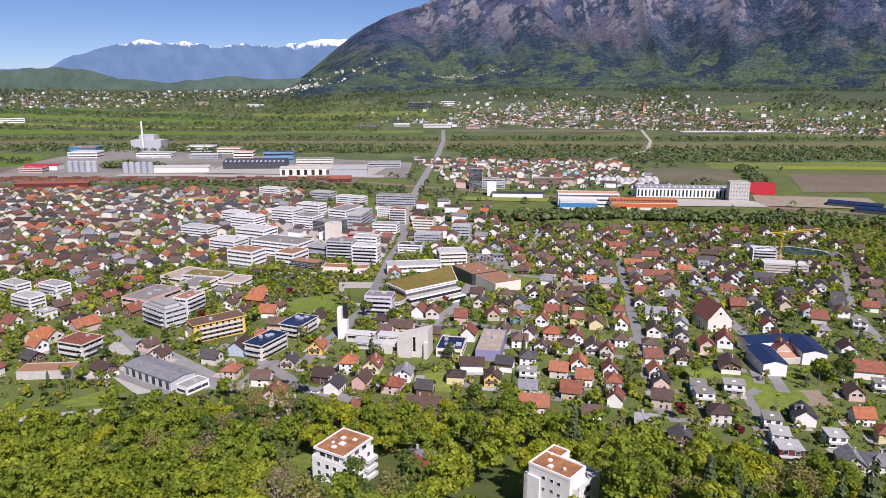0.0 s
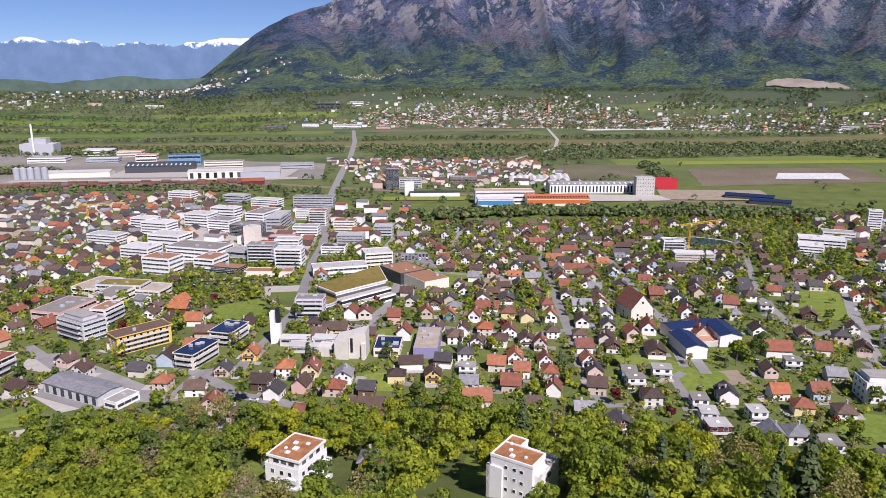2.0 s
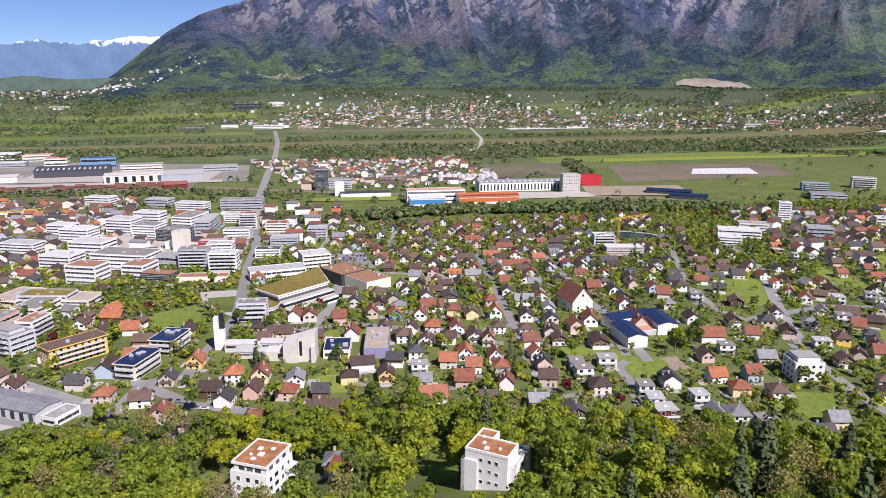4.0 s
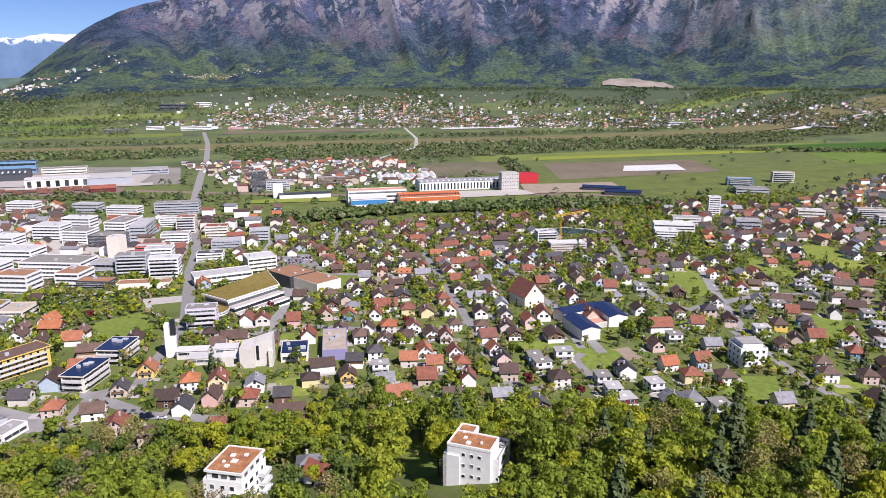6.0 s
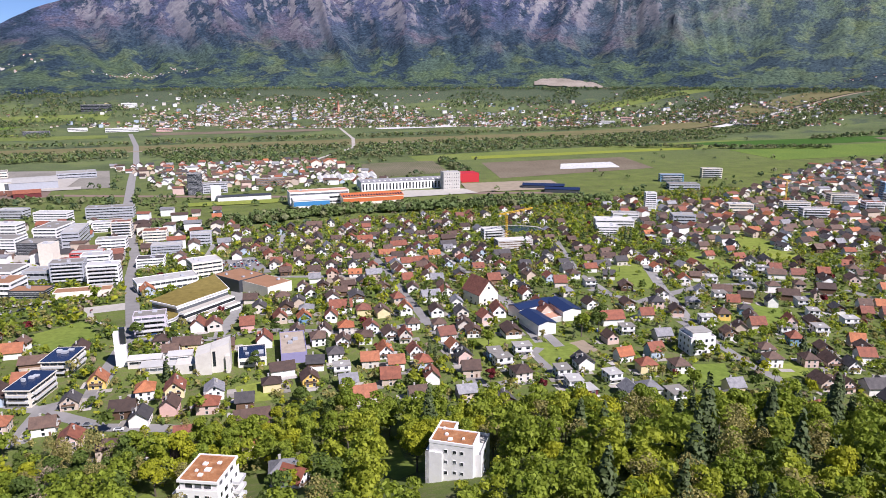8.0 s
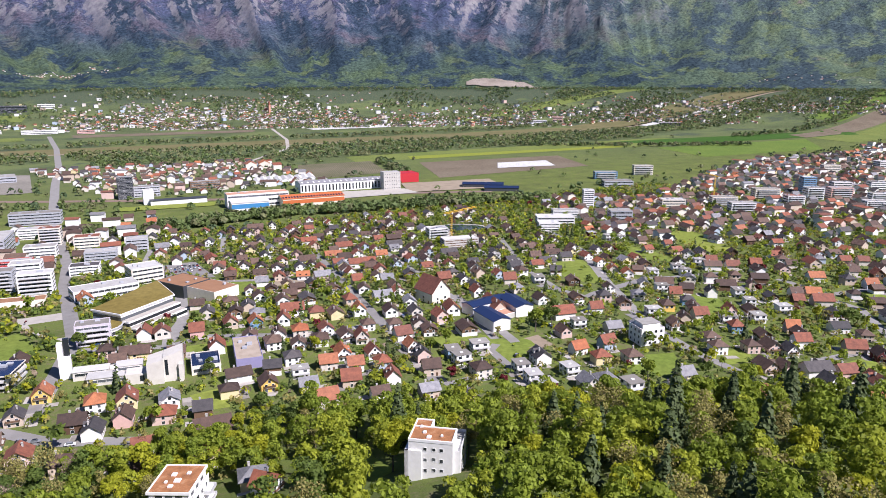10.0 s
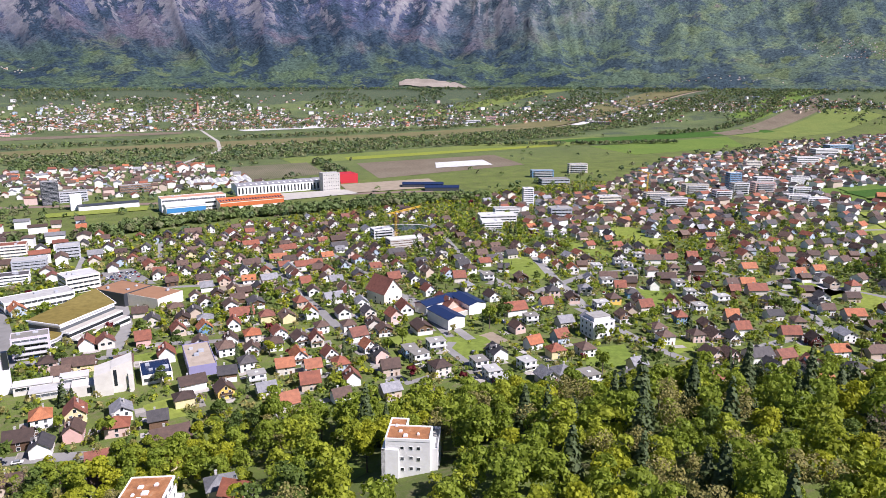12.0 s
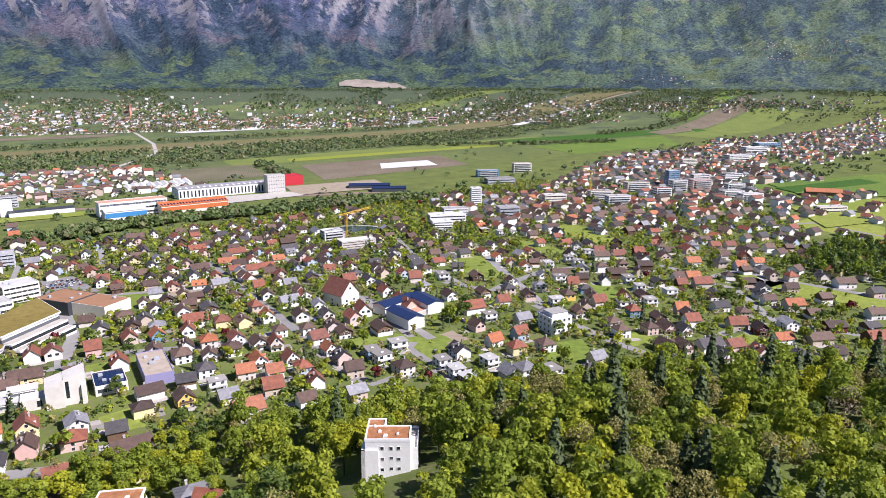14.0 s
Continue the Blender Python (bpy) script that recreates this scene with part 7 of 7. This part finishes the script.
def far_village(name, clusters, seed, label, tall=0.1, size=0.85):
    """Houses crowded round a few centres: bearing, distance, spread in each, how many."""
    rnd = random.Random(seed)
    out, taken = [], Grid()
    for a0, r0, sa, sr, count in clusters:
        for _ in range(count):
            a, r = rnd.gauss(a0, sa), min(3390, r0 + abs(rnd.gauss(0, sr))) if r0 < 3400 else r0 + rnd.uniform(-sr, sr)
            x, y = HUB[0] + r * math.sin(radians(a)), HUB[1] + r * math.cos(radians(a))
            if not taken.free(x, y, 4.5) or noise.noise(Vector((x * 0.006, y * 0.006, seed))) < -0.35:
                continue
            taken.mark(x, y, 4.5)
            big = rnd.random() < tall
            s = size * rnd.uniform(0.8, 1.15) * (1.0 if not big else 1.7)
            out.append((x, y, rnd.uniform(-15, 15) + rnd.choice((0, 90)), 9 * s, 11 * s, (4.4 if not big else 6.5) * s, 3.2 * s if not big else 0.8, rnd.choice((0, 0, 0, 1, 1, 3, 4, 4, 2)) if not big else rnd.choice((3, 3, 4, 0)), 0))
    far_houses(name, out, label, land_z=high_land)
    return out


def high_land(x, y):
    """The land, the mountain's slope included."""
    r = math.hypot(x - HUB[0], y - HUB[1])
    a = math.degrees(math.atan2(x - HUB[0], y - HUB[1]))
    return mountain_z(a, r) if r > 3400 and -16 < a < 88 and y > 0 else ground(x, y)


V1 = far_village("village_across_the_river", [(9, 2470, 3.4, 220, 1000), (15, 2460, 4.0, 210, 1000), (23, 2460, 4.5, 170, 700), (14, 2700, 7.0, 230, 420), (2, 2600, 3.0, 120, 90)], 21, "far village of white houses across the river")
V2 = far_village("village_across_the_river", [(36, 2500, 2.6, 190, 420), (46.5, 2620, 2.8, 200, 620), (55, 2850, 4.5, 120, 260), (65, 2950, 6.0, 90, 260)], 22, "far village at the foot of the mountain")
V3 = far_village("village_across_the_river", [(-29, 3750, 4.0, 420, 330), (-24, 3700, 3.0, 380, 160), (-13, 3950, 4.0, 260, 200)], 23, "scattered houses at the far end of the valley", 0.25)
V4 = far_village("hillside_hamlet", [(2.2, 3830, 1.7, 40, 90), (66.5, 3920, 1.9, 90, 130), (58, 3560, 2.5, 50, 20)], 24, "mountain hamlet on a green terrace", 0.0, 0.55)
HALLS = ((-5.0, 2440, 90, 26, 10), (-2.4, 2520, 70, 24, 9), (0.5, 2470, 120, 30, 11), (3.4, 2430, 60, 26, 9), (-1.0, 2950, 130, 30, 22), (1.2, 2990, 70, 30, 14), (38.0, 2560, 60, 24, 14), (39.4, 2620, 44, 22, 18), (48.0, 2580, 90, 26, 8), (-31.0, 2900, 150, 36, 14), (-14, 3300, 90, 30, 10), (-18, 3420, 70, 30, 10))
for i, (ha, hr, hw, hd, hh) in enumerate(HALLS):
    block("far_hall", "factory", "%s flat-roofed hall beyond the river" % ("dark", "white", "white", "reddish")[i % 4], HUB[0] + hr * math.sin(radians(ha)), HUB[1] + hr * math.cos(radians(ha)), -ha, hw * 0.8, hd, hh, ("dark_metal", "white", "white", "pink")[i % 4], ("gravel", "white_roof", "gravel", "r")[i % 4], 2, "row", clutter=0, sides=("front",))

# ---------------------------------------------------------------- woods, belts and garden trees
def belt(name, line, depth, count, seed, size=(8, 13), tones=(0, 0, 1, 1, 2), label="belt of trees on the valley floor", quads=22):
    rnd = random.Random(seed)
    pts = [Vector(p) for p in line]
    lens = [(b - a).length for a, b in zip(pts, pts[1:])]
    total = sum(lens)
    out = []
    for _ in range(count):
        s = rnd.random() * total
        i = 0
        while s > lens[i]:
            s -= lens[i]
            i += 1
        d = (pts[i + 1] - pts[i]).normalized()
        p = pts[i] + d * s + Vector((-d.y, d.x)) * rnd.uniform(-0.5, 0.5) * depth
        if BUILT.free(p.x, p.y, 3) and PAVED.free(p.x, p.y, 11):
            out.append((p.x, p.y, rnd.choice(tones)))
    return far_trees(name, out, label, size, seed, quads)


def far_church(x, y):
    root = new("far_church")
    root.matrix_world = spot(x, y, 10)
    tagged(root, "far church with a slim pointed tower", "church")
    part("nave", bm_mesh("far_nave", gable_walls(14, 30, 11, 8), M["shell"]), root)
    part("roof", bm_mesh("far_nave_roof", gable_roof(14, 30, 11, 8), M["r"]), root)
    part("tower", box_mesh("far_tower", -4, 4, -23, -15.6, -3, 30, M["salmon"]), root)
    part("spire", box_mesh("far_spire", -4.2, 4.2, -23.2, -15.4, 30, 52, M["r"], top=(4.1, 3.8)), root)


far_church(752, 2700)


M["works_yard"] = field_material("works_yard_gravel", (0.20, 0.19, 0.165), (0.30, 0.28, 0.25))
railway()

# ---------------------------------------------------------------- valley floor: fields, roads, tree belts
def valley():
    ribbon("road", [(2, 2350), (2, 1910), (-12, 1500), (-28, 1250), (-40, 1000), (-43, 945), (-45, 870), (-52, 760), (-60, 640)], 12, M["asphalt"], "straight grey road from the town to the river", lift=0.2)
    ribbon("road", [(720, 2700), (655, 2330), (560, 1900), (480, 1650), (330, 1430), (290, 1330), (290, 1200)], 9, M["paving"], "pale straight road across the river plain", lift=0.2)
    ribbon("river_bank", [(-4500, 2150), (-1500, 1850), (0, 1830), (1100, 1790), (2900, 2000), (4600, 2300)], 150, M["scrub"], "brown-green river bank with dry grass", "ground", 0.15)
    ribbon("dyke", [(-4500, 2080), (-1500, 1775), (0, 1755), (1100, 1712), (2900, 1920), (4600, 2220)], 16, M["dirt"], "pale gravel path along the river dyke", "path", 0.25)
    f = [("works_yard", (-820, 1185), (-60, 1175), (-60, 1400), (-820, 1690)), ("crop", (-1300, 1320), (-800, 1330), (-860, 1560), (-1500, 1560)), ("plough", (-1300, 1220), (-780, 1220), (-800, 1325), (-1300, 1315)),
         ("valley_meadow", (500, 1290), (1500, 1240), (1500, 1420), (520, 1400)), ("plough", (528, 1014), (857, 1017), (928, 1192), (605, 1226)), ("plough_green", (315, 1108), (484, 1119), (533, 1298), (385, 1307)),
         ("crop", (1180, 1010), (1560, 980), (1800, 1180), (1250, 1210)), ("crop_dark", (1300, 1250), (2100, 1200), (2200, 1330), (1300, 1390)), ("rape", (620, 1290), (1200, 1262), (1200, 1300), (640, 1340)),
         ("valley_meadow", (1800, 1050), (2600, 1100), (2700, 1300), (1850, 1200)), ("plough", (1850, 1210), (2800, 1330), (2900, 1450), (1900, 1300)), ("crop", (2300, 1380), (3600, 1600), (3600, 1750), (2300, 1500)),
         ("crop", (-1800, 2160), (-600, 2130), (-600, 2250), (-1900, 2330)), ("valley_meadow", (-500, 2200), (-60, 2200), (-60, 2330), (-500, 2350)), ("plough", (60, 2250), (560, 2230), (600, 2330), (60, 2360)),
         ("fleece", (760, 2230), (1300, 2230), (1300, 2290), (760, 2300)), ("crop", (-2400, 2600), (-400, 2550), (-300, 2680), (-2600, 2800)), ("rape", (-1700, 2430), (-300, 2400), (-300, 2450), (-1700, 2490)),
         ("valley_meadow", (-700, 2780), (-60, 2760), (-40, 2880), (-800, 2960)), ("crop_dark", (-3000, 2900), (-900, 2800), (-900, 2880), (-3000, 3050)), ("valley_meadow", (1350, 2220), (2500, 2350), (2500, 2450), (1350, 2300)),
         ("fleece", (1800, 1760), (2500, 1900), (2480, 1930), (1790, 1790)), ("fleece", (686, 1072), (804, 1049), (844, 1128), (734, 1141)), ("meadow", (30, 945), (140, 930), (150, 960), (30, 975)),
         ("dirt", (410, 900), (560, 870), (590, 960), (440, 985)), ("paving", (210, 905), (420, 890), (420, 935), (300, 960)), ("paving", (-560, 1190), (-100, 1170), (-100, 1200), (-560, 1215)), ("paving", (-420, 1230), (-120, 1200), (-100, 1340), (-420, 1370)),
         ("crop", (880, 380), (1050, 300), (1250, 420), (1000, 500)), ("meadow", (700, 300), (860, 250), (960, 330), (800, 380)), ("crop_dark", (930, 430), (1120, 380), (1150, 420), (960, 470)), ("paving", (-150, 545), (-60, 548), (-62, 556), (-150, 553)), ("paving", (-170, 620), (-60, 640), (-100, 800), (-210, 780))]
    words = {"crop": "green young crop field", "plough": "brown ploughed field", "meadow": "bright green meadow", "valley_meadow": "muted green valley meadow", "plough_green": "vegetable rows on brown soil", "crop_dark": "dark green crop field", "rape": "yellow-green field", "fleece": "rows of white crop covers", "dirt": "bare gravel yard", "paving": "pale paved works yard", "works_yard": "grey gravel works yard"}
    for i, (k, a, b, c, d) in enumerate(f):
        plot("field" if k not in ("dirt", "paving", "works_yard") else "pavement", [a, b, c, d], M[k], words[k], "field" if k not in ("dirt", "paving", "works_yard") else "ground", lift=0.16 + 0.03 * i, step=60)
    mark_roads()


valley()

belt("poplar_belt", [(-20, 800), (200, 826), (330, 800), (505, 762), (560, 720)], 34, 520, 31, (6, 9.5), (0, 0, 0, 1), "green row of trees along a stream", 30)
belt("river_wood", [(-1500, 1690), (0, 1650), (600, 1610), (1100, 1590), (1700, 1640), (3000, 1780), (4400, 2050)], 150, 4200, 32, (6, 10.5), quads=13)
belt("river_wood", [(-4000, 2200), (-1500, 1960), (0, 1945), (1100, 1920), (2900, 2140), (4400, 2400)], 70, 2600, 33, (6, 10.5), quads=12)
belt("river_wood", [(40, 1480), (500, 1450), (900, 1470), (1500, 1500)], 120, 1100, 34, (5.5, 9.5), quads=14)
belt("river_wood", [(-650, 1760), (-100, 1620)], 110, 420, 35, (6, 10), quads=14)
belt("field_trees", [(-3200, 2420), (-200, 2300)], 110, 1000, 36, (6, 11), quads=12)
belt("field_trees", [(-3400, 2600), (-200, 2500)], 80, 800, 37, (6, 11), quads=12)
belt("field_trees", [(-3600, 2900), (-100, 2700)], 140, 1000, 38, (7, 12), quads=12)
belt("field_trees", [(-4000, 3300), (-200, 3000)], 300, 1500, 39, (8, 13), quads=10)
belt("field_trees", [(-4000, 3800), (-300, 3400)], 420, 1500, 40, (8, 15), quads=10)
belt("field_trees", [(700, 2330), (1700, 2330), (3200, 2700)], 130, 800, 41, (6, 10), quads=12)
belt("hedge_trees", [(1000, 1420), (1280, 1240), (1500, 1140)], 22, 190, 42, (6, 9))
belt("hedge_trees", [(500, 1090), (540, 1260), (560, 1300)], 24, 90, 43, (6, 9))
belt("hedge_trees", [(1700, 1330), (2400, 1420), (3000, 1640)], 40, 300, 44, (7, 10))
belt("field_trees", [(-1000, 1400), (-820, 1390)], 30, 40, 45, (6, 10))
belt("works_trees", [(-640, 1330), (-520, 1300)], 50, 80, 46, (6, 10))
belt("works_trees", [(-500, 1090), (-120, 1060), (20, 960)], 30, 110, 47, (5, 8))


def village_trees(name, places, seed, share):
    rnd = random.Random(seed)
    out = []
    for p in places:
        if rnd.random() < share:
            out.append((p[0] + rnd.uniform(-24, 24), p[1] + rnd.uniform(-24, 24), rnd.choice((0, 0, 1, 2))))
    far_trees(name, out, "trees between the far houses", (5, 9.5), seed, 10)


village_trees("village_trees", V1 + V1, 51, 0.7)
village_trees("village_trees", V2 + V2 + V2, 52, 0.8)
village_trees("village_trees", V3 + V3 + V3, 53, 0.9)


def garden_trees():
    """Trees and bushes between the houses: the nearest as things, the rest joined."""
    rnd = random.Random(61)
    singles, rest = 0, []
    for k in range(9000):
        x, y = rnd.uniform(-420, 720), rnd.uniform(80, 760)
        if y < hill_edge(x) - 4 or x > 320 + (y - 110) * 1.7:
            continue
        size = rnd.uniform(0.35, 0.95) if rnd.random() < 0.75 else rnd.uniform(0.9, 1.5)
        if not (BUILT.free(x, y, 2.2 * size) and PAVED.free(x, y, 1.0)):
            continue
        if not is_clear(x, y) and rnd.random() > 0.06:
            continue
        dense = noise.noise(Vector((x * 0.018, y * 0.018, 0.5)))
        if rnd.random() > 0.62 + dense * 0.8:
            continue
        kind = rnd.choice((0, 0, 1, 1, 1, 2, 2, 3, 3, 4, 5 if rnd.random() < 0.35 else 1, 6))
        if y + 0.35 * abs(x) < 430 and size > 0.6 and singles < 105:
            singles += 1
            SMALL[kind].stand(spot(x, y, rnd.uniform(0, 360), size, size, size * rnd.uniform(0.85, 1.15)), SMALL_WORDS[kind] + " between houses", "garden trees")
        else:
            rest.append((x, y, kind, size))
        if len(rest) > 2600:
            break
    near = [r for r in rest if r[1] < 480]
    far = [r for r in rest if r[1] >= 480]
    mass("garden_trees", near, SMALL, "bushes and small trees in the gardens", 0.24, grow=1.4)
    mass("garden_trees", far, SMALL, "bushes and small trees in the gardens", 0.13, grow=1.8)
    out = []
    for k in range(2600):
        x, y = rnd.uniform(-760, 1900), rnd.uniform(420, 1420)
        if x > 480 and y > 800 + max(0, x - 520) * 0.16 and rnd.random() > 0.08:      # open fields
            continue
        if (y < 760 and -420 < x < 640) or not BUILT.free(x, y, 2) or not PAVED.free(x, y, 2) or not is_clear(x, y):
            continue
        out.append((x, y, rnd.choice((0, 0, 1, 2, 2))))
    far_trees("town_trees", out, "trees between the houses of the town", (4, 8.5), 62, 16)


garden_trees()


def quarry():
    """A bare cut in the wooded slope, with the track that leads down from it."""
    verts, faces = [], []
    nu, nv = 26, 7
    for i in range(nu + 1):
        for j in range(nv + 1):
            u, v = i / nu, j / nv
            a = 32.2 + 5.9 * u
            wide = math.sin(math.pi * min(1.0, 0.12 + u * 0.95)) ** 0.6
            r = 3408 + 20 * noise.noise(Vector((u * 5, 0, 3))) + (16 + 62 * wide) * v + 30 * (1 - u)
            x, y = HUB[0] + r * math.sin(radians(a)), HUB[1] + r * math.cos(radians(a))
            verts.append((x, y, mountain_z(a, r) + 7 + 5 * noise.noise(Vector((u * 14, v * 4, 1)))))
    for i in range(nu):
        for j in range(nv):
            k = i * (nv + 1) + j
            faces.append((k, k + nv + 1, k + nv + 2, k + 1))
    me = mesh_of("quarry", verts, faces, [M["quarry"]], smooth_shade=True)
    if me.polygons[0].normal.z < 0:
        me.flip_normals()
    tagged(new("quarry", me), "pale bare quarry on the foot of the mountain", "quarry", kind="structure")


M["quarry"] = field_material("quarry_gravel", (0.22, 0.19, 0.16), (0.33, 0.29, 0.25))
quarry()


def slope_trees():
    """Loose woods on the rise behind the far villages and along the foot of the mountain."""
    rnd = random.Random(81)
    out = []
    for k in range(9500):
        a, r = rnd.uniform(-14, 78), rnd.choice((rnd.uniform(3150, 3400), rnd.uniform(2640, 3300), rnd.uniform(2900, 3400)))
        x, y = HUB[0] + r * math.sin(radians(a)), HUB[1] + r * math.cos(radians(a))
        if noise.noise(Vector((x * 0.004, y * 0.004, 2))) > 0.0 or r > 3300:
            out.append((x, y, rnd.choice((0, 1, 2, 2))))
    far_trees("slope_trees", out, "loose woods below the mountain", (7, 12), 82, 10)


slope_trees()


def bushes():
    """Hedges, shrubs and small fruit trees between the houses."""
    rnd = random.Random(91)
    out = []
    for k in range(42000):
        x, y = rnd.uniform(-440, 780), rnd.uniform(60, 780)
        if y < hill_edge(x) - 2 or x > 330 + (y - 110) * 1.7 or not BUILT.free(x, y, 0.6) or not PAVED.free(x, y, 0.6):
            continue
        if not is_clear(x, y) and rnd.random() > 0.04:
            continue
        if rnd.random() > 0.62 + 0.5 * noise.noise(Vector((x * 0.03, y * 0.03, 6))):
            continue
        out.append((x, y, rnd.choice((0, 1, 1, 2, 2, 3, 3, 5 if rnd.random() < 0.3 else 2, 7))))
        if len(out) > 13500:
            break
    near = [o for o in out if o[1] < 420]
    far = [o for o in out if o[1] >= 420]
    far_trees("garden_bushes", near, "garden shrubs and hedges", (1.2, 3.4), 92, 15, LEAF, 0.30)
    far_trees("garden_bushes", far, "garden shrubs and small trees", (1.6, 4.4), 93, 9, LEAF, 0.38)


bushes()


GLADES = [[Vector(p) for p in g] for g in (
    ((-62, 238), (-52, 247), (-36, 210), (-38, 188), (-56, 206)),
    ((17, 184), (20, 206), (27, 236), (40, 246), (36, 226), (27, 190)),
    ((8, 196), (-2, 226), (12, 240), (20, 222)))]      # lawns and meadows among the trees


def hillside():
    """The wood on the slope under the camera: the nearest trees as things, the rest joined."""
    rnd = random.Random(71)
    taken = Grid()
    for x, y, r in ((-6.7, 214.6, 9), (-10, 206, 6), (26, 168, 5), (33, 158, 5), (36, 154, 5), (39, 150, 5), (20, 172, 6), (23, 180, 6), (-33.7, 214.8, 15), (32, 173, 9), (-30, 193, 15), (-42, 200, 11), (-18, 198, 12), (-25, 178, 13), (-14, 186, 8), (22, 160, 12), (14, 150, 9), (17, 172, 9), (30, 156, 9), (-14, 222, 8), (16, 178, 9), (10, 186, 8), (-46, 208, 10), (-30, 198, 9), (-22, 205, 8), (20, 168, 8), (24, 160, 7), (33, 160, 7), (-20, 228, 7)):
        taken.mark(x, y, r)
    spots = []
    for k in range(13000):
        a, q = radians(rnd.uniform(-35, 73)), math.sqrt(rnd.uniform(115 ** 2, 330 ** 2))
        x, y = HUB[0] + q * math.sin(a), HUB[1] + q * math.cos(a)
        e = hill_edge(x)
        if y > e + 2 or y < e - 260:
            continue
        if x > 30 and y > e - 12 and x < 110:
            if rnd.random() < 0.6:
                continue
        size = rnd.uniform(0.85, 1.4)
        if not taken.free(x, y, 3.0 * size):
            continue
        if any(inside(g, x, y) for g in GLADES):
            continue
        taken.mark(x, y, 3.0 * size)
        w = noise.noise(Vector((x * 0.02, y * 0.02, 9)))
        w2 = noise.noise(Vector((x * 0.013, y * 0.013, 4)))
        if w2 > -0.05 and x > 45 and y < e - 38:
            kind = rnd.choice((5, 6, 3, 7, 8, 10, 2, 2, 0))
        elif w > 0.0:
            kind = rnd.choice((0, 1, 2, 3, 10, 0, 2))
        elif w < -0.25:
            kind = rnd.choice((2, 3, 4, 5, 9, 6, 3)) if x < 40 else rnd.choice((2, 4, 7 if y < e - 30 else 3, 5, 9, 6))
        else:
            kind = rnd.choice((0, 1, 2, 3, 4, 5, 6, 10, 3))
        if y > e - 14:
            size *= 0.6
        spots.append((x, y, kind, size))
    near = [s for s in spots if -130 < s[0] < 230 and s[1] > hill_edge(s[0]) - 95]
    rnd.shuffle(near)
    first = near[:155]
    chosen = set(first)
    for x, y, kind, size in first:
        TREES[kind].stand(spot(x, y, rnd.uniform(0, 360), size, size, size * rnd.uniform(0.9, 1.15), -0.3), TREE_WORDS[kind] + " on the hillside", "trees of the hillside wood")
    rest = [s for s in spots if s not in chosen]
    mass("hillside_wood", rest, TREES, "mixed spring wood on the hillside", 0.34, "wood", grow=1.2)
    # undergrowth along the edge
    low = []
    for k in range(1500):
        x = rnd.uniform(-240, 330)
        y = hill_edge(x) - abs(rnd.gauss(0, 34)) + 6
        if taken.free(x, y, 0.5) and BUILT.free(x, y, 1):
            low.append((x, y, rnd.choice((0, 1, 2, 3, 3, 6)), rnd.uniform(0.3, 0.75)))
    mass("undergrowth", low, SMALL, "bushes along the edge of the wood", 0.2, "bushes", grow=1.5)
    # a grove on the right of the town
    grove = []
    for k in range(240):
        x, y = rnd.uniform(500, 640), rnd.uniform(170, 260)
        grove.append((x, y, rnd.choice((2, 4, 4, 3)), rnd.uniform(0.7, 1.0)))
    mass("grove", grove, TREES, "dark green grove beside a meadow", 0.035, "wood", grow=3.0)


hillside()
for x, y, s in ((103.0, 278.9, 0.85), (-146.9, 405.0, 1.0)):
    TREES[11].stand(spot(x, y, 40, s, s, s), "copper beech with dark red leaves in a garden", "copper beeches")
for x, y, s in ((194.4, 315.2, 1.25), (24.1, 391.5, 0.8), (-30.4, 402.7, 0.8), (3.7, 345.2, 0.75), (-167.3, 367.3, 0.8), (-154.5, 368.7, 0.7)):
    TREES[4].stand(spot(x, y, 10, s, s, s), "large dark green broadleaf tree in the town", "large town trees")
for x, y, k, s in ((45, 163, 2, 0.85), (50, 171, 0, 0.9), (47, 180, 5, 0.8), (55, 160, 10, 0.9), (-10, 205, 10, 0.75), (-4, 214, 0, 0.7)):
    TREES[k].stand(spot(x, y, 25, s, s, s, -0.3), TREE_WORDS[k] + " beside an apartment house", "trees of the hillside wood")


def avenue(points, gap, label):
    """A row of small round trees along a street."""
    for a, b in zip(points, points[1:]):
        a, b = Vector(a), Vector(b)
        n = int((b - a).length / gap)
        for i in range(n):
            p = a.lerp(b, i / n)
            SMALL[1].stand(spot(p.x, p.y, i * 50, 0.8, 0.8, 0.75), label, "avenue trees")


avenue([(-150, 532), (-64, 540)], 8.5, "small round green tree beside a car park")
plot("field", [(-62, 238), (-52, 247), (-37, 212), (-54, 206)], M["lawn"], "garden lawn beside the apartment house", "lawn", lift=0.15, step=4)
plot("field", [(-54, 206), (-37, 212), (-30, 194), (-44, 190)], M["lawn"], "garden lawn before the apartment house", "lawn", lift=0.15, step=4)
plot("field", [(18, 186), (28, 190), (32, 214), (20, 206)], M["lawn"], "curved lawn beside the apartment house", "lawn", lift=0.15, step=4)
plot("field", [(20, 206), (32, 214), (41, 246), (28, 238)], M["lawn"], "curved lawn beside the apartment house", "lawn", lift=0.15, step=4)
house("rn", -6.7, 214.6, 40, True)
